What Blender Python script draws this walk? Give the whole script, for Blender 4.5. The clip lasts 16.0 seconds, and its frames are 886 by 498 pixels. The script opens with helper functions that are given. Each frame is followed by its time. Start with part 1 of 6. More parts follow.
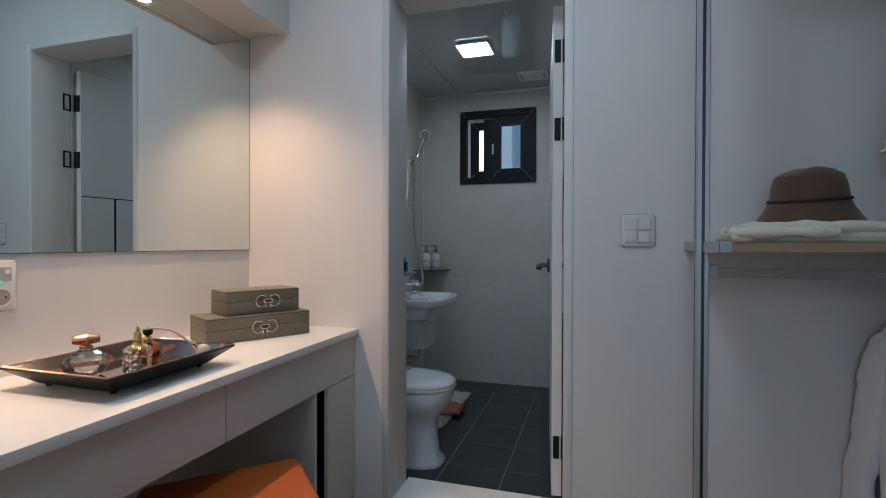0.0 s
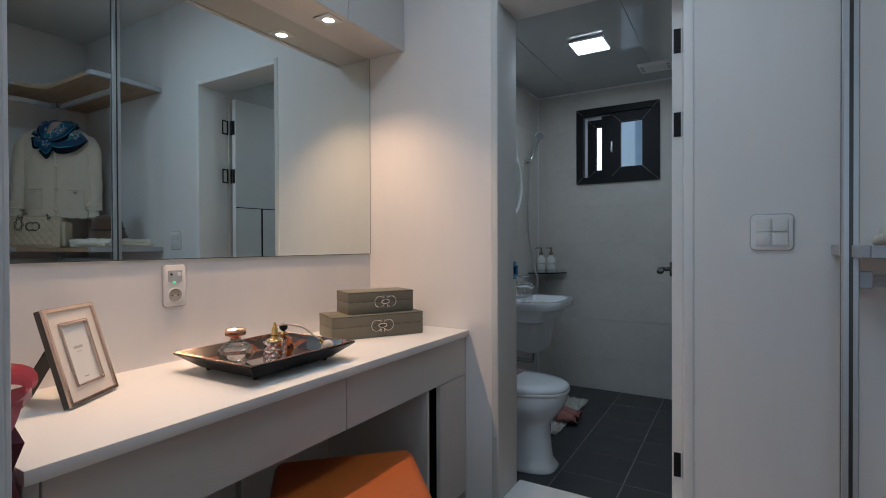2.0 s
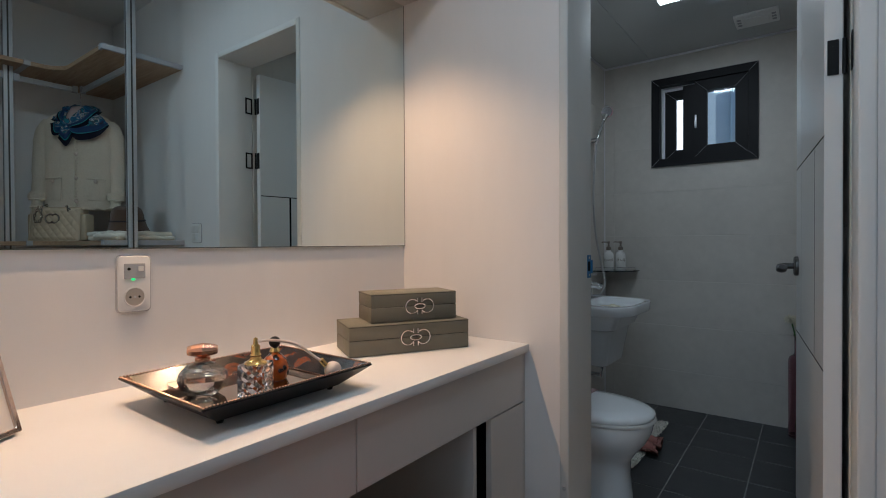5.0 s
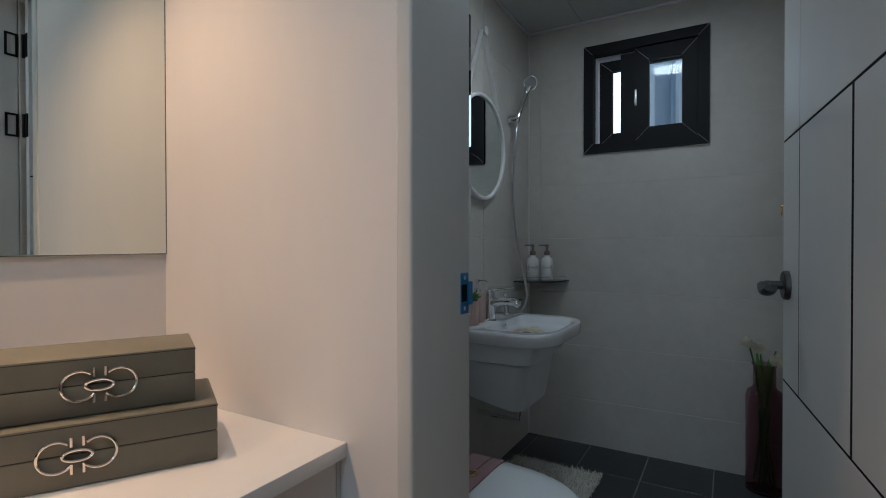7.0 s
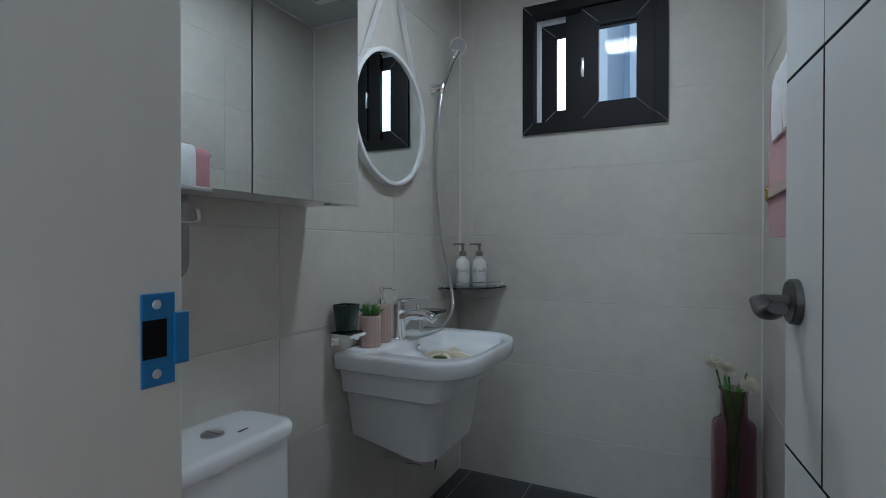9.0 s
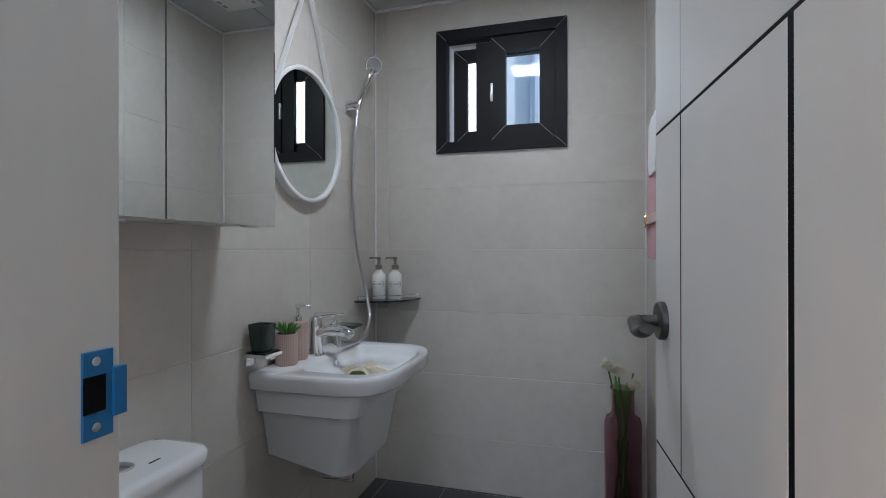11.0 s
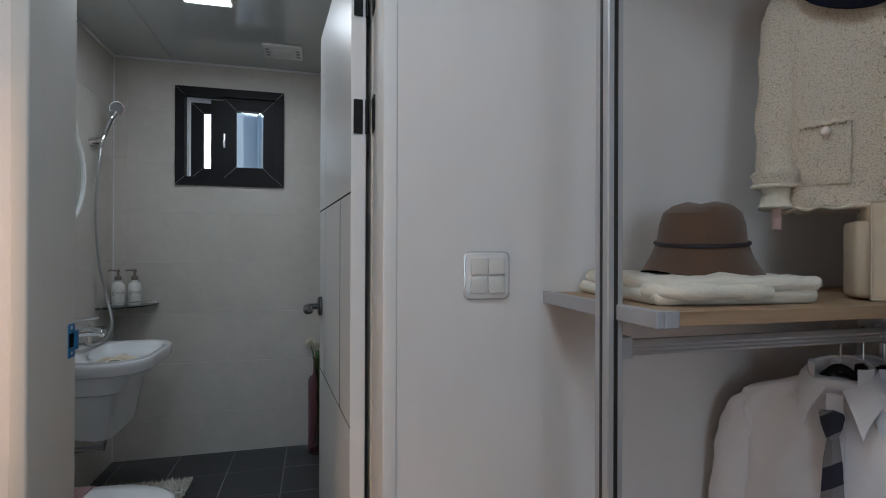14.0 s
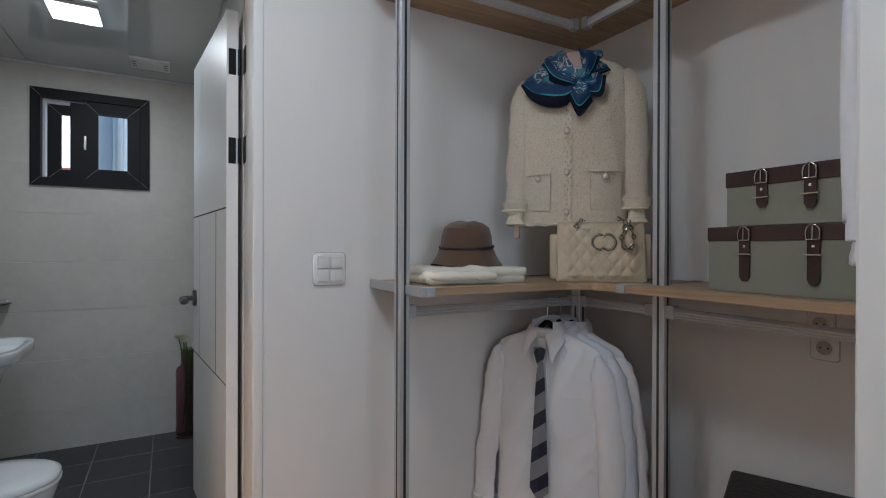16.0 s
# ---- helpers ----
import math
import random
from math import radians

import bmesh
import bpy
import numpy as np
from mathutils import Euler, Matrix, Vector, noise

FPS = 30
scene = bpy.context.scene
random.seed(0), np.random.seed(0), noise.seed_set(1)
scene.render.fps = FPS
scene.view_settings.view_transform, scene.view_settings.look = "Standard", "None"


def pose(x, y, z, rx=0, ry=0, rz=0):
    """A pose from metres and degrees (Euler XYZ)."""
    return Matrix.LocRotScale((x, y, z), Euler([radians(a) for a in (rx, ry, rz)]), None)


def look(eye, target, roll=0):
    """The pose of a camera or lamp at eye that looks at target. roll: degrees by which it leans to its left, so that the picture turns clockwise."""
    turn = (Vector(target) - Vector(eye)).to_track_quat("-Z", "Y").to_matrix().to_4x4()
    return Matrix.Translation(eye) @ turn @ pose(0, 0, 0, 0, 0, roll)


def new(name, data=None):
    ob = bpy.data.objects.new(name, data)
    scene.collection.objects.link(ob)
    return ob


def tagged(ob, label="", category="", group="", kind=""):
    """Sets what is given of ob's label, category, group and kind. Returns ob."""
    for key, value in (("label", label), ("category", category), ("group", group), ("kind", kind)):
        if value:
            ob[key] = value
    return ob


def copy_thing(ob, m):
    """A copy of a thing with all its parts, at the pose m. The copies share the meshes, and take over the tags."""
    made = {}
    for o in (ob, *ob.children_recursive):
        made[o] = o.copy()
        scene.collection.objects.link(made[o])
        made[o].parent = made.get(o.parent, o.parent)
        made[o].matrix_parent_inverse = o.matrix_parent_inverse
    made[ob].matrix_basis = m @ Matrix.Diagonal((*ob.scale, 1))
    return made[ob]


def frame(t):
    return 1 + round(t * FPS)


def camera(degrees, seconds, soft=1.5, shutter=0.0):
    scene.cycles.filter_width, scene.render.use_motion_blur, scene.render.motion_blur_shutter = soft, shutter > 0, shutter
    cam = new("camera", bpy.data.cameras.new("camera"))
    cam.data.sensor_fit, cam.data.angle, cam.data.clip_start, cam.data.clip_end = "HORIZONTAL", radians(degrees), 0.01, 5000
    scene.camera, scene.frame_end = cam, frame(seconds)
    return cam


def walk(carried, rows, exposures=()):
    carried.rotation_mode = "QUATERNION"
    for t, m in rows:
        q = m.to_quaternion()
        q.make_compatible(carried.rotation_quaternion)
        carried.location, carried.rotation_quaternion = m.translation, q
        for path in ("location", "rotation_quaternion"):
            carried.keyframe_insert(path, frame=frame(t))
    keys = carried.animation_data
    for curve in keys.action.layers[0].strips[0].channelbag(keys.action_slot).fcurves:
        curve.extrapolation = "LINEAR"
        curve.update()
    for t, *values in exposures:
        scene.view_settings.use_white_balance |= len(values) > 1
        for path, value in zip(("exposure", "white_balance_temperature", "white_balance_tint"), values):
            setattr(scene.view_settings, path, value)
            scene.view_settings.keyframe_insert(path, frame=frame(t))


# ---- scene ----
cam = camera(83.8, 16.0, soft=1.0)
METRES, EYE, TILT, LEAN, TURN = 3.66, 1.06, 0.0, 0.0, 17.0
ROWS = [
    (0.0, 0.0, 0.0, 0.0, 0.0, -0.56, -0.14),
    (0.5, 0.0036, -0.0024, 0.0011, 4.06, -0.53, -0.0),
    (1.0, 0.0087, -0.0051, 0.0015, 7.73, -0.44, 0.2),
    (1.5, 0.0126, -0.0065, 0.0019, 10.82, -0.42, 0.19),
    (2.0, 0.0126, -0.0078, 0.0034, 13.83, -0.44, 0.22),
    (2.5, 0.0129, -0.0063, 0.0015, 16.65, -0.46, 0.22),
    (3.0, 0.0147, 0.0015, 0.0003, 18.63, -0.49, 0.26),
    (5.5, -0.027, 0.1602, -0.0058, 19.65, -0.61, 0.28),
    (6.0, -0.027, 0.2136, -0.0034, 18.03, -0.56, 0.29),
    (6.5, -0.012, 0.2737, 0.0003, 15.41, -0.64, 0.04),
    (7.0, 0.002, 0.3322, -0.0017, 13.24, -0.56, 0.08),
    (7.5, 0.011, 0.3867, -0.0051, 11.34, -0.4, 0.04),
    (8.0, 0.0203, 0.4365, -0.0071, 10.01, -0.45, -0.03),
    (10.5, 0.0416, 0.4882, 0.0031, 3.49, 0.02, 0.14),
    (11.0, 0.0343, 0.4589, 0.0073, -1.1, 0.05, 0.09),
    (11.5, 0.0333, 0.4247, 0.0096, -6.35, 0.02, 0.03),
    (12.0, 0.0311, 0.3894, 0.0136, -11.38, -0.01, -0.13),
    (12.5, 0.0245, 0.3432, 0.0212, -15.38, -0.04, -0.19),
    (13.0, 0.0134, 0.2954, 0.0229, -19.46, 0.04, -0.02),
    (13.5, 0.003, 0.2488, 0.0259, -25.29, 0.19, -0.16),
    (14.0, -0.0087, 0.2031, 0.0292, -31.49, 0.14, -0.2),
    (14.5, -0.0187, 0.1652, 0.0303, -36.0, 0.04, -0.21),
    (15.0, -0.0351, 0.1326, 0.0311, -40.33, 0.05, -0.24),
    (15.5, -0.0564, 0.0995, 0.0318, -44.03, -0.05, -0.27),
    (16.0, -0.0757, 0.0665, 0.0328, -46.15, -0.12, -0.18),
]
walk(cam, [(t, pose(0, 0, EYE, TILT, LEAN, TURN) @ pose(METRES * x, METRES * y, METRES * z, 90 + pitch, roll, yaw)) for t, x, y, z, yaw, pitch, roll in ROWS],
     exposures=[(0, -0.65, 5580, 5), (3, -0.74, 5580, 5), (5.5, -0.80, 5780, 5), (7, -0.90, 5780, 4), (8, -0.75, 5600, 2), (9.3, 0.15, 5850, 7), (10.5, 0.38, 6000, 9), (11, 0.35, 6150, 12), (12.5, 0.04, 6200, 14), (13, -0.13, 6150, 12), (13.5, -0.23, 6150, 10), (14, -0.32, 6150, 9), (14.5, -0.15, 6150, 9), (16, -0.05, 6150, 9)])

# ---- world and light ----
world = bpy.data.worlds.new("world")
scene.world = world
world.use_nodes = True
sky = world.node_tree.nodes.new("ShaderNodeTexSky")
sky.sky_type, sky.sun_disc = "NISHITA", False
sky.sun_elevation, sky.sun_rotation = radians(48), radians(123.7)
world.node_tree.links.new(sky.outputs[0], world.node_tree.nodes["Background"].inputs[0])
world.node_tree.nodes["Background"].inputs[1].default_value = 0.15


def lamp(name, kind, m, energy, color, size=0.1, size_y=None, cone=120, blend=0.6):
    data = bpy.data.lights.new(name, kind)
    data.energy, data.color = energy, color
    if kind == "AREA":
        data.shape = "RECTANGLE"
        data.size, data.size_y = size, size_y or size
    elif kind == "SPOT":
        data.shadow_soft_size, data.spot_size, data.spot_blend = size, radians(cone), blend
    elif kind == "SUN":
        data.angle = radians(size)
    ob = new(name, data)
    ob.matrix_world = m
    return ob


WARM, COOL = (1.0, 0.58, 0.32), (0.88, 0.95, 1.0)
lamp("sun_lamp", "SUN", look((6, -4, 8), (0, 0, 0)), 2.5, (1, 0.95, 0.88), 0.6)
for y in (1.393, 0.715):
    lamp("vanity_spot_lamp", "SPOT", look((-1.295, y, 1.934), (-1.295, y, 0)), 62, WARM, 0.012, cone=121, blend=0.8)
lamp("bathroom_lamp", "AREA", look((-0.72, 3.03, 2.262), (-0.72, 3.03, 0)), 6.4, COOL, 0.19)
# ceiling panel out of view, set by where shelf shadows end
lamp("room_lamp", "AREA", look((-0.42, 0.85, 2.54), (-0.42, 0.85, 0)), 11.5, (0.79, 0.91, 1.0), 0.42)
# fill light, as if through a window added behind the walker
lamp("room_fill_lamp", "AREA", look((-0.15, -1.88, 1.45), (0.12, 1.8, 0.9)), 15, (0.76, 0.89, 1.0), 1.0, 1.2)

# ---- materials ----


def mat(name, color, rough=0.5, metal=0.0, var=0.0, scale=8.0, bump=0.0, bscale=120.0, stretch=(1, 1, 1), spec=0.5, coat=0.0,
        rand=0.0, trans=0.0, ior=1.45, sheen=0.0, rvar=0.0, sss=0.0):
    m = bpy.data.materials.new(name)
    m.use_nodes = True
    n, l = m.node_tree.nodes, m.node_tree.links
    b = n["Principled BSDF"]
    b.inputs["Roughness"].default_value = rough
    b.inputs["Metallic"].default_value = metal
    b.inputs["Specular IOR Level"].default_value = spec
    b.inputs["Coat Weight"].default_value = coat
    b.inputs["Coat Roughness"].default_value = 0.08
    b.inputs["Transmission Weight"].default_value = trans
    b.inputs["IOR"].default_value = ior
    b.inputs["Sheen Weight"].default_value = sheen
    c = (*color, 1)
    b.inputs["Base Color"].default_value = c
    tc = n.new("ShaderNodeTexCoord")
    mp = n.new("ShaderNodeMapping")
    mp.inputs["Scale"].default_value = stretch
    l.new(tc.outputs["Object"], mp.inputs[0])
    if var or rand or rvar:
        t = n.new("ShaderNodeTexNoise")
        t.inputs["Scale"].default_value, t.inputs["Detail"].default_value, t.inputs["Roughness"].default_value = scale, 6, 0.6
        l.new(mp.outputs[0], t.inputs["Vector"])
        t2 = n.new("ShaderNodeTexNoise")
        t2.inputs["Scale"].default_value, t2.inputs["Detail"].default_value = scale * 7.3, 4
        l.new(mp.outputs[0], t2.inputs["Vector"])
        mix = n.new("ShaderNodeMix")
        mix.data_type = "FLOAT"
        mix.inputs[0].default_value = 0.35
        l.new(t.outputs[0], mix.inputs[2])
        l.new(t2.outputs[0], mix.inputs[3])
        info = n.new("ShaderNodeObjectInfo")
        ofs = n.new("ShaderNodeVectorMath")
        ofs.operation = "ADD"
        sc = n.new("ShaderNodeVectorMath")
        sc.operation = "SCALE"
        sc.inputs[0].default_value = (17, 31, 23)
        l.new(info.outputs["Random"], sc.inputs["Scale"])
        l.new(tc.outputs["Object"], ofs.inputs[0])
        l.new(sc.outputs[0], ofs.inputs[1])
        l.new(ofs.outputs[0], mp.inputs[0])
        ramp = n.new("ShaderNodeMapRange")
        ramp.inputs["From Min"].default_value, ramp.inputs["From Max"].default_value = 0.3, 0.7
        ramp.inputs["To Min"].default_value, ramp.inputs["To Max"].default_value = 1 - var, 1 + var
        l.new(mix.outputs[0], ramp.inputs[0])
        r2 = n.new("ShaderNodeMapRange")
        r2.inputs["To Min"].default_value, r2.inputs["To Max"].default_value = 1 - rand, 1 + rand
        l.new(info.outputs["Random"], r2.inputs[0])
        mul = n.new("ShaderNodeMath")
        mul.operation = "MULTIPLY"
        l.new(ramp.outputs[0], mul.inputs[0])
        l.new(r2.outputs[0], mul.inputs[1])
        s2 = n.new("ShaderNodeVectorMath")
        s2.operation = "SCALE"
        s2.inputs[0].default_value = color
        l.new(mul.outputs[0], s2.inputs["Scale"])
        l.new(s2.outputs[0], b.inputs["Base Color"])
        if rvar:
            r3 = n.new("ShaderNodeMapRange")
            r3.inputs["From Min"].default_value, r3.inputs["From Max"].default_value = 0.3, 0.7
            r3.inputs["To Min"].default_value, r3.inputs["To Max"].default_value = max(0, rough - rvar), rough + rvar
            l.new(mix.outputs[0], r3.inputs[0])
            l.new(r3.outputs[0], b.inputs["Roughness"])
    if bump:
        bt = n.new("ShaderNodeTexNoise")
        bt.inputs["Scale"].default_value, bt.inputs["Detail"].default_value = bscale, 3
        l.new(mp.outputs[0], bt.inputs["Vector"])
        bp = n.new("ShaderNodeBump")
        bp.inputs["Strength"].default_value, bp.inputs["Distance"].default_value = bump, 0.002
        l.new(bt.outputs[0], bp.inputs["Height"])
        l.new(bp.outputs[0], b.inputs["Normal"])
    return m


def glow(name, color, strength):
    m = bpy.data.materials.new(name)
    m.use_nodes = True
    b = m.node_tree.nodes["Principled BSDF"]
    b.inputs["Base Color"].default_value = (*color, 1)
    b.inputs["Emission Color"].default_value = (*color, 1)
    b.inputs["Emission Strength"].default_value = strength
    return m


def wood_mat(name, a, c, axis="X", scale=3.0):
    m = bpy.data.materials.new(name)
    m.use_nodes = True
    n, l = m.node_tree.nodes, m.node_tree.links
    b = n["Principled BSDF"]
    b.inputs["Roughness"].default_value = 0.5
    tc, mp, w = n.new("ShaderNodeTexCoord"), n.new("ShaderNodeMapping"), n.new("ShaderNodeTexNoise")
    mp.inputs["Scale"].default_value = (1.2, 14, 14) if axis == "X" else (14, 1.2, 14)
    w.inputs["Scale"].default_value, w.inputs["Detail"].default_value, w.inputs["Distortion"].default_value = scale, 8, 1.4
    cr = n.new("ShaderNodeValToRGB")
    cr.color_ramp.elements[0].position, cr.color_ramp.elements[0].color = 0.3, (*a, 1)
    cr.color_ramp.elements[1].position, cr.color_ramp.elements[1].color = 0.72, (*c, 1)
    l.new(tc.outputs["Object"], mp.inputs[0])
    l.new(mp.outputs[0], w.inputs["Vector"])
    l.new(w.outputs[0], cr.inputs[0])
    l.new(cr.outputs[0], b.inputs["Base Color"])
    bp = n.new("ShaderNodeBump")
    bp.inputs["Strength"].default_value, bp.inputs["Distance"].default_value = 0.15, 0.001
    l.new(w.outputs[0], bp.inputs["Height"])
    l.new(bp.outputs[0], b.inputs["Normal"])
    return m


def blotch_mat(name, cols, scale, rough=0.4, voronoi=False, bump=0.0, coat=0.0):
    """A material of blotches: colours by rising value of a noise or of cells."""
    m = bpy.data.materials.new(name)
    m.use_nodes = True
    n, l = m.node_tree.nodes, m.node_tree.links
    b = n["Principled BSDF"]
    b.inputs["Roughness"].default_value = rough
    b.inputs["Coat Weight"].default_value = coat
    tc = n.new("ShaderNodeTexCoord")
    if voronoi:
        w = n.new("ShaderNodeTexVoronoi")
        w.inputs["Scale"].default_value = scale
        src = w.outputs["Distance"]
    else:
        w = n.new("ShaderNodeTexNoise")
        w.inputs["Scale"].default_value, w.inputs["Detail"].default_value, w.inputs["Distortion"].default_value = scale, 4, 1.0
        src = w.outputs[0]
    l.new(tc.outputs["Object"], w.inputs["Vector"])
    cr = n.new("ShaderNodeValToRGB")
    e = cr.color_ramp.elements
    while len(e) < len(cols):
        e.new(0.5)
    for i, (p, c) in enumerate(cols):
        e[i].position, e[i].color = p, (*c, 1)
    l.new(src, cr.inputs[0])
    l.new(cr.outputs[0], b.inputs["Base Color"])
    if bump:
        bp = n.new("ShaderNodeBump")
        bp.inputs["Strength"].default_value, bp.inputs["Distance"].default_value = bump, 0.003
        l.new(src, bp.inputs["Height"])
        l.new(bp.outputs[0], b.inputs["Normal"])
    return m


M_WALL = mat("wallpaper", (0.74, 0.72, 0.71), 0.75, var=0.025, scale=3, bump=0.12, bscale=420, stretch=(1, 1, 0.25))
M_TRIM = mat("trim_paint", (0.76, 0.75, 0.74), 0.6, spec=0.3, var=0.015, scale=4, bump=0.04, bscale=60)
# greyer than the trim; only the left jamb uses it
M_JAMB = mat("grey_jamb", (0.60, 0.60, 0.58), 0.62, spec=0.3, var=0.03, scale=5, bump=0.05, bscale=200, stretch=(1, 1, 0.1))
M_LEAF = mat("door_film", (0.66, 0.66, 0.655), 0.38, var=0.02, scale=3, bump=0.06, bscale=260, stretch=(1, 1, 0.15))
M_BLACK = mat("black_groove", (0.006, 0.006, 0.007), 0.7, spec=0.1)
M_CEIL = mat("ceiling_paper", (0.72, 0.72, 0.72), 0.8, var=0.02, scale=4, bump=0.1, bscale=300)
M_FLOORW = wood_mat("floor_laminate", (0.24, 0.17, 0.115), (0.34, 0.25, 0.175), "X", 2.0)
M_SMC = mat("ceiling_panel", (0.50, 0.52, 0.52), 0.03, var=0.01, scale=2, spec=0.8)
M_TILE = mat("wall_tile", (0.57, 0.54, 0.50), 0.42, var=0.09, scale=3.2, bump=0.03, bscale=80, rand=0.02, rvar=0.06)
M_GROUT = mat("wall_grout", (0.62, 0.59, 0.55), 0.85, var=0.06, scale=30)
M_FTILE = mat("floor_tile", (0.048, 0.050, 0.054), 0.42, var=0.22, scale=7, bump=0.10, bscale=60, rand=0.10, rvar=0.10)
M_FGROUT = mat("floor_grout", (0.26, 0.26, 0.25), 0.9, var=0.6, scale=60)
M_SILL = mat("sill_stone", (0.78, 0.78, 0.77), 0.3, var=0.02, scale=6)
M_MIRROR = mat("mirror_silver", (0.74, 0.80, 0.785), 0.0, 1.0)
M_MIRROREDGE = mat("mirror_edge", (0.28, 0.30, 0.29), 0.2, 0.7)
M_QUARTZ = mat("counter_stone", (0.80, 0.79, 0.775), 0.42, var=0.015, scale=5, rvar=0.06)
M_LAM = mat("vanity_laminate", (0.58, 0.55, 0.52), 0.42, var=0.015, scale=6, bump=0.04, bscale=300)
M_CHROME = mat("chrome", (0.82, 0.83, 0.84), 0.07, 1.0, rvar=0.03, scale=20)
M_STEEL = mat("brushed_steel", (0.55, 0.56, 0.57), 0.3, 1.0, bump=0.05, bscale=300, stretch=(1, 1, 0.05))
M_ALU = mat("anodised_aluminium", (0.56, 0.57, 0.59), 0.42, 0.6, var=0.03, scale=9, bump=0.04, bscale=400, stretch=(1, 1, 0.02))
M_GUN = mat("gunmetal", (0.09, 0.087, 0.085), 0.38, 0.9, var=0.1, scale=30)
M_FRAME = mat("window_vinyl", (0.010, 0.010, 0.012), 0.5, spec=0.25, var=0.1, scale=10, bump=0.05, bscale=200, stretch=(1, 1, 0.1))
M_VINYL = mat("white_vinyl", (0.72, 0.71, 0.74), 0.4, var=0.02)
M_SEAM = mat("weld_seam", (0.42, 0.42, 0.43), 0.5)
M_CERAMIC = mat("white_ceramic", (0.78, 0.80, 0.82), 0.08, var=0.008, scale=3, coat=0.3)
M_PLASTIC = mat("white_plastic", (0.72, 0.71, 0.70), 0.3, var=0.01)
M_RUBBER = mat("black_rubber", (0.009, 0.009, 0.009), 0.5, spec=0.25)
M_GLASS = mat("clear_glass", (0.96, 0.97, 0.97), 0.02, trans=1.0)
M_PANE = mat("frosted_pane", (0.85, 0.94, 1.0), 0.03, trans=1.0, ior=1.3)
M_CLEARP = mat("clear_pane", (0.97, 0.98, 1.0), 0.0, trans=1.0, ior=1.2)

# ---- mesh helpers ----


def box(x0, x1, y0, y1, z0, z1, bevel=0.0, segs=2, bm=None):
    bm = bm or bmesh.new()
    made = bmesh.ops.create_cube(bm, size=1)["verts"]
    for v in made:
        v.co = ((x0 + x1) / 2 + v.co.x * (x1 - x0), (y0 + y1) / 2 + v.co.y * (y1 - y0), (z0 + z1) / 2 + v.co.z * (z1 - z0))
    if bevel:
        edges = list({e for v in made for e in v.link_edges})
        bmesh.ops.bevel(bm, geom=edges, offset=bevel, segments=segs, profile=0.5, affect="EDGES")
    return bm


def lathe(profile, segs=32, sx=1.0, sy=1.0, at=(0, 0, 0), bm=None):
    """Turns (radius, height) pairs round z."""
    bm = bm or bmesh.new()
    rings = []
    for r, z in profile:
        if r < 1e-5:
            rings.append([bm.verts.new((at[0], at[1], at[2] + z))])
        else:
            rings.append([bm.verts.new((at[0] + r * sx * math.cos(2 * math.pi * i / segs), at[1] + r * sy * math.sin(2 * math.pi * i / segs), at[2] + z)) for i in range(segs)])
    for a, b in zip(rings, rings[1:]):
        for i in range(segs):
            j = (i + 1) % segs
            if len(a) == 1 and len(b) > 1:
                bm.faces.new((a[0], b[i], b[j]))
            elif len(b) == 1 and len(a) > 1:
                bm.faces.new((a[i], a[j], b[0]))
            elif len(a) > 1:
                bm.faces.new((a[i], a[j], b[j], b[i]))
    bmesh.ops.recalc_face_normals(bm, faces=bm.faces[:])
    return bm


def smooth_path(pts, n=8):
    """A Catmull-Rom line through pts."""
    p = [Vector(q) for q in pts]
    p = [2 * p[0] - p[1]] + p + [2 * p[-1] - p[-2]]
    out = []
    for i in range(1, len(p) - 2):
        for k in range(n):
            t = k / n
            a, b, c, d = p[i - 1], p[i], p[i + 1], p[i + 2]
            out.append(0.5 * (2 * b + (c - a) * t + (2 * a - 5 * b + 4 * c - d) * t * t + (3 * b - a - 3 * c + d) * t ** 3))
    out.append(p[-2])
    return out


def tube(pts, r, segs=10, bm=None, caps=True, flat=1.0):
    """A tube along pts; r is a number or one radius a point; flat squeezes it sideways."""
    bm = bm or bmesh.new()
    pts = [Vector(p) for p in pts]
    rs = r if isinstance(r, (list, tuple)) else [r] * len(pts)
    side, rings = None, []
    for i, p in enumerate(pts):
        d = (pts[min(i + 1, len(pts) - 1)] - pts[max(i - 1, 0)]).normalized()
        if side is None:
            side = d.cross(Vector((0, 0, 1)))
            if side.length < 1e-3:
                side = Vector((1, 0, 0))
        side = (side - d * side.dot(d)).normalized()
        up = side.cross(d)
        rings.append([bm.verts.new(p + rs[i] * (math.cos(2 * math.pi * k / segs) * side * flat + math.sin(2 * math.pi * k / segs) * up)) for k in range(segs)])
    for a, b in zip(rings, rings[1:]):
        for k in range(segs):
            bm.faces.new((a[k], a[(k + 1) % segs], b[(k + 1) % segs], b[k]))
    if caps:
        bm.faces.new(rings[0][::-1]), bm.faces.new(rings[-1])
    bmesh.ops.recalc_face_normals(bm, faces=bm.faces[:])
    return bm


def ring(c, u, v, ru, rv, r, n=40, segs=8, a0=0.0, a1=360.0, bm=None):
    """A bent rod round c in the plane of u and v, from a0 to a1 degrees."""
    c, u, v = Vector(c), Vector(u), Vector(v)
    pts = [c + ru * math.cos(radians(a0 + (a1 - a0) * i / n)) * u + rv * math.sin(radians(a0 + (a1 - a0) * i / n)) * v for i in range(n + 1)]
    return tube(pts, r, segs, bm, caps=abs(a1 - a0) < 359)


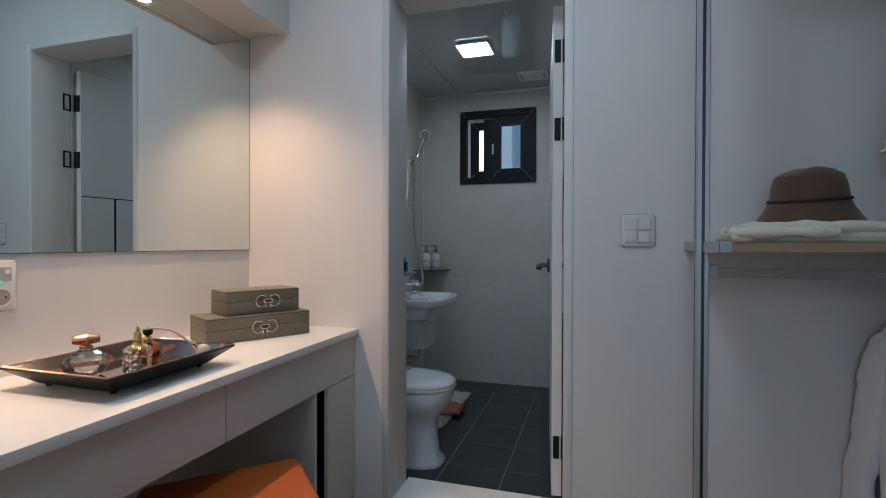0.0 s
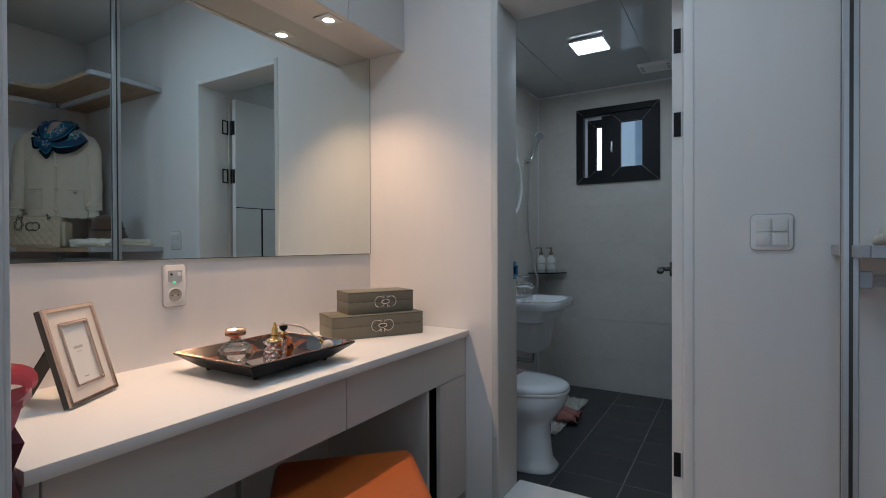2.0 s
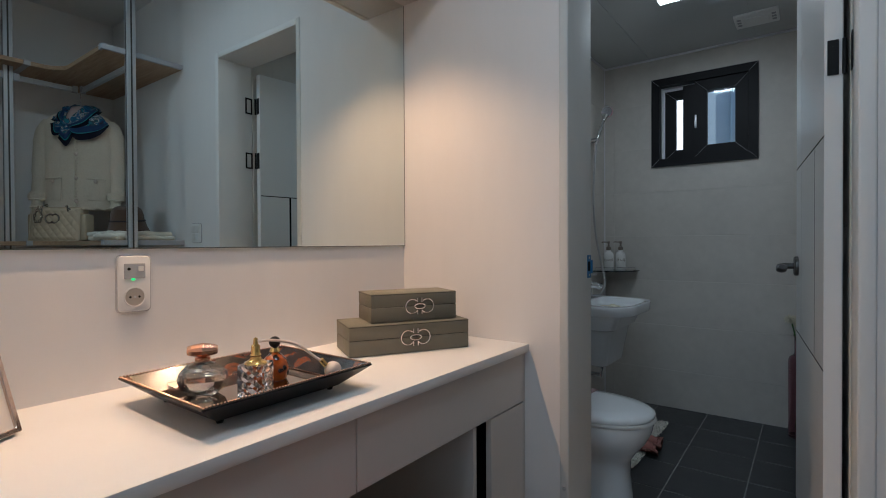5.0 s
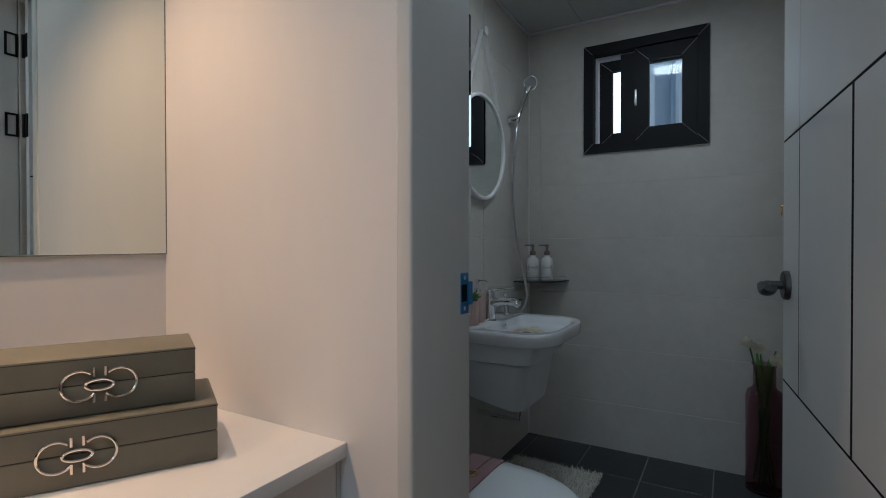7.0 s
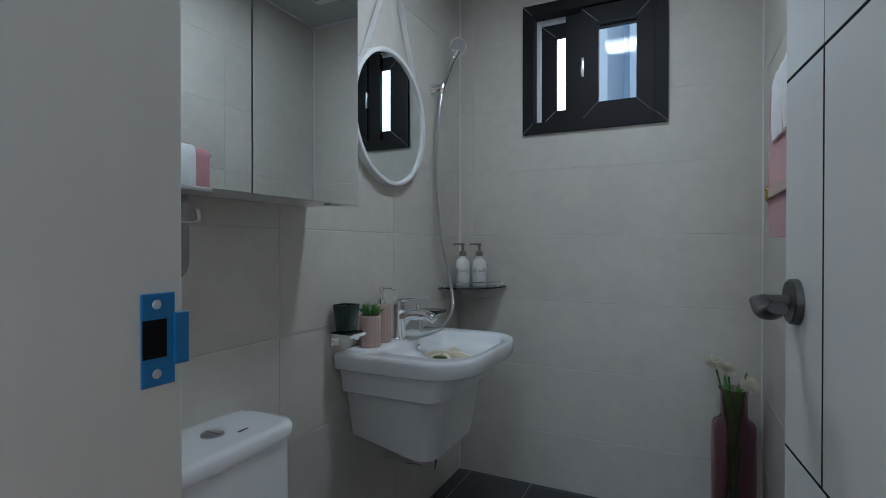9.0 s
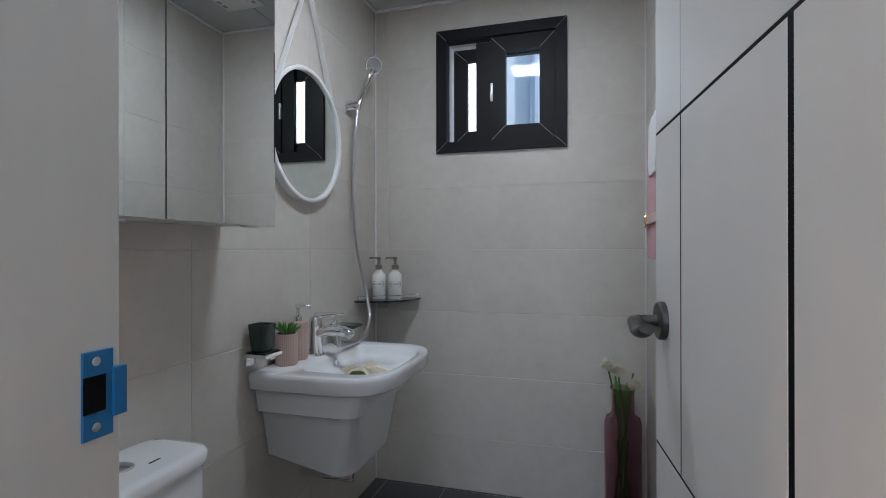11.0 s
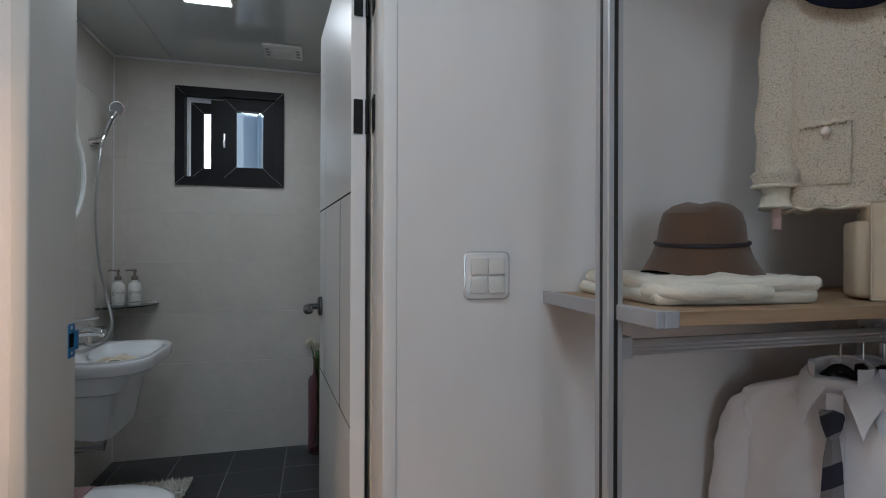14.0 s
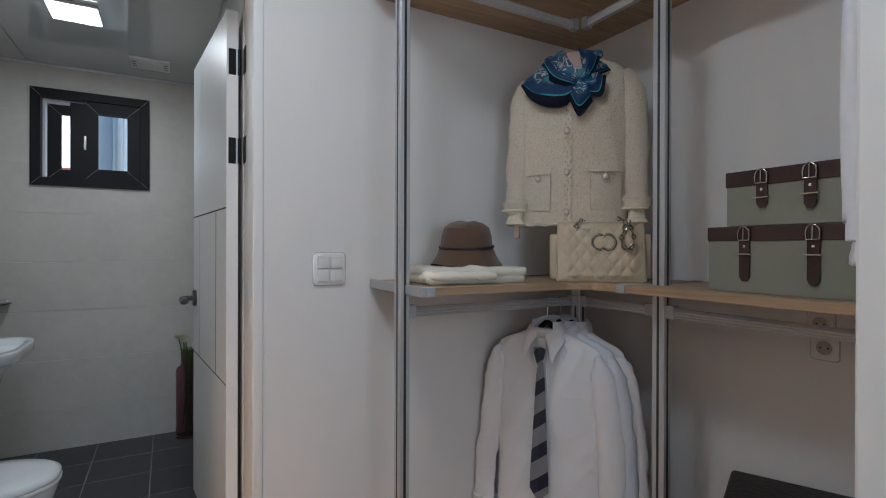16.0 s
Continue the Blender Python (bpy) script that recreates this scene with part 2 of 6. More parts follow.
def prism(outline, z0, z1, bevel=0.0, bm=None, segs=2):
    """A plate with the outline (x, y) from z0 to z1."""
    bm = bm or bmesh.new()
    lo = [bm.verts.new((x, y, z0)) for x, y in outline]
    hi = [bm.verts.new((x, y, z1)) for x, y in outline]
    faces = [bm.faces.new(lo[::-1]), bm.faces.new(hi)]
    n = len(lo)
    for i in range(n):
        faces.append(bm.faces.new((lo[i], lo[(i + 1) % n], hi[(i + 1) % n], hi[i])))
    bmesh.ops.recalc_face_normals(bm, faces=faces)
    if bevel:
        edges = [e for f in faces[:2] for e in f.edges]
        bmesh.ops.bevel(bm, geom=edges, offset=bevel, segments=segs, profile=0.5, affect="EDGES")
    return bm


def loft(rings, bm=None, caps=True, closed=True):
    """Skins rings of equal numbers of points."""
    bm = bm or bmesh.new()
    rows = [[bm.verts.new(p) for p in r] for r in rings]
    n = len(rows[0])
    for a, b in zip(rows, rows[1:]):
        for i in range(n if closed else n - 1):
            bm.faces.new((a[i], a[(i + 1) % n], b[(i + 1) % n], b[i]))
    if caps and closed:
        bm.faces.new(rows[0][::-1]), bm.faces.new(rows[-1])
    bmesh.ops.recalc_face_normals(bm, faces=bm.faces[:])
    return bm


def superring(cx, cy, z, a, b, n=32, p=2.6, a2=None):
    """A rounded-square ring; a2 is the half length on the far side of x, where it differs."""
    out = []
    for i in range(n):
        t = 2 * math.pi * i / n
        c, s = math.cos(t), math.sin(t)
        ax = a if c >= 0 or a2 is None else a2
        out.append((cx + ax * math.copysign(abs(c) ** (2 / p), c), cy + b * math.copysign(abs(s) ** (2 / p), s), z))
    return out


def turned(bm, m):
    bmesh.ops.transform(bm, matrix=m, verts=bm.verts[:])
    return bm


def mesh_of(name, bm, material, smooth=False):
    me = bpy.data.meshes.new(name)
    bm.to_mesh(me)
    bm.free()
    me.materials.append(material)
    if smooth:
        me.shade_smooth()
        me.set_sharp_from_angle(angle=radians(smooth if smooth is not True else 40))
    return me


def part(name, bm, material, parent, label="", smooth=False):
    ob = new(name, mesh_of(name, bm, material, smooth))
    ob.parent = parent
    return tagged(ob, label)


def thing(name, label, category, m=None, group="", kind=""):
    ob = new(name)
    ob.empty_display_size = 0.05
    if m is not None:
        ob.matrix_world = m
    return tagged(ob, label, category, group, kind)


def single(name, bm, material, label, category, smooth=False, group="", kind=""):
    return tagged(new(name, mesh_of(name, bm, material, smooth)), label, category, group, kind)


def setting(name, bm, material, label, category="wall", smooth=False):
    return single(name, bm, material, label, category, smooth, kind="structure")


def text_mesh(body, size, depth, m):
    """Raised letters as a bmesh."""
    cu = bpy.data.curves.new("letters", "FONT")
    cu.body, cu.size, cu.extrude, cu.align_x, cu.align_y = body, size, depth, "CENTER", "CENTER"
    ob = bpy.data.objects.new("letters", cu)
    scene.collection.objects.link(ob)
    bpy.context.view_layer.update()
    me = ob.to_mesh()
    bm = bmesh.new()
    bm.from_mesh(me)
    ob.to_mesh_clear()
    bpy.data.objects.remove(ob)
    bpy.data.curves.remove(cu)
    return turned(bm, m)


def mitred(x0, x1, z0, z1, w, y0, y1, wl=None):
    """Four mitred bars round an opening."""
    wl = wl or w
    bm = bmesh.new()
    o = [(x0, z0), (x1, z0), (x1, z1), (x0, z1)]
    i = [(x0 + wl, z0 + w), (x1 - w, z0 + w), (x1 - w, z1 - w), (x0 + wl, z1 - w)]
    vo0, vo1 = [bm.verts.new((x, y0, z)) for x, z in o], [bm.verts.new((x, y1, z)) for x, z in o]
    vi0, vi1 = [bm.verts.new((x, y0, z)) for x, z in i], [bm.verts.new((x, y1, z)) for x, z in i]
    for k in range(4):
        j = (k + 1) % 4
        bm.faces.new((vo0[k], vo0[j], vi0[j], vi0[k]))
        bm.faces.new((vo1[k], vi1[k], vi1[j], vo1[j]))
        bm.faces.new((vo0[k], vo1[k], vo1[j], vo0[j]))
        bm.faces.new((vi0[k], vi0[j], vi1[j], vi1[k]))
    bmesh.ops.recalc_face_normals(bm, faces=bm.faces[:])
    return bm


# ---- the rooms ----
XW, XR, YD, YB, ZC = -1.43, 1.29, 1.80, 2.00, 2.58      # mirror wall, closet wall, door wall front and back, ceiling
BX0, BX1, BY1, BF, BC = -1.387, -0.107, 3.96, -0.07, 2.295  # bathroom walls, floor, ceiling
YS = -2.0                                                # wall behind the walker

setting("floor", box(XW - 0.1, XR + 0.1, YS - 0.1, YD + 0.1, -0.12, 0.0), M_FLOORW, "brown wood-look laminate floor of the dressing room", "floor")
setting("ceiling", box(XW - 0.1, XR + 0.1, YS - 0.1, YB, ZC, ZC + 0.1), M_CEIL, "white papered ceiling of the dressing room", "ceiling")
setting("wall_west", box(XW - 0.1, XW, YS, YB, 0, ZC), M_WALL, "white papered wall behind the vanity")
setting("wall_east", box(XR, XR + 0.1, YS, YB, 0, ZC), M_WALL, "white papered wall behind the closet shelves")
bmw = box(XW, -0.80, YD, YB - 0.003, 0, ZC)
box(-0.07, XR, YD, YB - 0.003, 0, ZC, bm=bmw)
box(-0.80, -0.07, YD, YB - 0.003, 2.075, ZC, bm=bmw)
setting("wall_north", bmw, M_WALL, "white papered wall with the bathroom doorway")
bmw = box(XW, -0.72, YS - 0.1, YS, 0, ZC)
box(0.43, XR, YS - 0.1, YS, 0, ZC, bm=bmw)
box(-0.72, 0.43, YS - 0.1, YS, 0, 0.85, bm=bmw)
box(-0.72, 0.43, YS - 0.1, YS, 2.15, ZC, bm=bmw)
setting("wall_south", bmw, M_WALL, "unseen white wall behind the walker, with an opening for the added window")
setting("wall_pier", box(XW, -0.62, 0.07, 0.205, 0, ZC, 0.006), M_TRIM, "white end of a partition beside the vanity")
setting("pier_trim", box(-0.6195, -0.6145, 0.150, 0.196, 0, ZC, 0.002), M_TRIM, "white edge strip on the partition end", "trim")
setting("wall_pier_east", box(0.568, XR, 0.38, 0.50, 0, ZC, 0.006), M_TRIM, "white end of a partition beside the closet")

# door frame
fr = thing("door_frame_1", "white doorframe of the bathroom with rounded edges", "door frame", kind="structure")
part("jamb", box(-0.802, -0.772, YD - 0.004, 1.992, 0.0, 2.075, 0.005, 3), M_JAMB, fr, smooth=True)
part("jamb", box(-0.103, -0.070, YD - 0.004, 1.998, 0.0, 2.075, 0.005, 3), M_TRIM, fr, smooth=True)
part("head", box(-0.772, -0.103, YD - 0.004, 2.0, 2.045, 2.075, 0.004, 2), M_TRIM, fr, smooth=True)
part("screw_cap", turned(lathe([(0, 0.004), (0.005, 0.003), (0.007, 0)], 16), pose(-0.799 + 0.012, YD - 0.003, 0.292, 90)), M_STEEL, fr)
setting("door_sill", box(-0.772, -0.100, YD - 0.02, YB + 0.02, -0.1, 0.04, 0.004), M_SILL, "white stone threshold of the bathroom", "sill")

# bathroom shell
setting("bath_wall_west_core", box(BX0 - 0.2, BX0 - 0.0014, YB, BY1 + 0.012, BF - 0.1, 2.6), M_GROUT, "grouted wall behind the tiles")
setting("bath_wall_east_core", box(BX1 + 0.0014, BX1 + 0.15, YB, BY1 + 0.012, BF - 0.1, 2.6), M_GROUT, "grouted wall behind the tiles")
WX0, WX1, WZ0, WZ1 = -1.06, -0.442, 1.554, 2.146
bmw = box(BX0 - 0.2, WX0 + 0.01, BY1 + 0.0014, BY1 + 0.22, BF - 0.1, 2.6)
box(WX1 - 0.01, BX1 + 0.15, BY1 + 0.0014, BY1 + 0.22, BF - 0.1, 2.6, bm=bmw)
box(WX0 + 0.01, WX1 - 0.01, BY1 + 0.0014, BY1 + 0.22, BF - 0.1, WZ0 + 0.01, bm=bmw)
box(WX0 + 0.01, WX1 - 0.01, BY1 + 0.0014, BY1 + 0.22, WZ1 - 0.01, 2.6, bm=bmw)
bath_north = setting("bath_wall_north", bmw, M_GROUT, "beige tiled bathroom wall with a small window")
bath_west = bpy.data.objects["bath_wall_west_core"]
bath_east = bpy.data.objects["bath_wall_east_core"]
bath_west.name, bath_east.name = "bath_wall_west", "bath_wall_east"
tagged(bath_west, "beige tiled bathroom wall behind the basin"), tagged(bath_east, "beige tiled bathroom wall behind the door")
bath_floor = setting("bath_floor", box(BX0 - 0.1, BX1 + 0.1, YB, BY1 + 0.05, BF - 0.1, BF - 0.0016), M_FGROUT, "charcoal tiled bathroom floor", "floor")
bm = box(BX0 - 0.01, BX1 + 0.01, YB, BY1 + 0.01, BC + 0.004, BC + 0.05)
for x0, x1 in ((BX0 - 0.01, -1.075), (-1.071, -0.455), (-0.451, BX1 + 0.01)):
    box(x0, x1, YB, BY1 + 0.01, BC, BC + 0.006, bm=bm)
setting("bath_ceiling", bm, M_SMC, "glossy grey-white panel ceiling of the bathroom", "ceiling")
bm = box(BX0, BX1, BY1 - 0.012, BY1, BC - 0.012, BC, 0.002)
box(BX0, BX0 + 0.012, YB, BY1 - 0.012, BC - 0.012, BC, 0.002, bm=bm)
box(BX1 - 0.012, BX1, YB, BY1 - 0.012, BC - 0.012, BC, 0.002, bm=bm)
setting("ceiling_trim", bm, M_VINYL, "thin white moulding round the bathroom ceiling", "trim")
setting("corner_trim", box(BX0, BX0 + 0.006, BY1 - 0.006, BY1, BF, BC - 0.012, 0.001), M_VINYL, "white silicone bead in the tiled corner", "trim")
setting("corner_trim_east", box(BX1 - 0.006, BX1, BY1 - 0.006, BY1, BF, BC - 0.012, 0.001), M_VINYL, "white silicone bead in the tiled corner", "trim")

# ---- bathroom door ----
HX, HY, DANG = -0.159, 2.012, math.degrees(math.atan2(0.995, -0.099))
door = thing("door_1", "open off-white panelled bathroom door with black inlay lines", "door", pose(HX, HY, 0, 0, 0, DANG), kind="structure")
# local x runs from hinge to free edge, local y is towards the basin
part("core", box(0.0, 0.716, -0.036, -0.0005, 0.055, 2.005), M_BLACK, door, "black grooves")
G, H = 0.0034, 0.0024
for x0, x1, z0, z1 in ((0, 0.716, 0.055, 0.700 - H), (0, 0.548 - 0.001, 1.318 + H, 2.005), (0.548 + 0.001, 0.716, 1.318 + H, 2.005),
                       (0, 0.186 - G - 0.0025, 0.700 + H, 1.318 - H), (0.186 + G + 0.0025, 0.548 - G, 0.700 + H, 1.318 - H), (0.548 + G, 0.716, 0.700 + H, 1.318 - H)):
    part("panel", box(x0, x1, -0.010, 0.0, z0, z1, 0.0008, 1), M_LEAF, door)
part("edge_band", box(-0.0015, 0.0, -0.036, 0.0, 0.055, 2.005), M_TRIM, door)
part("back_panel", box(0, 0.716, -0.039, -0.036, 0.055, 2.005), M_LEAF, door)


def door_handle(y, s):
    h = part("handle", lathe([(0, 0.013), (0.033, 0.013), (0.0362, 0.010), (0.0367, 0.0)], 44), M_GUN, door, "gunmetal lever handle", True)
    h.matrix_local = pose(0.655, y, 0.950, -90 * s)
    bm = tube([(0, 0, 0.010), (0, 0, 0.050)], 0.0108, 18)
    part("neck", bm, M_GUN, h, smooth=True)
    pts = [(0.006, 0.0, 0.052), (-0.01, 0.001, 0.053), (-0.035, 0.008, 0.054), (-0.06, 0.012, 0.055), (-0.085, 0.008, 0.055), (-0.105, 0.0, 0.053)]
    bm = tube(smooth_path(pts, 5), [0.0135 + 0.0035 * math.sin(i / 25 * 3.1) for i in range(26)], 16, flat=0.66)
    part("lever", bm, M_GUN, h, smooth=True)
    return h


door_handle(0.0, 1)
door_handle(-0.039, -1)
for z in (0.25, 1.517, 1.826):
    hg = part("hinge", box(-0.006, -0.002, -0.030, -0.006, z - 0.045, z + 0.045, 0.001), M_RUBBER, door, "black butt hinge")
    bm = tube([(-0.007, -0.041, z - 0.045), (-0.007, -0.041, z + 0.045)], 0.005, 12)
    for k in (-0.03, 0.0, 0.03):
        tube([(-0.0058, -0.018, z + k), (-0.0070, -0.018, z + k)], 0.003, 8, bm=bm)
    part("pin", bm, M_RUBBER, hg, smooth=True)
hgj = thing("hinge_plate", "black hinge plates on the doorframe", "hinge")
for z in (0.25, 1.517, 1.826):
    part("plate", mitred(1.955, 1.997, z - 0.045, z + 0.045, 0.008, 0.1035, 0.1065), M_RUBBER, hgj).matrix_local = pose(0, 0, 0, 0, 0, 90)
sp = thing("strike_plate", "blue-filmed strike plate screwed to the doorframe", "strike plate")
M_BLUE = mat("blue_film", (0.012, 0.14, 0.34), 0.35, var=0.12, scale=40)
bm = box(-0.7725, -0.7695, 1.954, 1.982, 0.926, 1.001, 0.0008)
box(-0.7725, -0.7665, 1.980, 1.993, 0.941, 0.984, 0.001, bm=bm)
part("plate", bm, M_BLUE, sp)
part("latch_hole", box(-0.7697, -0.7688, 1.954, 1.974, 0.949, 0.980), M_BLACK, sp)
for z in (0.936, 0.992):
    part("screw", turned(lathe([(0, 0.0012), (0.0035, 0.0008), (0.004, 0)], 14), pose(-0.7696, 1.966, z, 0, 90)), M_STEEL, sp)

# ---- window ----
win = thing("window_1", "small dark vinyl sliding window with frosted panes", "window", kind="structure")


def seams(x0, x1, z0, z1, w, y, wl=None):
    wl = wl or w
    bm = bmesh.new()
    for a, b in (((x0, z0), (x0 + wl, z0 + w)), ((x1, z0), (x1 - w, z0 + w)), ((x1, z1), (x1 - w, z1 - w)), ((x0, z1), (x0 + wl, z1 - w))):
        tube([(a[0] + (b[0] - a[0]) * 0.04, y, a[1] + (b[1] - a[1]) * 0.04), (b[0], y, b[1])], 0.0009, 6, bm=bm)
    return bm


wf = part("window_frame", mitred(WX0, WX1, WZ0, WZ1, 0.05, BY1 - 0.016, BY1 + 0.05), M_FRAME, win)
part("weld_seam", seams(WX0, WX1, WZ0, WZ1, 0.05, BY1 - 0.0164), M_SEAM, wf)
part("window_track", mitred(WX0 + 0.05, WX1 - 0.05, WZ0 + 0.05, WZ1 - 0.05, 0.012, BY1 + 0.05, BY1 + 0.2), M_VINYL, win, "white inner track")
s1 = part("sash", mitred(-0.795, -0.494, 1.600, 2.094, 0.072, BY1 + 0.0, BY1 + 0.036), M_FRAME, win)
part("weld_seam", seams(-0.795, -0.494, 1.600, 2.094, 0.072, BY1 - 0.0004), M_SEAM, s1)
p1 = part("pane", box(-0.724, -0.565, BY1 + 0.016, BY1 + 0.021, 1.671, 2.023), M_PANE, s1)
s2 = part("sash", mitred(-0.985, -0.775, 1.604, 2.064, 0.06, BY1 + 0.042, BY1 + 0.07, 0.068), M_FRAME, win)
part("weld_seam", seams(-0.985, -0.775, 1.604, 2.064, 0.06, BY1 + 0.0415, 0.068), M_SEAM, s2)
part("stile", box(-0.868, -0.794, BY1 + 0.012, BY1 + 0.041, 1.605, 2.08, 0.002), M_FRAME, s2)
p2 = part("pane", box(-0.935, -0.832, BY1 + 0.055, BY1 + 0.059, 1.66, 2.008), M_CLEARP, s2)
bm = box(-0.796, -0.784, BY1 - 0.004, BY1 + 0.012, 1.79, 1.875, 0.002)
box(-0.797, -0.789, BY1 - 0.008, BY1 - 0.002, 1.80, 1.835, 0.002, bm=bm)
part("latch", bm, M_STEEL, win, "grey metal latch", True)
s3 = part("sash", mitred(-0.80, -0.49, 1.600, 2.09, 0.05, BY1 + 0.10, BY1 + 0.13), M_FRAME, win, "outer sash")
for p in (p1, p2):
    p.visible_shadow = False

# ---- vanity ----
counter = setting("vanity_countertop", box(XW, -0.906, 0.31, YD, 0.695, 0.7205, 0.002, 2), M_QUARTZ, "white stone countertop of the vanity", "countertop", True)
tagged(counter, kind="thing")
van = thing("vanity_unit", "beige laminate vanity with two drawers and a knee space", "vanity", pose(0, 0, 0))
for y0, y1 in ((0.338, 1.0665), (1.0695, 1.788)):
    d = part("drawer", box(-0.938, -0.920, y0, y1, 0.538, 0.6925, 0.0012, 1), M_LAM, van)
    part("drawer_box", box(-1.38, -0.938, y0 + 0.02, y1 - 0.02, 0.555, 0.675), M_LAM, d)
part("end_panel", box(-1.42, -0.920, 0.312, 0.335, 0.0, 0.697, 0.001, 1), M_LAM, van)
part("end_panel", box(-1.42, -0.920, 1.789, 1.7985, 0.0, 0.697), M_LAM, van)
part("side_panel", box(-1.42, -0.922, 1.500, 1.516, 0.0, 0.535, 0.001, 1), M_LAM, van)
part("front_panel", box(-0.938, -0.920, 1.590, 1.788, 0.05, 0.534, 0.0012, 1), M_LAM, van)
# closed block, black to stand for the shade inside the slot
part("slot_shade_fill", box(-1.40, -0.965, 1.517, 1.787, 0.05, 0.533), M_BLACK, van, "solid black fill for the shade in the open slot")
part("back_panel", box(-1.428, -1.412, 0.336, 1.499, 0.0, 0.55), M_LAM, van)
part("top_rail", box(-1.41, -0.941, 0.336, 1.788, 0.678, 0.6965), M_LAM, van)
part("back_post", box(-1.411, -1.385, 1.06, 1.075, 0.0, 0.55), M_LAM, van)

vm = thing("vanity_mirror", "large frameless wall mirror above the vanity", "mirror")
part("glass", box(XW + 0.001, XW + 0.0055, 0.312, YD - 0.002, 1.035, 1.9405), M_MIRROR, vm)
part("edge", box(XW + 0.0005, XW + 0.0062, 0.312, YD - 0.002, 1.0325, 1.035), M_MIRROREDGE, vm)
part("edge", box(XW + 0.0005, XW + 0.0062, YD - 0.002, YD - 0.0005, 1.0325, 1.9405), M_MIRROREDGE, vm)

cab = thing("wall_cabinet", "beige laminate cabinet over the vanity mirror", "cabinet", pose(0, 0, 1.941))
part("body", box(XW, -1.246, 0.312, 1.7975, 0.0, 0.635), M_LAM, cab)
for y0, y1 in ((0.313, 0.868), (0.871, 1.4285), (1.4315, 1.7865)):
    part("door", box(-1.245, -1.226, y0, y1, -0.006, 0.63, 0.0012, 1), M_LAM, cab)
part("filler", box(-1.245, -1.228, 1.788, 1.7975, -0.002, 0.635), M_LAM, cab)

M_LENS = glow("lens_warm", (1.0, 0.78, 0.52), 14.0)
dl = thing("downlight", "square white recessed downlight with a lit warm lens", "downlight", pose(-1.295, 1.393, 1.9405), group="downlights over the vanity")
bm = prism([(math.copysign(0.04, a), math.copysign(0.04, b)) for a, b in ((1, 1), (-1, 1), (-1, -1), (1, -1))], -0.004, 0.0, 0.001)
part("bezel", bm, M_PLASTIC, dl)
part("lens", lathe([(0, -0.0046), (0.02, -0.0045), (0.022, -0.0042)], 28), M_LENS, dl, "lit warm lens")
part("ring", ring((0, 0, -0.0045), (1, 0, 0), (0, 1, 0), 0.0245, 0.0245, 0.0018, 32), M_CHROME, dl, smooth=True)
copy_thing(dl, pose(-1.295, 0.715, 1.9405))


def plate_outline(w, h, r, n=6):
    out = []
    for cx, cy, a in ((w / 2 - r, h / 2 - r, 0), (-w / 2 + r, h / 2 - r, 90), (-w / 2 + r, -h / 2 + r, 180), (w / 2 - r, -h / 2 + r, 270)):
        out += [(cx + r * math.cos(radians(a + 90 * i / n)), cy + r * math.sin(radians(a + 90 * i / n))) for i in range(n + 1)]
    return out


M_LED = glow("green_led", (0.05, 1.0, 0.25), 1.6)
M_CLEARPL = mat("pearl_plastic", (0.60, 0.60, 0.60), 0.18, 0.3)


def socket_plate(m, label, with_led):
    s = thing("wall_socket", label, "socket", m)
    part("rim", prism(plate_outline(0.074, 0.132 if with_led else 0.074, 0.012), 0, 0.004, 0.0015), M_CLEARPL, s)
    part("plate", prism(plate_outline(0.068, 0.126 if with_led else 0.068, 0.010), 0.003, 0.009, 0.003), M_PLASTIC, s, smooth=True)
    oy = -0.03 if with_led else 0
    part("collar", ring((0, oy, 0.009), (1, 0, 0), (0, 1, 0), 0.0215, 0.0215, 0.0018, 32), M_PLASTIC, s, smooth=True)
    part("well", lathe([(0.0205, 0.0095), (0.0, 0.0093)], 28, at=(0, oy, 0)), mat("socket_well", (0.42, 0.38, 0.33), 0.5), s)
    for dx in (-0.0095, 0.0095):
        part("hole", lathe([(0.0026, 0.0), (0.0, 0.0002)], 12, at=(dx, oy, 0.0096)), M_BLACK, s)
    part("screw", lathe([(0.003, 0.0), (0.0, 0.0008)], 12, at=(0, oy, 0.0096)), M_STEEL, s)
    if with_led:
        part("button_plate", box(-0.022, 0.022, 0.012, 0.046, 0.009, 0.0105, 0.001), M_CLEARPL, s)
        part("led", box(-0.007, 0.000, 0.008, 0.0125, 0.0105, 0.0115, 0.0004), M_LED, s, "lit green indicator")
        part("button", lathe([(0, 0.0025), (0.003, 0.002), (0.0035, 0)], 12, at=(-0.012, 0.034, 0.0105)), M_RUBBER, s)
        part("button", box(0.006, 0.018, 0.028, 0.040, 0.0105, 0.012, 0.001), M_PLASTIC, s)
    return s


socket_plate(pose(XW, 0.860, 0.953, 90, 0, 90), "white socket plate with a green indicator lamp", True)
socket_plate(pose(XR, 0.843, 0.901, 90, 0, -90), "white single socket plate below the closet shelf", False)
socket_plate(pose(XR, 0.853, 0.968, 90, 0, -90), "white blank connection plate below the closet shelf", False)

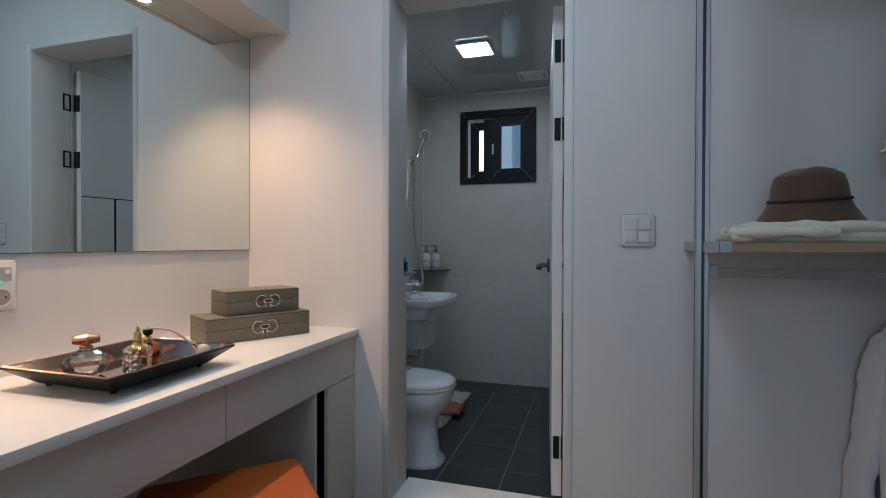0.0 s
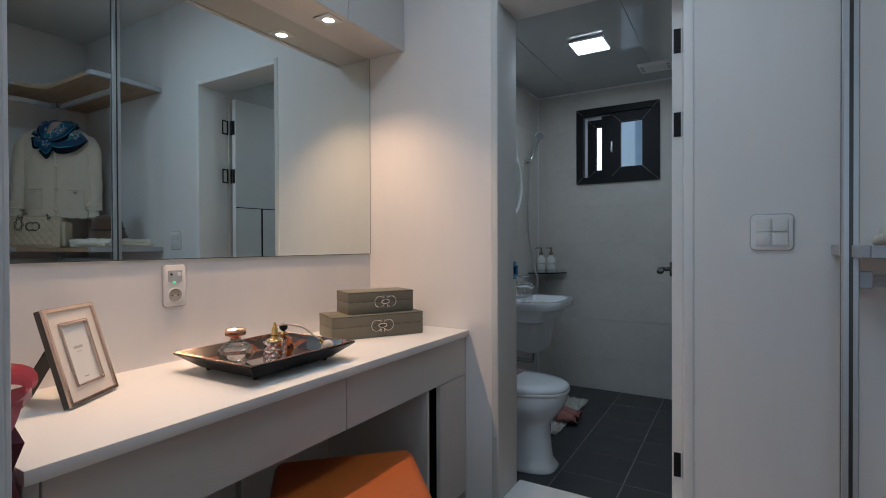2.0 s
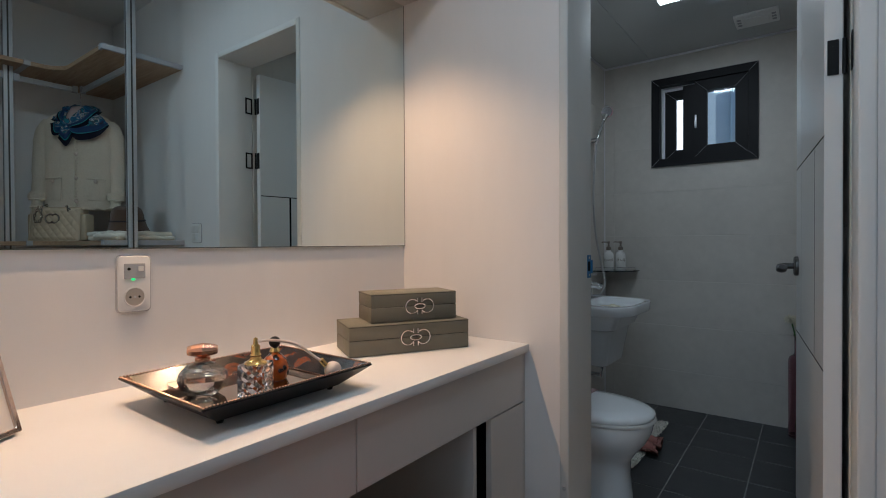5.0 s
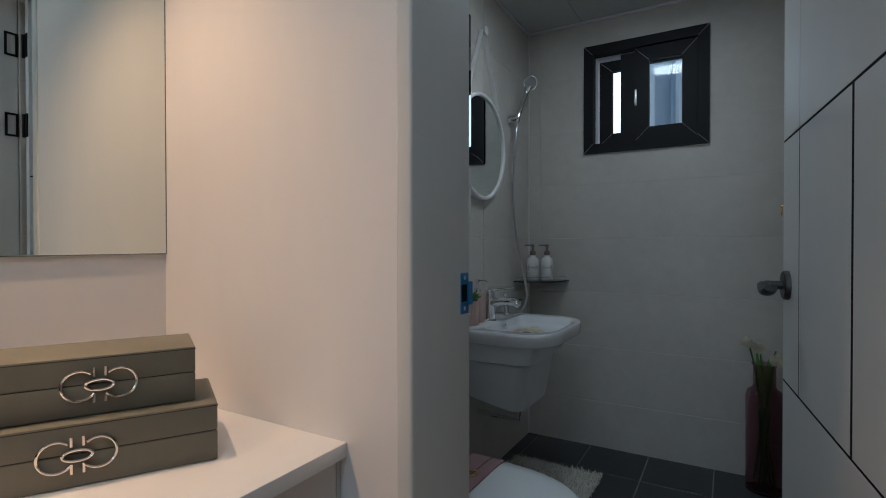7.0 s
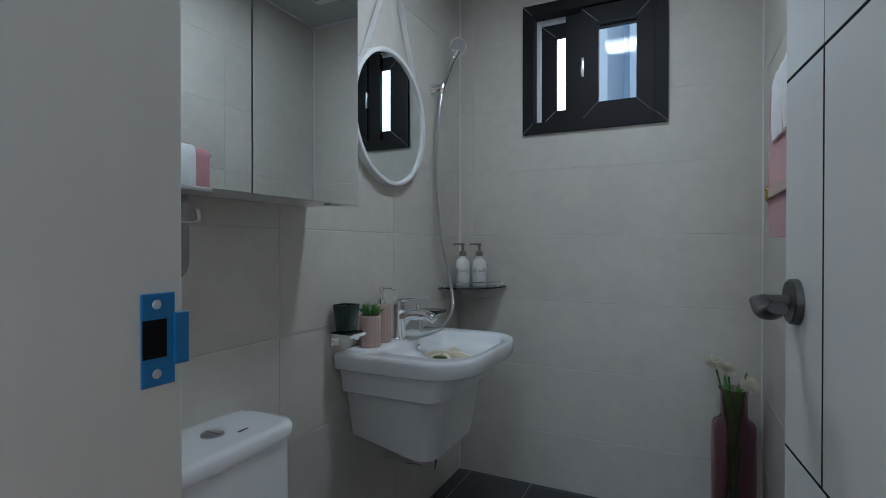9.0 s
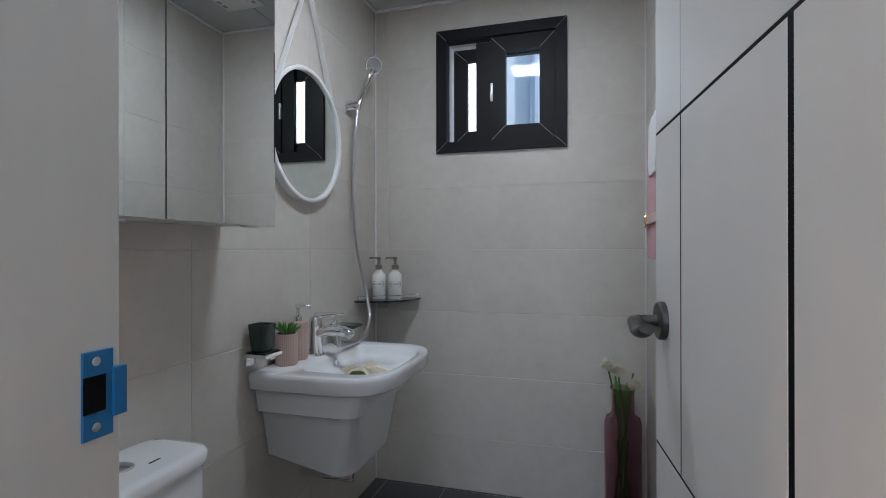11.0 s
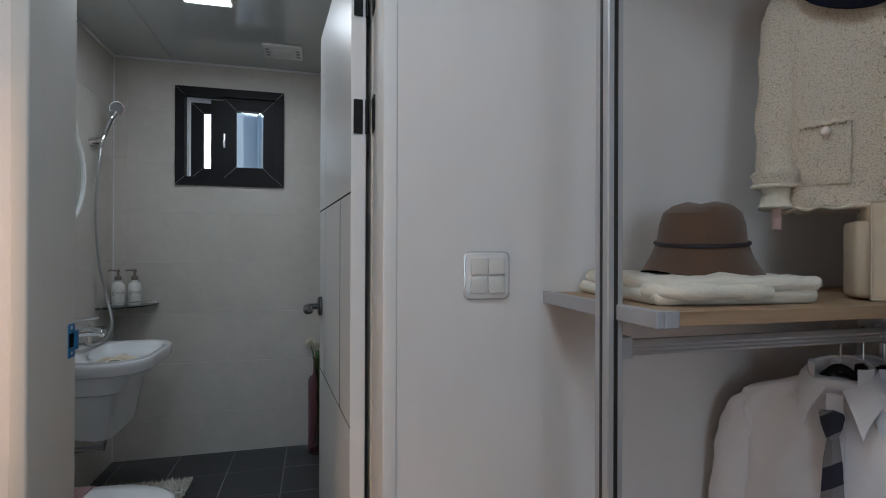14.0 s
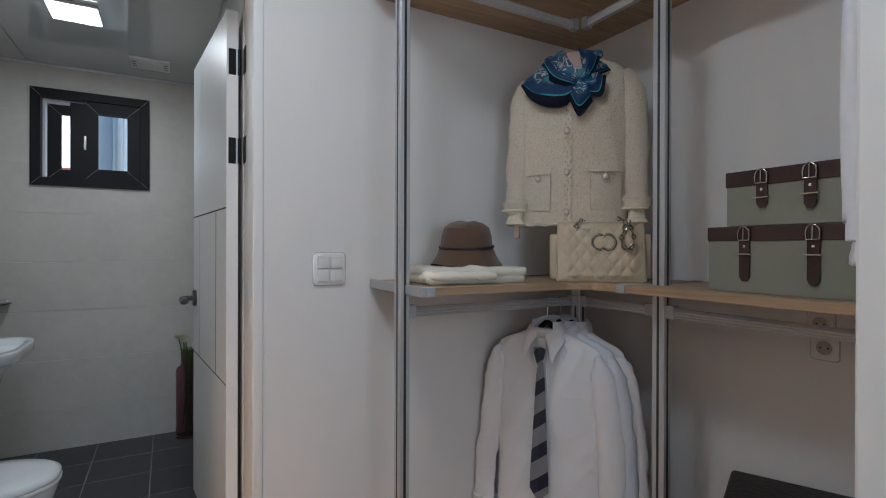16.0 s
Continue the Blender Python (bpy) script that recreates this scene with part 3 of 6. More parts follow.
# slightly beiger than the one rocker that tips the other way
M_ROCKER = mat("beige_plastic", (0.67, 0.65, 0.62), 0.32, var=0.01)
sw = thing("light_switch", "white four-gang light switch with a pearly rim", "light switch", pose(0.1415, YD, 1.108, 90))
part("rim", prism(plate_outline(0.114, 0.114, 0.016), 0, 0.004, 0.0015), M_CLEARPL, sw, smooth=True)
part("plate", prism(plate_outline(0.107, 0.107, 0.013), 0.003, 0.009, 0.003), M_PLASTIC, sw, smooth=True)
for i, (dx, dy) in enumerate(((-0.0215, 0.0215), (0.0215, 0.0215), (-0.0215, -0.0215), (0.0215, -0.0215))):
    bm = box(-0.0205, 0.0205, -0.0205, 0.0205, -0.002, 0.005, 0.003, 3)
    r = part("rocker", bm, M_PLASTIC if i == 2 else M_ROCKER, sw, smooth=True)
    r.matrix_local = pose(dx, dy, 0.0085, -4 if i != 2 else 4)

# picture frame
M_ROSE = mat("champagne_metal", (0.72, 0.58, 0.50), 0.2, 0.9, var=0.03)
M_CREAM = mat("frame_enamel", (0.72, 0.66, 0.60), 0.3, var=0.01)
M_PAPER = mat("paper", (0.72, 0.72, 0.70), 0.6)
pf = thing("picture_frame", "champagne metal photo frame with a blank white insert", "picture frame", pose(-1.226, 0.547, 0.7230, -16.5, 0, 123.3))
FW, FH = 0.164, 0.220


def frame_bars(w, h, b, y0, y1, oz=0.0):
    bm = mitred(-w / 2, w / 2, oz, oz + h, b, y0, y1)
    bmesh.ops.bevel(bm, geom=bm.edges[:], offset=0.0012, segments=1, affect="EDGES")
    return bm


part("outer_frame", frame_bars(FW, FH, 0.009, -0.012, -0.005), M_ROSE, pf)
part("back_shell", frame_bars(FW - 0.001, FH - 0.001, 0.009, -0.0048, 0.008, 0.0005), M_GUN, pf, "dark metal back shell")
part("mount", frame_bars(FW - 0.012, FH - 0.012, 0.034, -0.007, 0.003, 0.006), M_CREAM, pf)
part("inner_frame", frame_bars(FW - 0.072, FH - 0.072, 0.005, -0.012, 0.0, 0.036), M_ROSE, pf)
part("insert", box(-FW / 2 + 0.036, FW / 2 - 0.036, -0.004, -0.001, 0.036, FH - 0.036), M_PAPER, pf)
M_INK = mat("grey_ink", (0.45, 0.44, 0.42), 0.7)
for x_, z0, z1 in ((0.014, 0.120, 0.126), (0.009, 0.112, 0.1135), (0.007, 0.052, 0.055)):
    part("printed_line", box(-x_, x_, -0.0046, -0.004, z0, z1), M_INK, pf)
part("backing", box(-FW / 2 + 0.010, FW / 2 - 0.010, 0.003, 0.007, 0.010, FH - 0.010), M_RUBBER, pf)
q1, q2, q3, q4 = (-0.03, 0.010, 0.165), (0.02, 0.010, 0.165), (0.012, 0.138, 0.0402), (-0.045, 0.138, 0.0402)
part("stand", loft([[q1, q2, q3, q4], [(x, y + 0.003, z + 0.001) for x, y, z in (q1, q2, q3, q4)]]), M_RUBBER, pf, "black velvet easel stand")

# tray
M_TRAYOUT = mat("black_lacquer", (0.006, 0.006, 0.006), 0.35, var=0.1, scale=20)
M_TORT = blotch_mat("tortoiseshell", [(0.40, (0.006, 0.005, 0.005)), (0.56, (0.020, 0.013, 0.011)), (0.63, (0.17, 0.040, 0.010)), (0.70, (0.035, 0.032, 0.036))], 16, 0.22, coat=0.2)
M_BRONZE = mat("bronze_mirror", (0.50, 0.44, 0.37), 0.03, 1.0)
M_BEAD = mat("copper_beads", (0.62, 0.40, 0.30), 0.25, 1.0)
TX0, TX1, TY0, TY1 = -1.300, -0.970, 0.780, 1.162
tray = thing("vanity_tray", "black flared tray with tortoiseshell lining and mirror base", "tray", pose((TX0 + TX1) / 2, (TY0 + TY1) / 2, 0.7205))
ta, tb = (TX1 - TX0) / 2, (TY1 - TY0) / 2


def rect(a, b, z):
    return [(a, b, z), (-a, b, z), (-a, -b, z), (a, -b, z)]


part("shell", loft([rect(ta - 0.052, tb - 0.052, 0.010), rect(ta, tb, 0.051), rect(ta, tb, 0.054), rect(ta - 0.004, tb - 0.004, 0.054), rect(ta - 0.05, tb - 0.05, 0.0185)]), M_TRAYOUT, tray)
part("lining", loft([rect(ta - 0.006, tb - 0.006, 0.0542), rect(ta - 0.048, tb - 0.048, 0.0212)], caps=False), M_TORT, tray, "tortoiseshell lining")
part("mirror_base", box(-ta + 0.05, ta - 0.05, -tb + 0.05, tb - 0.05, 0.018, 0.0202), M_BRONZE, tray, "bronze mirror base")


def beads(a, b, z, step, r):
    """A string of beads along a rectangle."""
    bm = bmesh.new()
    pts = []
    for (x0, y0), (x1, y1) in (((a, -b), (a, b)), ((a, b), (-a, b)), ((-a, b), (-a, -b)), ((-a, -b), (a, -b))):
        n = int(math.hypot(x1 - x0, y1 - y0) / step)
        pts += [(x0 + (x1 - x0) * i / n, y0 + (y1 - y0) * i / n) for i in range(n)]
    for x, y in pts:
        bmesh.ops.create_icosphere(bm, subdivisions=1, radius=r, matrix=Matrix.Translation((x, y, z)))
    return bm


part("bead_trim", beads(ta - 0.003, tb - 0.003, 0.0555, 0.0062, 0.0026), M_BEAD, tray, "copper bead edging", True)
part("bead_trim", beads(ta - 0.049, tb - 0.049, 0.0215, 0.0062, 0.0022), M_BEAD, tray, "copper bead edging", True)
for sx in (-1, 1):
    for sy in (-1, 1):
        part("foot", lathe([(0, 0), (0.006, 0.002), (0.007, 0.006), (0.005, 0.009), (0.008, 0.012)], 14, at=(sx * (ta - 0.065), sy * (tb - 0.065), 0)), M_TRAYOUT, tray, smooth=True)

# perfume bottles on the tray
M_GOLD = mat("gold", (0.86, 0.62, 0.24), 0.14, 1.0)
M_ROSEGOLD = mat("rose_gold", (0.90, 0.52, 0.36), 0.24, 1.0)
M_LIQ = mat("pale_perfume", (0.93, 0.88, 0.80), 0.0, trans=1.0, ior=1.36)
M_CRYSTAL = mat("cut_crystal", (0.97, 0.92, 0.92), 0.03, trans=1.0, ior=1.6)
M_HOSE = mat("pale_hose", (0.72, 0.64, 0.58), 0.4)
TZ = 0.7410
pb = thing("perfume_bottle", "faceted clear perfume bottle with a rose-gold cap", "perfume bottle", pose(-1.170, 0.885, TZ, 0, 0, 55) @ Matrix.Diagonal((1.15, 1.15, 1.08, 1)))
prof = [(0, 0.0), (0.024, 0.0), (0.036, 0.010), (0.042, 0.026), (0.038, 0.042), (0.022, 0.056), (0.012, 0.060), (0.0, 0.060)]
part("body", lathe(prof, 12, 1.0, 0.62), M_CRYSTAL, pb)
part("perfume", lathe([(0, 0.004), (0.022, 0.005), (0.034, 0.014), (0.038, 0.027), (0.036, 0.034), (0, 0.034)], 12, 1.0, 0.56), M_LIQ, pb, smooth=True)
part("collar", lathe([(0.011, 0.060), (0.0125, 0.063), (0.0125, 0.068), (0, 0.069)], 20), M_ROSEGOLD, pb, smooth=True)
cp = part("cap", turned(lathe([(0, -0.025), (0.008, -0.024), (0.0105, -0.017), (0.0135, 0.0), (0.0105, 0.017), (0.008, 0.024), (0, 0.025)], 12), pose(0, 0, 0.081, 0, 90)), M_ROSEGOLD, pb, "rose-gold bar cap")

at = thing("atomiser", "square cut-crystal atomiser with gold top and hose bulb", "perfume bottle", pose(-1.078, 0.945, TZ, 0, 0, 35))
bm = bmesh.new()
n = 6
rows = []
random.seed(5)
for k in range(n + 1):
    z = 0.062 * k / n
    rr = []
    for sx, sy, dx, dy in ((-1, -1, 1, 0), (1, -1, 0, 1), (1, 1, -1, 0), (-1, 1, 0, -1)):
        for i in range(4):
            f = i / 4 * 2
            bulge = 0.0 if i == 0 else (0.0025 if (i + k) % 2 else -0.0015)
            nx, ny = (dy, -dx)
            rr.append(((sx + dx * f) * 0.026 + nx * bulge, (sy + dy * f) * 0.026 + ny * bulge, z))
    rows.append(rr)
loft(rows, bm=bm)
bmesh.ops.triangulate(bm, faces=bm.faces[:])
part("body", bm, M_CRYSTAL, at)
part("top", lathe([(0.022, 0.0625), (0.02, 0.066), (0.012, 0.070), (0.010, 0.076), (0.011, 0.079), (0.009, 0.082), (0.0085, 0.098), (0.005, 0.100), (0.004, 0.112), (0.0, 0.114)], 24), M_GOLD, at, "gold spray top", True)
hs = smooth_path([(0.004, 0.0, 0.105), (0.03, 0.012, 0.106), (0.07, 0.04, 0.092), (0.10, 0.062, 0.062), (0.118, 0.074, 0.046)], 6)
part("hose", tube(hs, 0.0028, 8), M_HOSE, at, smooth=True)
part("ferrule", tube([(0.112, 0.070, 0.053), (0.121, 0.076, 0.040)], 0.0055, 12), M_GOLD, at, smooth=True)
bm = lathe([(0, -0.02), (0.012, -0.016), (0.018, -0.004), (0.017, 0.008), (0.009, 0.018), (0, 0.020)], 20)
part("bulb", turned(bm, pose(0.134, 0.084, 0.0275, 35, 20)), M_HOSE, at, "pale squeeze bulb", True)

tb3 = thing("perfume_bottle", "spotted amber perfume bottle with a black ball stopper", "perfume bottle", pose(-1.145, 1.035, TZ))
part("body", lathe([(0, 0), (0.024, 0.0), (0.030, 0.012), (0.031, 0.026), (0.024, 0.046), (0.011, 0.058), (0, 0.059)], 24), blotch_mat("spotted_amber", [(0.10, (0.012, 0.005, 0.003)), (0.30, (0.02, 0.007, 0.003)), (0.38, (0.22, 0.045, 0.007)), (0.8, (0.34, 0.085, 0.012))], 62, 0.06, True, coat=0.6), tb3, smooth=True)
part("collar", lathe([(0.010, 0.058), (0.012, 0.062), (0.008, 0.070), (0, 0.071)], 20), M_GOLD, tb3, smooth=True)
part("stopper", lathe([(0, 0.070)] + [(0.0125 * math.sin(radians(k)), 0.0825 - 0.0125 * math.cos(radians(k))) for k in range(15, 180, 15)] + [(0, 0.095)], 24), M_RUBBER, tb3, "black ball stopper", True)

# leather boxes
M_OLIVE = mat("olive_leather", (0.165, 0.155, 0.118), 0.5, var=0.05, scale=20, bump=0.25, bscale=700)
M_PIPE = mat("dark_stitch", (0.03, 0.028, 0.02), 0.6)
M_SILVER = mat("polished_nickel", (0.80, 0.74, 0.68), 0.1, 1.0)


def leather_box(m, L, D, H, orn):
    b = thing("jewellery_box", "olive-grey leather box with a ring-shaped metal ornament", "box", m, group="stacked leather boxes")
    part("base", box(0, L, 0, D, 0.0, H * 0.52, 0.0025, 2), M_OLIVE, b, smooth=True)
    part("lid", box(0, L, 0, D, H * 0.53, H, 0.0025, 2), M_OLIVE, b, smooth=True)
    part("gap", box(0.002, L - 0.002, 0.002, D - 0.002, H * 0.5, H * 0.55), M_PIPE, b)
    bm = bmesh.new()
    for p, q in (((0, 0), (L, 0)), ((L, 0), (L, D)), ((L, D), (0, D)), ((0, D), (0, 0))):
        tube([(*p, H - 0.0035), (*q, H - 0.0035)], 0.0008, 6, bm=bm)
    part("piping", bm, M_PIPE, b)
    cx, cz = L * orn, H * 0.52
    o = part("ornament", ring((cx, -0.004, cz), (1, 0, 0), (0, 0, 1), 0.017, 0.0075, 0.0024, 32), M_SILVER, b, "nickel ring ornament", True)
    bm = ring((cx - 0.024, -0.003, cz), (1, 0, 0), (0, 0, 1), 0.021, 0.021, 0.0022, 32, a0=50, a1=325)
    ring((cx + 0.024, -0.003, cz), (1, 0, 0), (0, 0, 1), 0.021, 0.021, 0.0022, 32, a0=-145, a1=130, bm=bm)
    for dx in (-0.007, 0.007):
        tube([(cx + dx, -0.003, cz + 0.012), (cx + dx, -0.003, cz + 0.025)], 0.0022, 8, bm=bm)
        tube([(cx + dx, -0.003, cz - 0.012), (cx + dx, -0.003, cz - 0.025)], 0.0022, 8, bm=bm)
    part("ring_ornament", bm, M_SILVER, o, smooth=True)
    return b


leather_box(pose(-1.220, 1.324, 0.721, 0, 0, 60.2), 0.373, 0.168, 0.0875, 0.53)
leather_box(pose(-1.206, 1.397, 0.8097, 0, 0, 61.2), 0.274, 0.136, 0.0845, 0.55)

# wrapped bouquet between partition and vanity
M_PLUM = mat("plum_paper", (0.075, 0.012, 0.028), 0.35, var=0.25, scale=9, bump=0.3, bscale=30)
M_PINK = mat("pink_satin", (0.74, 0.27, 0.33), 0.16, var=0.12, scale=12, coat=0.4)
bq = thing("bouquet", "plum paper-wrapped bouquet with a shiny pink ribbon bow", "bouquet", pose(-0.935, 0.262, 0.0))
rings_ = []
for k in range(13):
    z = 0.865 * k / 12
    r = (0.05, 0.052, 0.055, 0.055, 0.055, 0.056, 0.056, 0.057, 0.058, 0.058, 0.056, 0.044, 0.054)[k]
    rings_.append([(r * (1 + 0.10 * math.sin(5 * t * 6.283 + k)) * math.cos(t * 6.283) * 1.15, 0.82 * r * (1 + 0.10 * math.sin(5 * t * 6.283 + k)) * math.sin(t * 6.283), z * 0.95) for t in [i / 30 for i in range(30)]])
part("wrap", loft(rings_), M_PLUM, bq, smooth=True)


def ribbon(pts, w, side):
    """A flat band through pts."""
    side = Vector(side)
    bm = bmesh.new()
    rows_ = []
    line = smooth_path(pts, 6)
    for i, p in enumerate(line):
        s = side.normalized() * w / 2
        rows_.append((bm.verts.new(p - s), bm.verts.new(p + s)))
    for a, b in zip(rows_, rows_[1:]):
        bm.faces.new((a[0], a[1], b[1], b[0]))
    bmesh.ops.solidify(bm, geom=bm.faces[:], thickness=0.001)
    return bm


part("paper_fold", loft([[(0.0, 0.0, 0.70), (0.050, 0.020, 0.715), (0.064, -0.005, 0.72), (0.03, -0.04, 0.71)], [(0.0, 0.0, 0.765), (0.058, 0.040, 0.775), (0.070, 0.004, 0.785), (0.03, -0.05, 0.77)], [(0.01, 0.0, 0.80), (0.045, 0.026, 0.815), (0.054, 0.004, 0.818), (0.02, -0.03, 0.80)]]), M_PLUM, bq, "creased plum paper edge")
bow = part("bow", ribbon([(0.020, -0.060, 0.868), (0.026, -0.014, 0.884), (0.030, 0.022, 0.886), (0.034, 0.050, 0.874), (0.034, 0.058, 0.852), (0.030, 0.046, 0.834), (0.024, 0.020, 0.826), (0.018, -0.02, 0.830)], 0.042, (0.80, 0.10, 0.55)), M_PINK, bq, "pink satin bow", True)
part("loop", ribbon([(0.030, -0.05, 0.850), (0.046, -0.010, 0.872), (0.056, 0.028, 0.874), (0.062, 0.048, 0.858), (0.060, 0.036, 0.836), (0.050, 0.004, 0.824), (0.036, -0.03, 0.826)], 0.034, (0.70, -0.25, 0.60)), M_PINK, bow, smooth=True)
part("loop", ribbon([(0.02, -0.02, 0.835), (0.01, -0.05, 0.875), (0.0, -0.07, 0.88), (-0.01, -0.075, 0.86), (0.0, -0.05, 0.84), (0.01, -0.02, 0.83)], 0.035, (0.7, 0.2, 0.6)), M_PINK, bow, smooth=True)
part("tail", ribbon([(0.050, 0.030, 0.858), (0.062, 0.022, 0.838), (0.068, 0.012, 0.812), (0.072, 0.000, 0.790)], 0.030, (0.2, 0.9, 0.15)), M_PINK, bow, smooth=True)
part("tail", ribbon([(0.045, -0.01, 0.835), (0.066, -0.012, 0.80), (0.078, -0.014, 0.76), (0.080, -0.016, 0.72)], 0.028, (0.5, 0.8, 0.2)), M_PINK, bow, smooth=True)

# stool
M_ORANGE = mat("orange_leather", (0.42, 0.10, 0.014), 0.5, var=0.10, scale=9, bump=0.12, bscale=300)
stool = thing("stool", "orange upholstered stool pushed under the vanity", "stool", pose(-0.849, 0.999, 0.0, 0, 0, -45))
bm = box(-0.21, 0.21, -0.21, 0.21, 0.345, 0.425, 0.03, 4)
for v in bm.verts:
    if v.co.z > 0.38:
        v.co.z += 0.014 * (1 - (v.co.x / 0.21) ** 2) * (1 - (v.co.y / 0.21) ** 2)
part("seat", bm, M_ORANGE, stool, smooth=60)
part("seat_frame", box(-0.19, 0.19, -0.19, 0.19, 0.32, 0.345, 0.004), M_GUN, stool)
for sx in (-1, 1):
    for sy in (-1, 1):
        part("leg", tube([(sx * 0.17, sy * 0.17, 0.33), (sx * 0.19, sy * 0.19, 0.0)], [0.013, 0.010], 12), M_GUN, stool, smooth=True)

# unseen ceiling light, set by shelf shadows, and a window added behind the walker
cl = thing("ceiling_light", "square white ceiling light of the dressing room, out of view", "ceiling light", pose(-0.42, 0.85, ZC))
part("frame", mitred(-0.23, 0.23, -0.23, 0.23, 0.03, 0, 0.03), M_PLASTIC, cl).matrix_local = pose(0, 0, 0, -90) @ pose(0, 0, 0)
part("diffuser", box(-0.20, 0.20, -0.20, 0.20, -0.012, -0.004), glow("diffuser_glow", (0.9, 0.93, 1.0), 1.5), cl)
w2 = thing("window_2", "white framed window added behind the walker, unseen, for the fill light", "window", kind="structure")
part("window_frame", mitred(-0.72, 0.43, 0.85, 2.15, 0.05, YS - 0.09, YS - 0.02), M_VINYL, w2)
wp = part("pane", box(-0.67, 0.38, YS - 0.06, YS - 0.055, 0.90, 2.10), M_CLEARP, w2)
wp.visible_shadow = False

# ---- bathroom things ----
bl = thing("ceiling_light", "flat square bathroom ceiling light, switched on", "ceiling light", pose(-0.72, 3.03, BC))
part("frame", box(-0.102, 0.102, -0.102, 0.102, -0.016, 0.0, 0.004), M_PLASTIC, bl)
part("diffuser", box(-0.097, 0.097, -0.097, 0.097, -0.022, -0.0155, 0.003), glow("bath_diffuser", (0.93, 0.97, 1.0), 9.0), bl, "lit white diffuser")

fan = thing("exhaust_fan", "white square ceiling exhaust fan with slots", "exhaust fan", pose(-0.43, 3.64, BC))
part("cover", box(-0.105, 0.105, -0.095, 0.095, -0.014, 0.0, 0.005), M_PLASTIC, fan, smooth=True)
part("grille", box(-0.06, 0.06, -0.05, 0.05, -0.019, -0.013, 0.003), M_PLASTIC, fan)
for sx in (-1, 1):
    for k in range(3):
        part("slot", box(sx * 0.082 - 0.010, sx * 0.082 + 0.010, -0.05 + 0.04 * k, -0.026 + 0.04 * k, -0.0146, -0.0138), mat("fan_slot", (0.30, 0.30, 0.31), 0.6), fan)

# mirror cabinet
mc = thing("mirror_cabinet", "mirror-fronted bathroom wall cabinet", "cabinet", pose(0, 0, 1.15))
M_MIRR2 = mat("cabinet_mirror", (0.80, 0.83, 0.83), 0.0, 1.0)
part("body", box(BX0 + 0.0005, -1.222, 2.02, 2.848, 0.004, 0.775), M_PLASTIC, mc)
for y0, y1 in ((2.02, 2.094), (2.097, 2.471), (2.474, 2.850)):
    d = part("door", box(-1.221, -1.2105, y0, y1, 0.0, 0.775), M_STEEL, mc)
    part("mirror", box(-1.2104, -1.206, y0 + 0.001, y1 - 0.001, 0.001, 0.774), M_MIRR2, d)
part("bottom_pull", box(-1.235, -1.212, 2.74, 2.79, -0.004, 0.003, 0.001), M_STEEL, mc)

# round mirror on a strap
rm = thing("round_mirror", "round mirror in a white frame hung by a strap", "mirror", pose(BX0, 3.29, 1.516, 0, 90))
M_WHITE = mat("white_enamel", (0.80, 0.80, 0.80), 0.35, var=0.01)
# local x is down, y along the wall, z out of the wall
part("glass", lathe([(0.0, 0.020), (0.238, 0.020), (0.238, 0.010), (0, 0.010)], 64), M_MIRROR, rm)
part("frame", lathe([(0.236, 0.0), (0.251, 0.0), (0.251, 0.028), (0.248, 0.030), (0.239, 0.030), (0.236, 0.028), (0.236, 0.0)], 72), M_WHITE, rm, smooth=True)
part("peg", lathe([(0, 0.04), (0.020, 0.04), (0.021, 0.032), (0.012, 0.028), (0.012, 0.0)], 28, at=(-0.545, 0, 0)), M_WHITE, rm, smooth=True)
for s in (-1, 1):
    a = Vector((-0.55, s * 0.014, 0.02))
    b = Vector((-0.02, s * 0.252, 0.016))
    d = (b - a)
    nrm = Vector((0, 0, 1))
    w = d.cross(nrm).normalized() * 0.001
    bm = loft([[a + w - nrm * 0.010, a - w - nrm * 0.010, a - w + nrm * 0.010, a + w + nrm * 0.010], [b + w - nrm * 0.012, b - w - nrm * 0.012, b - w + nrm * 0.012, b + w + nrm * 0.012]])
    part("strap", bm, M_WHITE, rm)

# basin
sink = thing("wash_basin", "white ceramic wall basin with a half pedestal", "basin", pose(0, 0, 0.70))
CXS, CYS = -1.13, 3.27


def polar(outline, n=64):
    """Where rays from the basin's middle meet a closed outline."""
    out = []
    pts = [Vector((x - CXS, y - CYS)) for x, y in outline]
    for i in range(n):
        d = Vector((math.cos(2 * math.pi * i / n), math.sin(2 * math.pi * i / n)))
        best = 0
        for a, b in zip(pts, pts[1:] + pts[:1]):
            e = b - a
            den = d.x * e.y - d.y * e.x
            if abs(den) > 1e-9:
                t = (a.x * e.y - a.y * e.x) / den
                u = (a.x * d.y - a.y * d.x) / den
                if t > 0 and -1e-6 <= u <= 1 + 1e-6:
                    best = max(best, t)
        out.append((CXS + d.x * best, CYS + d.y * best))
    return out


def rounded(outline, r, n=5):
    out = []
    m = len(outline)
    for i in range(m):
        p, c, q = Vector(outline[i - 1]), Vector(outline[i]), Vector(outline[(i + 1) % m])
        rr = r[i] if isinstance(r, (list, tuple)) else r
        a, b = c + (p - c).normalized() * rr, c + (q - c).normalized() * rr
        for k in range(n + 1):
            t = k / n
            out.append(tuple((1 - t) ** 2 * a + 2 * t * (1 - t) * c + t * t * b))
    return out


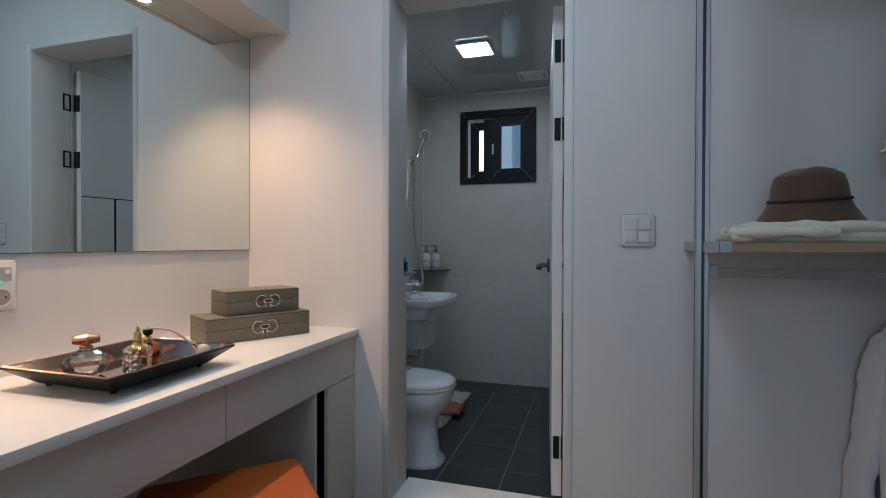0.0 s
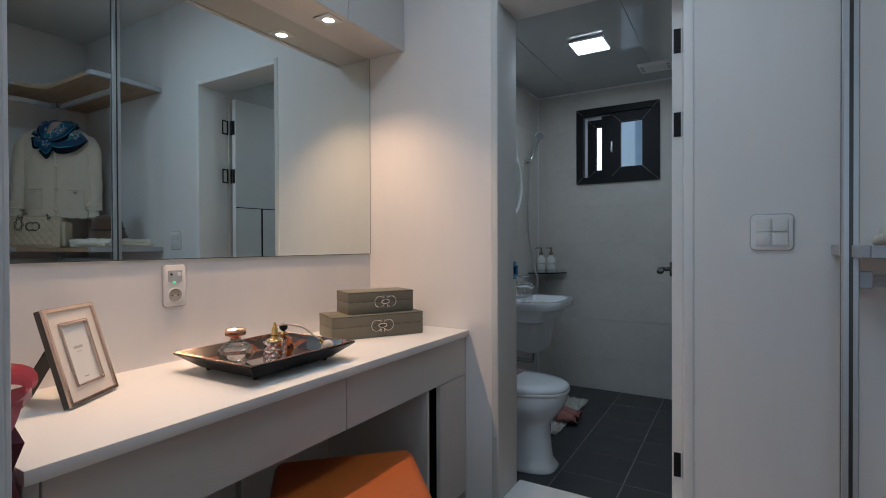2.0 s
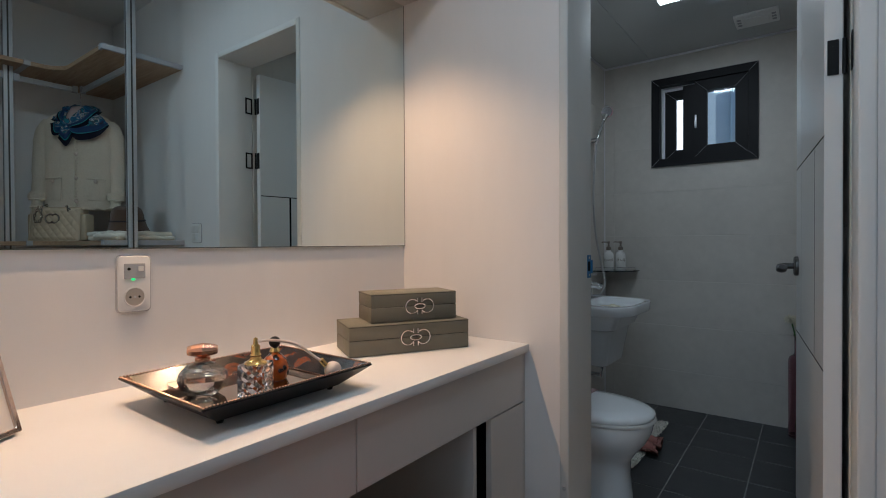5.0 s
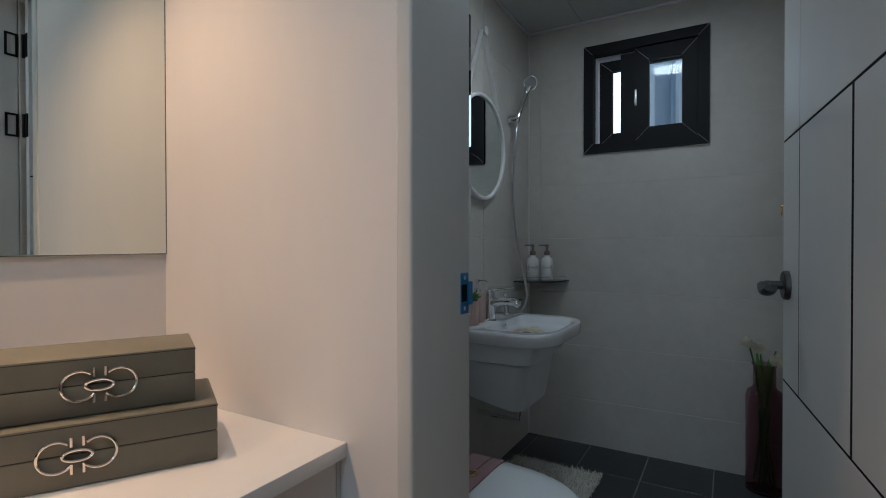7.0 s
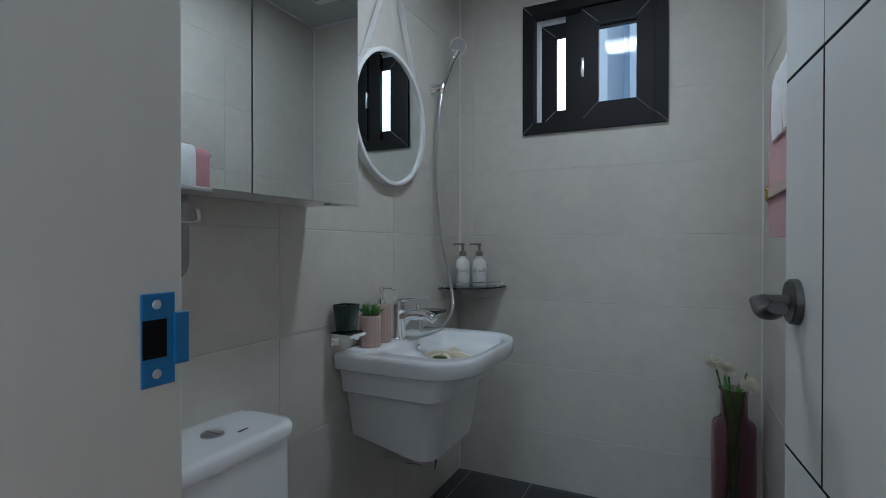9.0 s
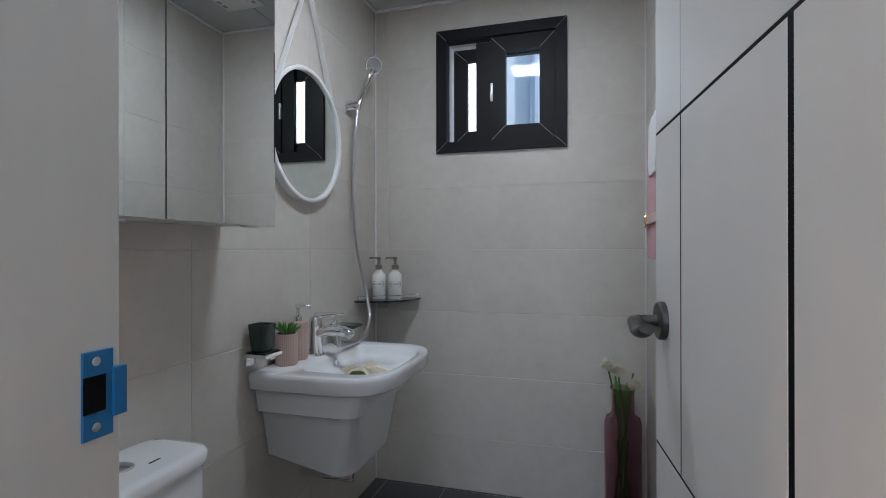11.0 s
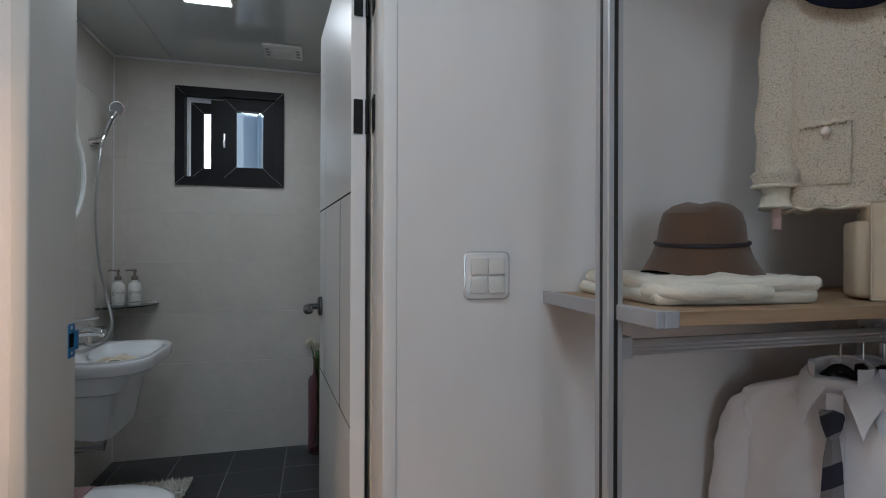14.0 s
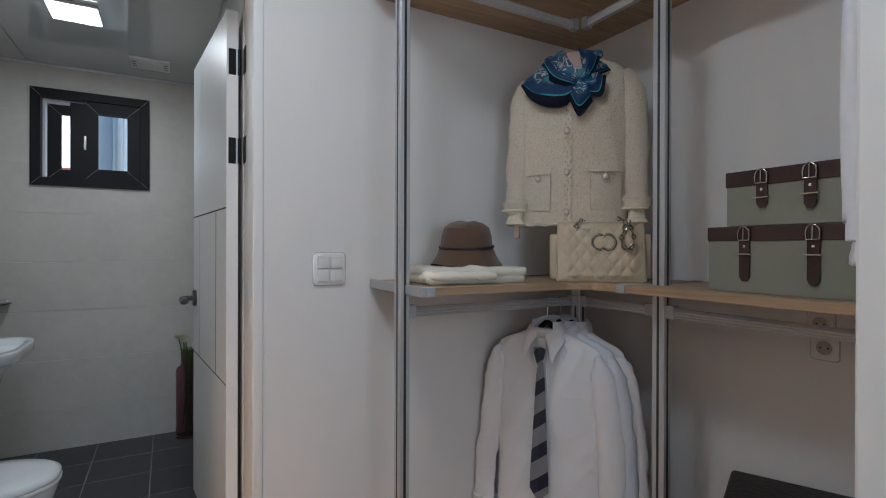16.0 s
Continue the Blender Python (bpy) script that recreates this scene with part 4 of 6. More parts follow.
so = rounded([(-1.3865, 2.962), (-1.0, 2.962), (-0.935, 3.08), (-0.935, 3.44), (-1.0, 3.555), (-1.3865, 3.555)], [0.012, 0.09, 0.05, 0.05, 0.09, 0.012])
si = rounded([(-1.255, 3.045), (-1.02, 3.045), (-0.968, 3.13), (-0.968, 3.41), (-1.02, 3.495), (-1.255, 3.495)], [0.04, 0.06, 0.05, 0.05, 0.06, 0.04])
po, pi_ = polar(so), polar(si)


def shrink(p, f):
    return [(CXS + (x - CXS) * f, CYS + (y - CYS) * f) for x, y in p]


def lay(p, z):
    return [(x, y, z) for x, y in p]


bm = loft([lay(shrink(po, 0.90), -0.056), lay(shrink(po, 0.965), -0.055), lay(shrink(po, 0.99), -0.048), lay(po, -0.012), lay(shrink(po, 0.996), -0.004), lay(shrink(po, 0.985), 0.0), lay(shrink(pi_, 1.04), -0.001),
           lay(shrink(pi_, 1.0), -0.006), lay(shrink(pi_, 0.96), -0.030), lay(shrink(pi_, 0.86), -0.043), lay(shrink(pi_, 0.4), -0.049), lay(shrink(pi_, 0.08), -0.0505)])
part("bowl", bm, M_CERAMIC, sink, smooth=50)


def skirt(z, y0, y1, x1, slope=0.0, r=0.05):
    o = rounded([(-1.3865, y0), (x1 - 0.03, y0), (x1, y0 + 0.05), (x1, y1 - 0.05), (x1 - 0.03, y1), (-1.3865, y1)], [0.008, r, r, r, r, 0.008], 4)
    return [(x, y, z + slope * (-1.387 - x)) for x, y in o]


bm = loft([skirt(-0.300, 3.075, 3.455, -1.105, 0.19, 0.02), skirt(-0.292, 3.065, 3.465, -1.095, 0.19, 0.03), skirt(-0.150, 3.035, 3.485, -1.060, 0.0, 0.03), skirt(-0.143, 3.030, 3.49, -1.055, 0.0, 0.03),
           skirt(-0.134, 3.012, 3.505, -1.032, 0.0, 0.03), skirt(-0.049, 2.995, 3.525, -1.000, 0.0, 0.03)])
part("half_pedestal", bm, M_CERAMIC, sink, smooth=35)
part("drain", lathe([(0, 0.004), (0.018, 0.003), (0.02, 0)], 24, at=(CXS, CYS, -0.0502)), M_CHROME, sink, smooth=True)
part("overflow", turned(lathe([(0, 0.003), (0.011, 0.002), (0.013, 0)], 20), pose(-1.240, 3.27, -0.026, 0, 78)), M_CHROME, sink, "chrome overflow ring", True)
for y, z in ((3.16, -0.30), (3.34, -0.365)):
    bm = tube([(-1.30 if y < 3.2 else -1.18, y, z + 0.06), (-1.30 if y < 3.2 else -1.18, y, z - 0.015)], 0.010, 12)
    lathe([(0.015, 0.0), (0.015, 0.012), (0.010, 0.014)], 14, at=(-1.30 if y < 3.2 else -1.18, y, z - 0.015), bm=bm)
    part("pipe_end", bm, M_CHROME, sink, smooth=True)
part("trap_pipe", tube([(-1.386, 3.27, -0.44), (-1.18, 3.27, -0.44), (-1.17, 3.27, -0.36)], 0.014, 12), M_CHROME, sink, smooth=True)

# tap
tap = thing("mixer_tap", "chrome single-lever mixer tap with a shower outlet", "tap", pose(-1.318, 3.262, 0.6995) @ Matrix.Diagonal((1.12, 1.12, 1.14, 1)))
part("body", lathe([(0, 0), (0.026, 0.0), (0.026, 0.004), (0.0225, 0.007), (0.0215, 0.085), (0.023, 0.09), (0.023, 0.118), (0.020, 0.124), (0, 0.125)], 28), M_CHROME, tap, smooth=True)
part("spout", tube(smooth_path([(0.010, 0, 0.072), (0.06, 0.0, 0.082), (0.11, 0.0, 0.078), (0.128, 0, 0.066)], 5), [0.017] * 10 + [0.015] * 4 + [0.012, 0.012], 14, flat=1.2), M_CHROME, tap, smooth=True)
part("lever", tube(smooth_path([(0.0, 0, 0.122), (0.03, 0, 0.130), (0.105, 0.0, 0.138)], 5), [0.016, 0.016, 0.015, 0.014, 0.012, 0.010, 0.009, 0.008, 0.007, 0.006, 0.005], 12), M_CHROME, tap, smooth=True)
part("diverter", lathe([(0.009, 0.0), (0.010, 0.02), (0.006, 0.028), (0, 0.03)], 16, at=(0.06, 0.02, 0.085)), M_CHROME, tap, smooth=True)
part("hose_outlet", tube(smooth_path([(0.01, 0.012, 0.05), (0.03, 0.03, 0.075), (0.055, 0.035, 0.06), (0.06, 0.035, 0.03)], 5), 0.011, 12), M_CHROME, tap, smooth=True)

# shower set
shw = thing("hand_shower", "chrome hand shower on a wall holder with hose", "shower", pose(0, 0, 0))
HP = Vector((-1.335, 3.660, 1.735))
part("holder", tube([(BX0, 3.652, 1.725), (-1.362, 3.655, 1.728), (-1.335, 3.660, 1.735)], [0.026, 0.022, 0.015], 18), M_CHROME, shw, smooth=True)
hd = [HP + Vector((-0.004, -0.004, -0.03)), HP, HP + Vector((0.012, 0.025, 0.07)), HP + Vector((0.024, 0.05, 0.13)), HP + Vector((0.032, 0.065, 0.17))]
part("handle", tube(smooth_path(hd, 5), [0.010, 0.011, 0.012, 0.012, 0.012, 0.012] + [0.0125] * 10 + [0.014, 0.016, 0.018, 0.02, 0.022], 16), M_CHROME, shw, smooth=True)
hm = look(HP + Vector((0.040, 0.070, 0.195)), HP + Vector((0.30, -0.25, 0.05)))
bm = lathe([(0, 0.026), (0.025, 0.022), (0.038, 0.008), (0.041, -0.004), (0.039, -0.010), (0, -0.010)], 36)
h = part("head", bm, M_CHROME, shw, smooth=True)
h.matrix_local = hm
part("face", lathe([(0, -0.0115), (0.033, -0.0112), (0.034, -0.0095)], 32), mat("shower_face", (0.30, 0.30, 0.31), 0.4), h)
bm = bmesh.new()
for rr, n in ((0.010, 6), (0.019, 12), (0.028, 18)):
    for i in range(n):
        lathe([(0.0014, 0), (0, -0.0012)], 6, at=(rr * math.cos(6.283 * i / n), rr * math.sin(6.283 * i / n), -0.0114), bm=bm)
tagged(part("nozzles", bm, M_GUN, h), kind="stuff")
hose_pts = smooth_path([HP + Vector((-0.005, -0.005, -0.03)), HP + Vector((-0.008, -0.02, -0.15)), (-1.355, 3.64, 1.35), (-1.350, 3.67, 1.10), (-1.325, 3.70, 0.92), (-1.285, 3.66, 0.78), (-1.262, 3.52, 0.716), (-1.255, 3.38, 0.718), (-1.255, 3.31, 0.728)], 14)
bm = tube(hose_pts, [0.0068 + (0.0006 if i % 2 else 0) for i in range(len(hose_pts))], 10)
part("hose", bm, M_STEEL, shw, "ribbed steel hose", True)

# glass corner shelf and the two bottles
M_DARKGLASS = mat("smoked_glass", (0.25, 0.30, 0.30), 0.02, trans=0.9)
sh = thing("corner_shelf", "smoked glass corner shelf with a chrome gallery rail", "shelf", pose(BX0, BY1, 0.842))
arc = [(0.001, -0.001), (0.001, -0.243)] + [(0.243 * math.sin(radians(a)) ** 0.9 + 0.0005, -0.243 * math.cos(radians(a)) ** 0.9 - 0.0005) for a in range(6, 90, 7)] + [(0.243, -0.001)]
part("plate", prism(arc, 0.0, 0.008, 0.001), M_DARKGLASS, sh)
rail = smooth_path([(0.01, -0.225, 0.012), (0.01, -0.225, 0.028)], 3) + [Vector((0.232 * math.sin(radians(a)), -0.232 * math.cos(radians(a)), 0.030)) for a in range(8, 84, 6)] + [Vector((0.225, -0.01, 0.028)), Vector((0.225, -0.01, 0.012))]
part("rail", tube(rail, 0.0025, 8), M_CHROME, sh, smooth=True)
for p in ((0.012, -0.21), (0.21, -0.012)):
    part("clip", box(p[0] - 0.012, p[0] + 0.012, p[1] - 0.012, p[1] + 0.012, -0.008, 0.011, 0.002), M_CHROME, sh)
M_TAUPE = mat("taupe_pump", (0.24, 0.20, 0.17), 0.35, 0.4)
M_BOTTLE = mat("white_bottle", (0.78, 0.78, 0.76), 0.22)


def pump_bottle(m):
    b = thing("pump_bottle", "white pump bottle with a taupe pump and framed lettering", "bottle", m, group="bottles on the corner shelf")
    part("body", lathe([(0, 0), (0.023, 0.0), (0.0255, 0.003), (0.0255, 0.078), (0.022, 0.088), (0.012, 0.096), (0.012, 0.104), (0, 0.104)], 32), M_BOTTLE, b, smooth=True)
    part("pump_collar", lathe([(0.0125, 0.102), (0.0125, 0.118), (0.006, 0.120), (0.0045, 0.134), (0.007, 0.136), (0.007, 0.146), (0, 0.147)], 20), M_TAUPE, b, smooth=True)
    part("nozzle", tube([(0, 0, 0.142), (-0.030, 0, 0.143), (-0.034, 0, 0.139)], 0.003, 8), M_TAUPE, b, smooth=True)
    lab = bmesh.new()
    o = plate_outline(0.044, 0.020, 0.0095)
    pts = [(x, y) for x, y in o] + [o[0]]
    ln = [Vector((0.0262 * math.sin(x / 0.0258), -0.0262 * math.cos(x / 0.0258), 0.052 + y)) for x, y in pts]
    tube(ln, 0.0007, 5, bm=lab, caps=False)
    part("label_frame", lab, M_TAUPE, b)
    bm = text_mesh("LE BAIN", 0.0115, 0.0002, pose(0, 0, 0))
    for v in bm.verts:
        x, y, z = v.co
        v.co = ((0.0260 + z) * math.sin(x / 0.0258), -(0.0260 + z) * math.cos(x / 0.0258), 0.052 + y)
    part("lettering", bm, M_TAUPE, b)
    return b


b1 = pump_bottle(pose(-1.322, 3.850, 0.850, 0, 0, 18) @ Matrix.Diagonal((1.34, 1.34, 1.38, 1)))
copy_thing(b1, pose(-1.245, 3.868, 0.850, 0, 0, 22))

# ribbed pots on the basin, cup in a holder
M_PINKCER = mat("pink_ceramic", (0.50, 0.37, 0.33), 0.45, var=0.04, scale=20)
M_GREEN = mat("succulent", (0.09, 0.22, 0.05), 0.45, var=0.25, scale=30)


def ribbed(r, h, n=72):
    ring_ = lambda rr, z: [(rr * (1 + 0.03 * (i % 2)) * math.cos(6.2832 * i / n), rr * (1 + 0.03 * (i % 2)) * math.sin(6.2832 * i / n), z) for i in range(n)]
    return loft([ring_(r * 0.95, 0), ring_(r, 0.004), ring_(r, h * 0.30), ring_(r * 0.985, h * 0.315), ring_(r, h * 0.33), ring_(r, h * 0.63), ring_(r * 0.985, h * 0.645), ring_(r, h * 0.66), ring_(r, h - 0.004), ring_(r * 0.96, h)])


pot = thing("succulent_pot", "green succulent in a ribbed pink ceramic pot", "potted plant", pose(-1.335, 3.100, 0.700) @ Matrix.Diagonal((1.04, 1.04, 1.12, 1)))
part("pot", ribbed(0.034, 0.094), M_PINKCER, pot)
part("soil", lathe([(0, 0.0952), (0.030, 0.0948), (0.030, 0.09)], 20), mat("soil", (0.05, 0.035, 0.025), 0.9), pot)
random.seed(11)
for k in range(18):
    a, tl = k * 2.4, 0.35 + 0.9 * (k / 18)
    L = 0.034 + 0.012 * random.random()
    d = Vector((math.cos(a) * math.sin(tl), math.sin(a) * math.sin(tl), math.cos(tl)))
    p0 = Vector((0.006 * math.cos(a), 0.006 * math.sin(a), 0.094))
    part("leaf", tube([p0, p0 + d * L * 0.4, p0 + d * L * 0.75, p0 + d * L], [0.003, 0.0055, 0.004, 0.0006], 6, flat=0.5), M_GREEN, pot, smooth=True)
dsp = thing("soap_dispenser", "ribbed pink ceramic soap dispenser with chrome pump", "soap dispenser", pose(-1.345, 3.185, 0.700) @ Matrix.Diagonal((1.05, 1.05, 1.06, 1)))
part("body", ribbed(0.031, 0.125), M_PINKCER, dsp)
part("pump", lathe([(0.014, 0.1255), (0.014, 0.142), (0.007, 0.146), (0.005, 0.168), (0.0085, 0.170), (0.0085, 0.182), (0, 0.183)], 20), M_CHROME, dsp, smooth=True)
part("nozzle", tube([(0, 0, 0.178), (0.034, 0.012, 0.178), (0.040, 0.014, 0.172)], 0.003, 8), M_CHROME, dsp, smooth=True)

cup = thing("tumbler", "dark green glass tumbler in a chrome wall holder", "tumbler", pose(-1.338, 2.972, 0.770))
part("glass", loft([superring(0, 0, 0, 0.026, 0.026, 32, 4), superring(0, 0, 0.085, 0.034, 0.034, 32, 5), superring(0, 0, 0.085, 0.0315, 0.0315, 32, 5), superring(0, 0, 0.008, 0.023, 0.023, 32, 4)]), mat("green_glass", (0.035, 0.075, 0.062), 0.05, trans=0.55), cup, smooth=True)
chd = thing("tumbler_holder", "square chrome tumbler holder on the tiled wall", "holder", pose(BX0, 2.972, 0.735))
part("arm", box(0.0, 0.09, -0.010, 0.010, 0.012, 0.020, 0.001), M_CHROME, chd)
part("wall_plate", box(0.0, 0.010, -0.022, 0.022, -0.012, 0.030, 0.002), M_CHROME, chd)
part("tray", box(0.012, 0.094, -0.042, 0.042, 0.020, 0.032, 0.002), M_CHROME, chd)
part("mat", box(0.018, 0.088, -0.036, 0.036, 0.032, 0.0352, 0.001), M_RUBBER, chd)
sd = thing("soap_dish", "dark glass soap dish in a chrome wall holder", "soap dish", pose(BX0, 3.49, 0.755))
part("dish", box(0.03, 0.13, -0.045, 0.045, 0.012, 0.026, 0.004), M_DARKGLASS, sd)
part("holder", box(0.0, 0.12, -0.012, 0.012, 0.002, 0.012, 0.002), M_CHROME, sd)
part("wall_plate", box(0.0, 0.010, -0.022, 0.022, -0.020, 0.024, 0.002), M_CHROME, sd)

# starfish in the basin
sf = thing("starfish", "cream dried starfish lying in the basin", "starfish", pose(-1.110, 3.215, 0.6555, 8, -5, 15) @ Matrix.Diagonal((1.3, 1.3, 1.3, 1)))
bm = bmesh.new()
n = 50
top, rim_ = bm.verts.new((0, 0, 0.022)), []
for i in range(n):
    a = 6.2832 * i / n
    r = 0.024 + 0.058 * abs(math.cos(2.5 * a)) ** 3
    rim_.append(bm.verts.new((r * math.cos(a), r * math.sin(a), 0.002)))
mid = [bm.verts.new((v.co.x * 0.55, v.co.y * 0.55, 0.016 + 0.002 * (i % 2))) for i, v in enumerate(rim_)]
for i in range(n):
    j = (i + 1) % n
    bm.faces.new((top, mid[i], mid[j])), bm.faces.new((mid[i], rim_[i], rim_[j], mid[j]))
bm.faces.new(rim_[::-1])
part("body", bm, mat("starfish_skin", (0.62, 0.56, 0.44), 0.8, var=0.15, scale=60, bump=0.5, bscale=300), sf)
sx_ = thing("sea_stone", "small mossy green stone in the basin", "stone", pose(-1.090, 3.135, 0.6605))
part("stone", lathe([(0, 0), (0.02, 0.002), (0.026, 0.012), (0.018, 0.022), (0, 0.025)], 14, 1.2, 0.8), mat("moss", (0.06, 0.08, 0.02), 0.9, var=0.4, scale=90, bump=0.5, bscale=200), sx_, smooth=True)

# toilet, its front towards the door side
toi = thing("toilet", "white one-piece ceramic toilet with closed lid", "toilet", pose(0, 2.43, BF))
bmz = lambda rows_: loft([superring(cx, 0, z, a, b, 40, p, a2) for z, cx, a, b, p, a2 in rows_])
part("bowl", bmz([(0.0, -1.00, 0.262, 0.122, 3.2, 0.34), (0.006, -1.00, 0.264, 0.124, 3.2, 0.34), (0.022, -1.00, 0.256, 0.116, 3.0, 0.34), (0.05, -1.00, 0.236, 0.104, 2.8, 0.34), (0.16, -1.00, 0.226, 0.098, 2.6, 0.34), (0.225, -1.00, 0.228, 0.102, 2.5, 0.34), (0.262, -0.995, 0.246, 0.124, 2.4, 0.35),
                 (0.305, -0.99, 0.276, 0.158, 2.4, 0.36), (0.345, -0.99, 0.296, 0.174, 2.4, 0.37), (0.378, -0.99, 0.304, 0.180, 2.4, 0.37), (0.392, -0.99, 0.303, 0.179, 2.4, 0.37)]), M_CERAMIC, toi, smooth=60)
part("tank", bmz([(0.36, -1.30, 0.100, 0.178, 5, 0.0865), (0.50, -1.30, 0.100, 0.176, 5, 0.0865), (0.665, -1.30, 0.095, 0.179, 5, 0.0865)]), M_CERAMIC, toi, smooth=50)
part("tank_lid", bmz([(0.668, -1.30, 0.102, 0.184, 5, 0.0865), (0.674, -1.30, 0.104, 0.187, 5, 0.0865), (0.692, -1.30, 0.104, 0.187, 5, 0.0865), (0.700, -1.30, 0.098, 0.181, 5, 0.0865), (0.703, -1.30, 0.082, 0.165, 5, 0.07)]), M_CERAMIC, toi, smooth=50)
bt = part("flush_button", lathe([(0.024, 0.702), (0.024, 0.706), (0.021, 0.708), (0, 0.708)], 32, 1.0, 1.0, at=(-1.295, 0.015, 0)), M_STEEL, toi, "chrome split flush button", True)
part("split", box(-1.318, -1.272, 0.0145, 0.0155, 0.7078, 0.7086), M_GUN, bt)
part("printed_mark", box(-1.262, -1.256, 0.05, 0.078, 0.7028, 0.7034), M_RUBBER, toi)
part("seat", bmz([(0.394, -0.985, 0.300, 0.182, 2.4, 0.20), (0.398, -0.985, 0.308, 0.187, 2.4, 0.205), (0.408, -0.985, 0.308, 0.187, 2.4, 0.205), (0.411, -0.985, 0.304, 0.184, 2.4, 0.20)]), M_PLASTIC, toi, smooth=60)
part("lid", bmz([(0.413, -0.985, 0.304, 0.185, 2.4, 0.205), (0.417, -0.985, 0.307, 0.187, 2.4, 0.207), (0.428, -0.985, 0.304, 0.185, 2.4, 0.205), (0.438, -0.985, 0.285, 0.170, 2.4, 0.19), (0.443, -0.985, 0.22, 0.125, 2.4, 0.14), (0.445, -0.985, 0.10, 0.06, 2.4, 0.07)]), M_CERAMIC, toi, smooth=60)
M_MAUVE = mat("mauve_leather", (0.30, 0.18, 0.19), 0.55, var=0.06, bump=0.1, bscale=300)
bnd = thing("toilet_lid_band", "mauve leather band with a brass ring across the toilet lid", "cover", pose(-1.015, 2.43, BF + 0.446))
rows_ = []
for i in range(21):
    y = -0.19 + 0.38 * i / 20
    z = 0.0012 - 0.012 * (abs(y) / 0.19) ** 4 - (0.02 if abs(y) > 0.186 else 0)
    rows_.append([(-0.055, y, z), (0.055, y, z), (0.055, y, z + 0.003), (-0.055, y, z + 0.003)])
part("band", loft(rows_), M_MAUVE, bnd)
part("stitch_line", loft([[(0.012, r[0][1], r[2][2]), (0.014, r[0][1], r[2][2]), (0.014, r[0][1], r[2][2] + 0.0008), (0.012, r[0][1], r[2][2] + 0.0008)] for r in rows_]), M_PIPE, bnd)
part("ring", ring((0.015, 0.02, 0.008), (1, 0, 0), (0, 1, 0), 0.014, 0.019, 0.003, 30), M_GOLD, bnd, "brass ring", True)

# paper holder
tp = thing("toilet_paper_holder", "chrome toilet paper holder with a cover plate", "paper holder", pose(BX0, 2.375, 1.085))
part("shelf", box(0.001, 0.25, -0.15, -0.055, 0.048, 0.056, 0.002), M_STEEL, tp)
# cover steel darkened in its colour to stand for shading against the wall
part("cover", turned(prism(rounded([(-0.075, -0.12), (0.075, -0.12), (0.075, 0.085), (-0.075, 0.085)], 0.045), 0.0, 0.002), pose(0.012, 0, 0.0, 90, 0, 90)), mat("shaded_steel", (0.36, 0.37, 0.38), 0.25, 1.0), tp, "brushed steel cover with its shading put into the colour")
part("hook", tube(smooth_path([(0.006, -0.07, 0.005), (0.05, -0.07, 0.005), (0.055, -0.03, 0.004), (0.055, 0.055, 0.004), (0.055, 0.066, 0.02), (0.055, 0.060, 0.034)], 5), 0.006, 10), M_CHROME, tp, smooth=True)

# towel rail on the far wall with towels
M_TOWEL = mat("white_terry", (0.74, 0.74, 0.75), 0.95, var=0.06, scale=40, bump=0.8, bscale=500, sheen=0.3)
M_PTOWEL = mat("pink_terry", (0.50, 0.24, 0.26), 0.95, var=0.08, scale=40, bump=0.8, bscale=500, sheen=0.3)
tr_ = thing("towel_rail", "flat steel towel rail fixed to the tiled wall", "towel rail", pose(BX1, 0, 1.435))
part("bar", box(-0.072, -0.058, 2.70, 3.212, -0.010, 0.010, 0.002), M_STEEL, tr_)
for y in (2.74, 3.155):
    part("bracket", box(-0.060, 0.0, y - 0.012, y + 0.012, -0.012, 0.012, 0.002), M_STEEL, tr_)


def towel(y0, y1, z0, z1, material, label, k=1.0):
    """A towel folded over the rail; k is how far it stands off."""
    prof = [(-0.086, z0), (-0.088, z0 + 0.2 * (z1 - z0)), (-0.084, z1 - 0.03), (-0.078, z1), (-0.065, z1 + 0.008 * k), (-0.050, z1), (-0.045, z1 - 0.03), (-0.042, z0 + 0.25 * (z1 - z0)), (-0.042, z0 + 0.06)]
    outer = [(-0.065 + (x + 0.065) * k, z) for x, z in prof]
    inner = [(-0.065 + (x + 0.065) * k * 0.55, z - (0.006 if z > z1 - 0.02 else 0)) for x, z in prof[::-1]]
    rows_ = []
    for i in range(9):
        y = y0 + (y1 - y0) * i / 8
        rows_.append([(x + 0.002 * math.sin(i * 1.7 + z * 20), y, z) for x, z in outer + inner])
    t = single("hand_towel", loft(rows_), material, label, "towel", 60)
    t.location.x = BX1
    return t


towel(2.835, 2.970, 1.285, 1.452, M_TOWEL, "white terry towel folded over the rail", 1.25)
towel(2.978, 3.115, 1.285, 1.452, M_TOWEL, "white terry towel folded over the rail", 1.25)
t3 = towel(2.86, 3.185, 1.06, 1.447, M_PTOWEL, "pink terry towel with a strap over the rail", 0.95)
part("strap", box(-0.094, -0.086, 2.858, 3.187, 1.155, 1.18, 0.002), M_PINKCER, t3)
part("buckle", ring((-0.096, 3.15, 1.167), (0, 1, 0), (0, 0, 1), 0.014, 0.018, 0.002, 20), M_GOLD, t3, smooth=True)

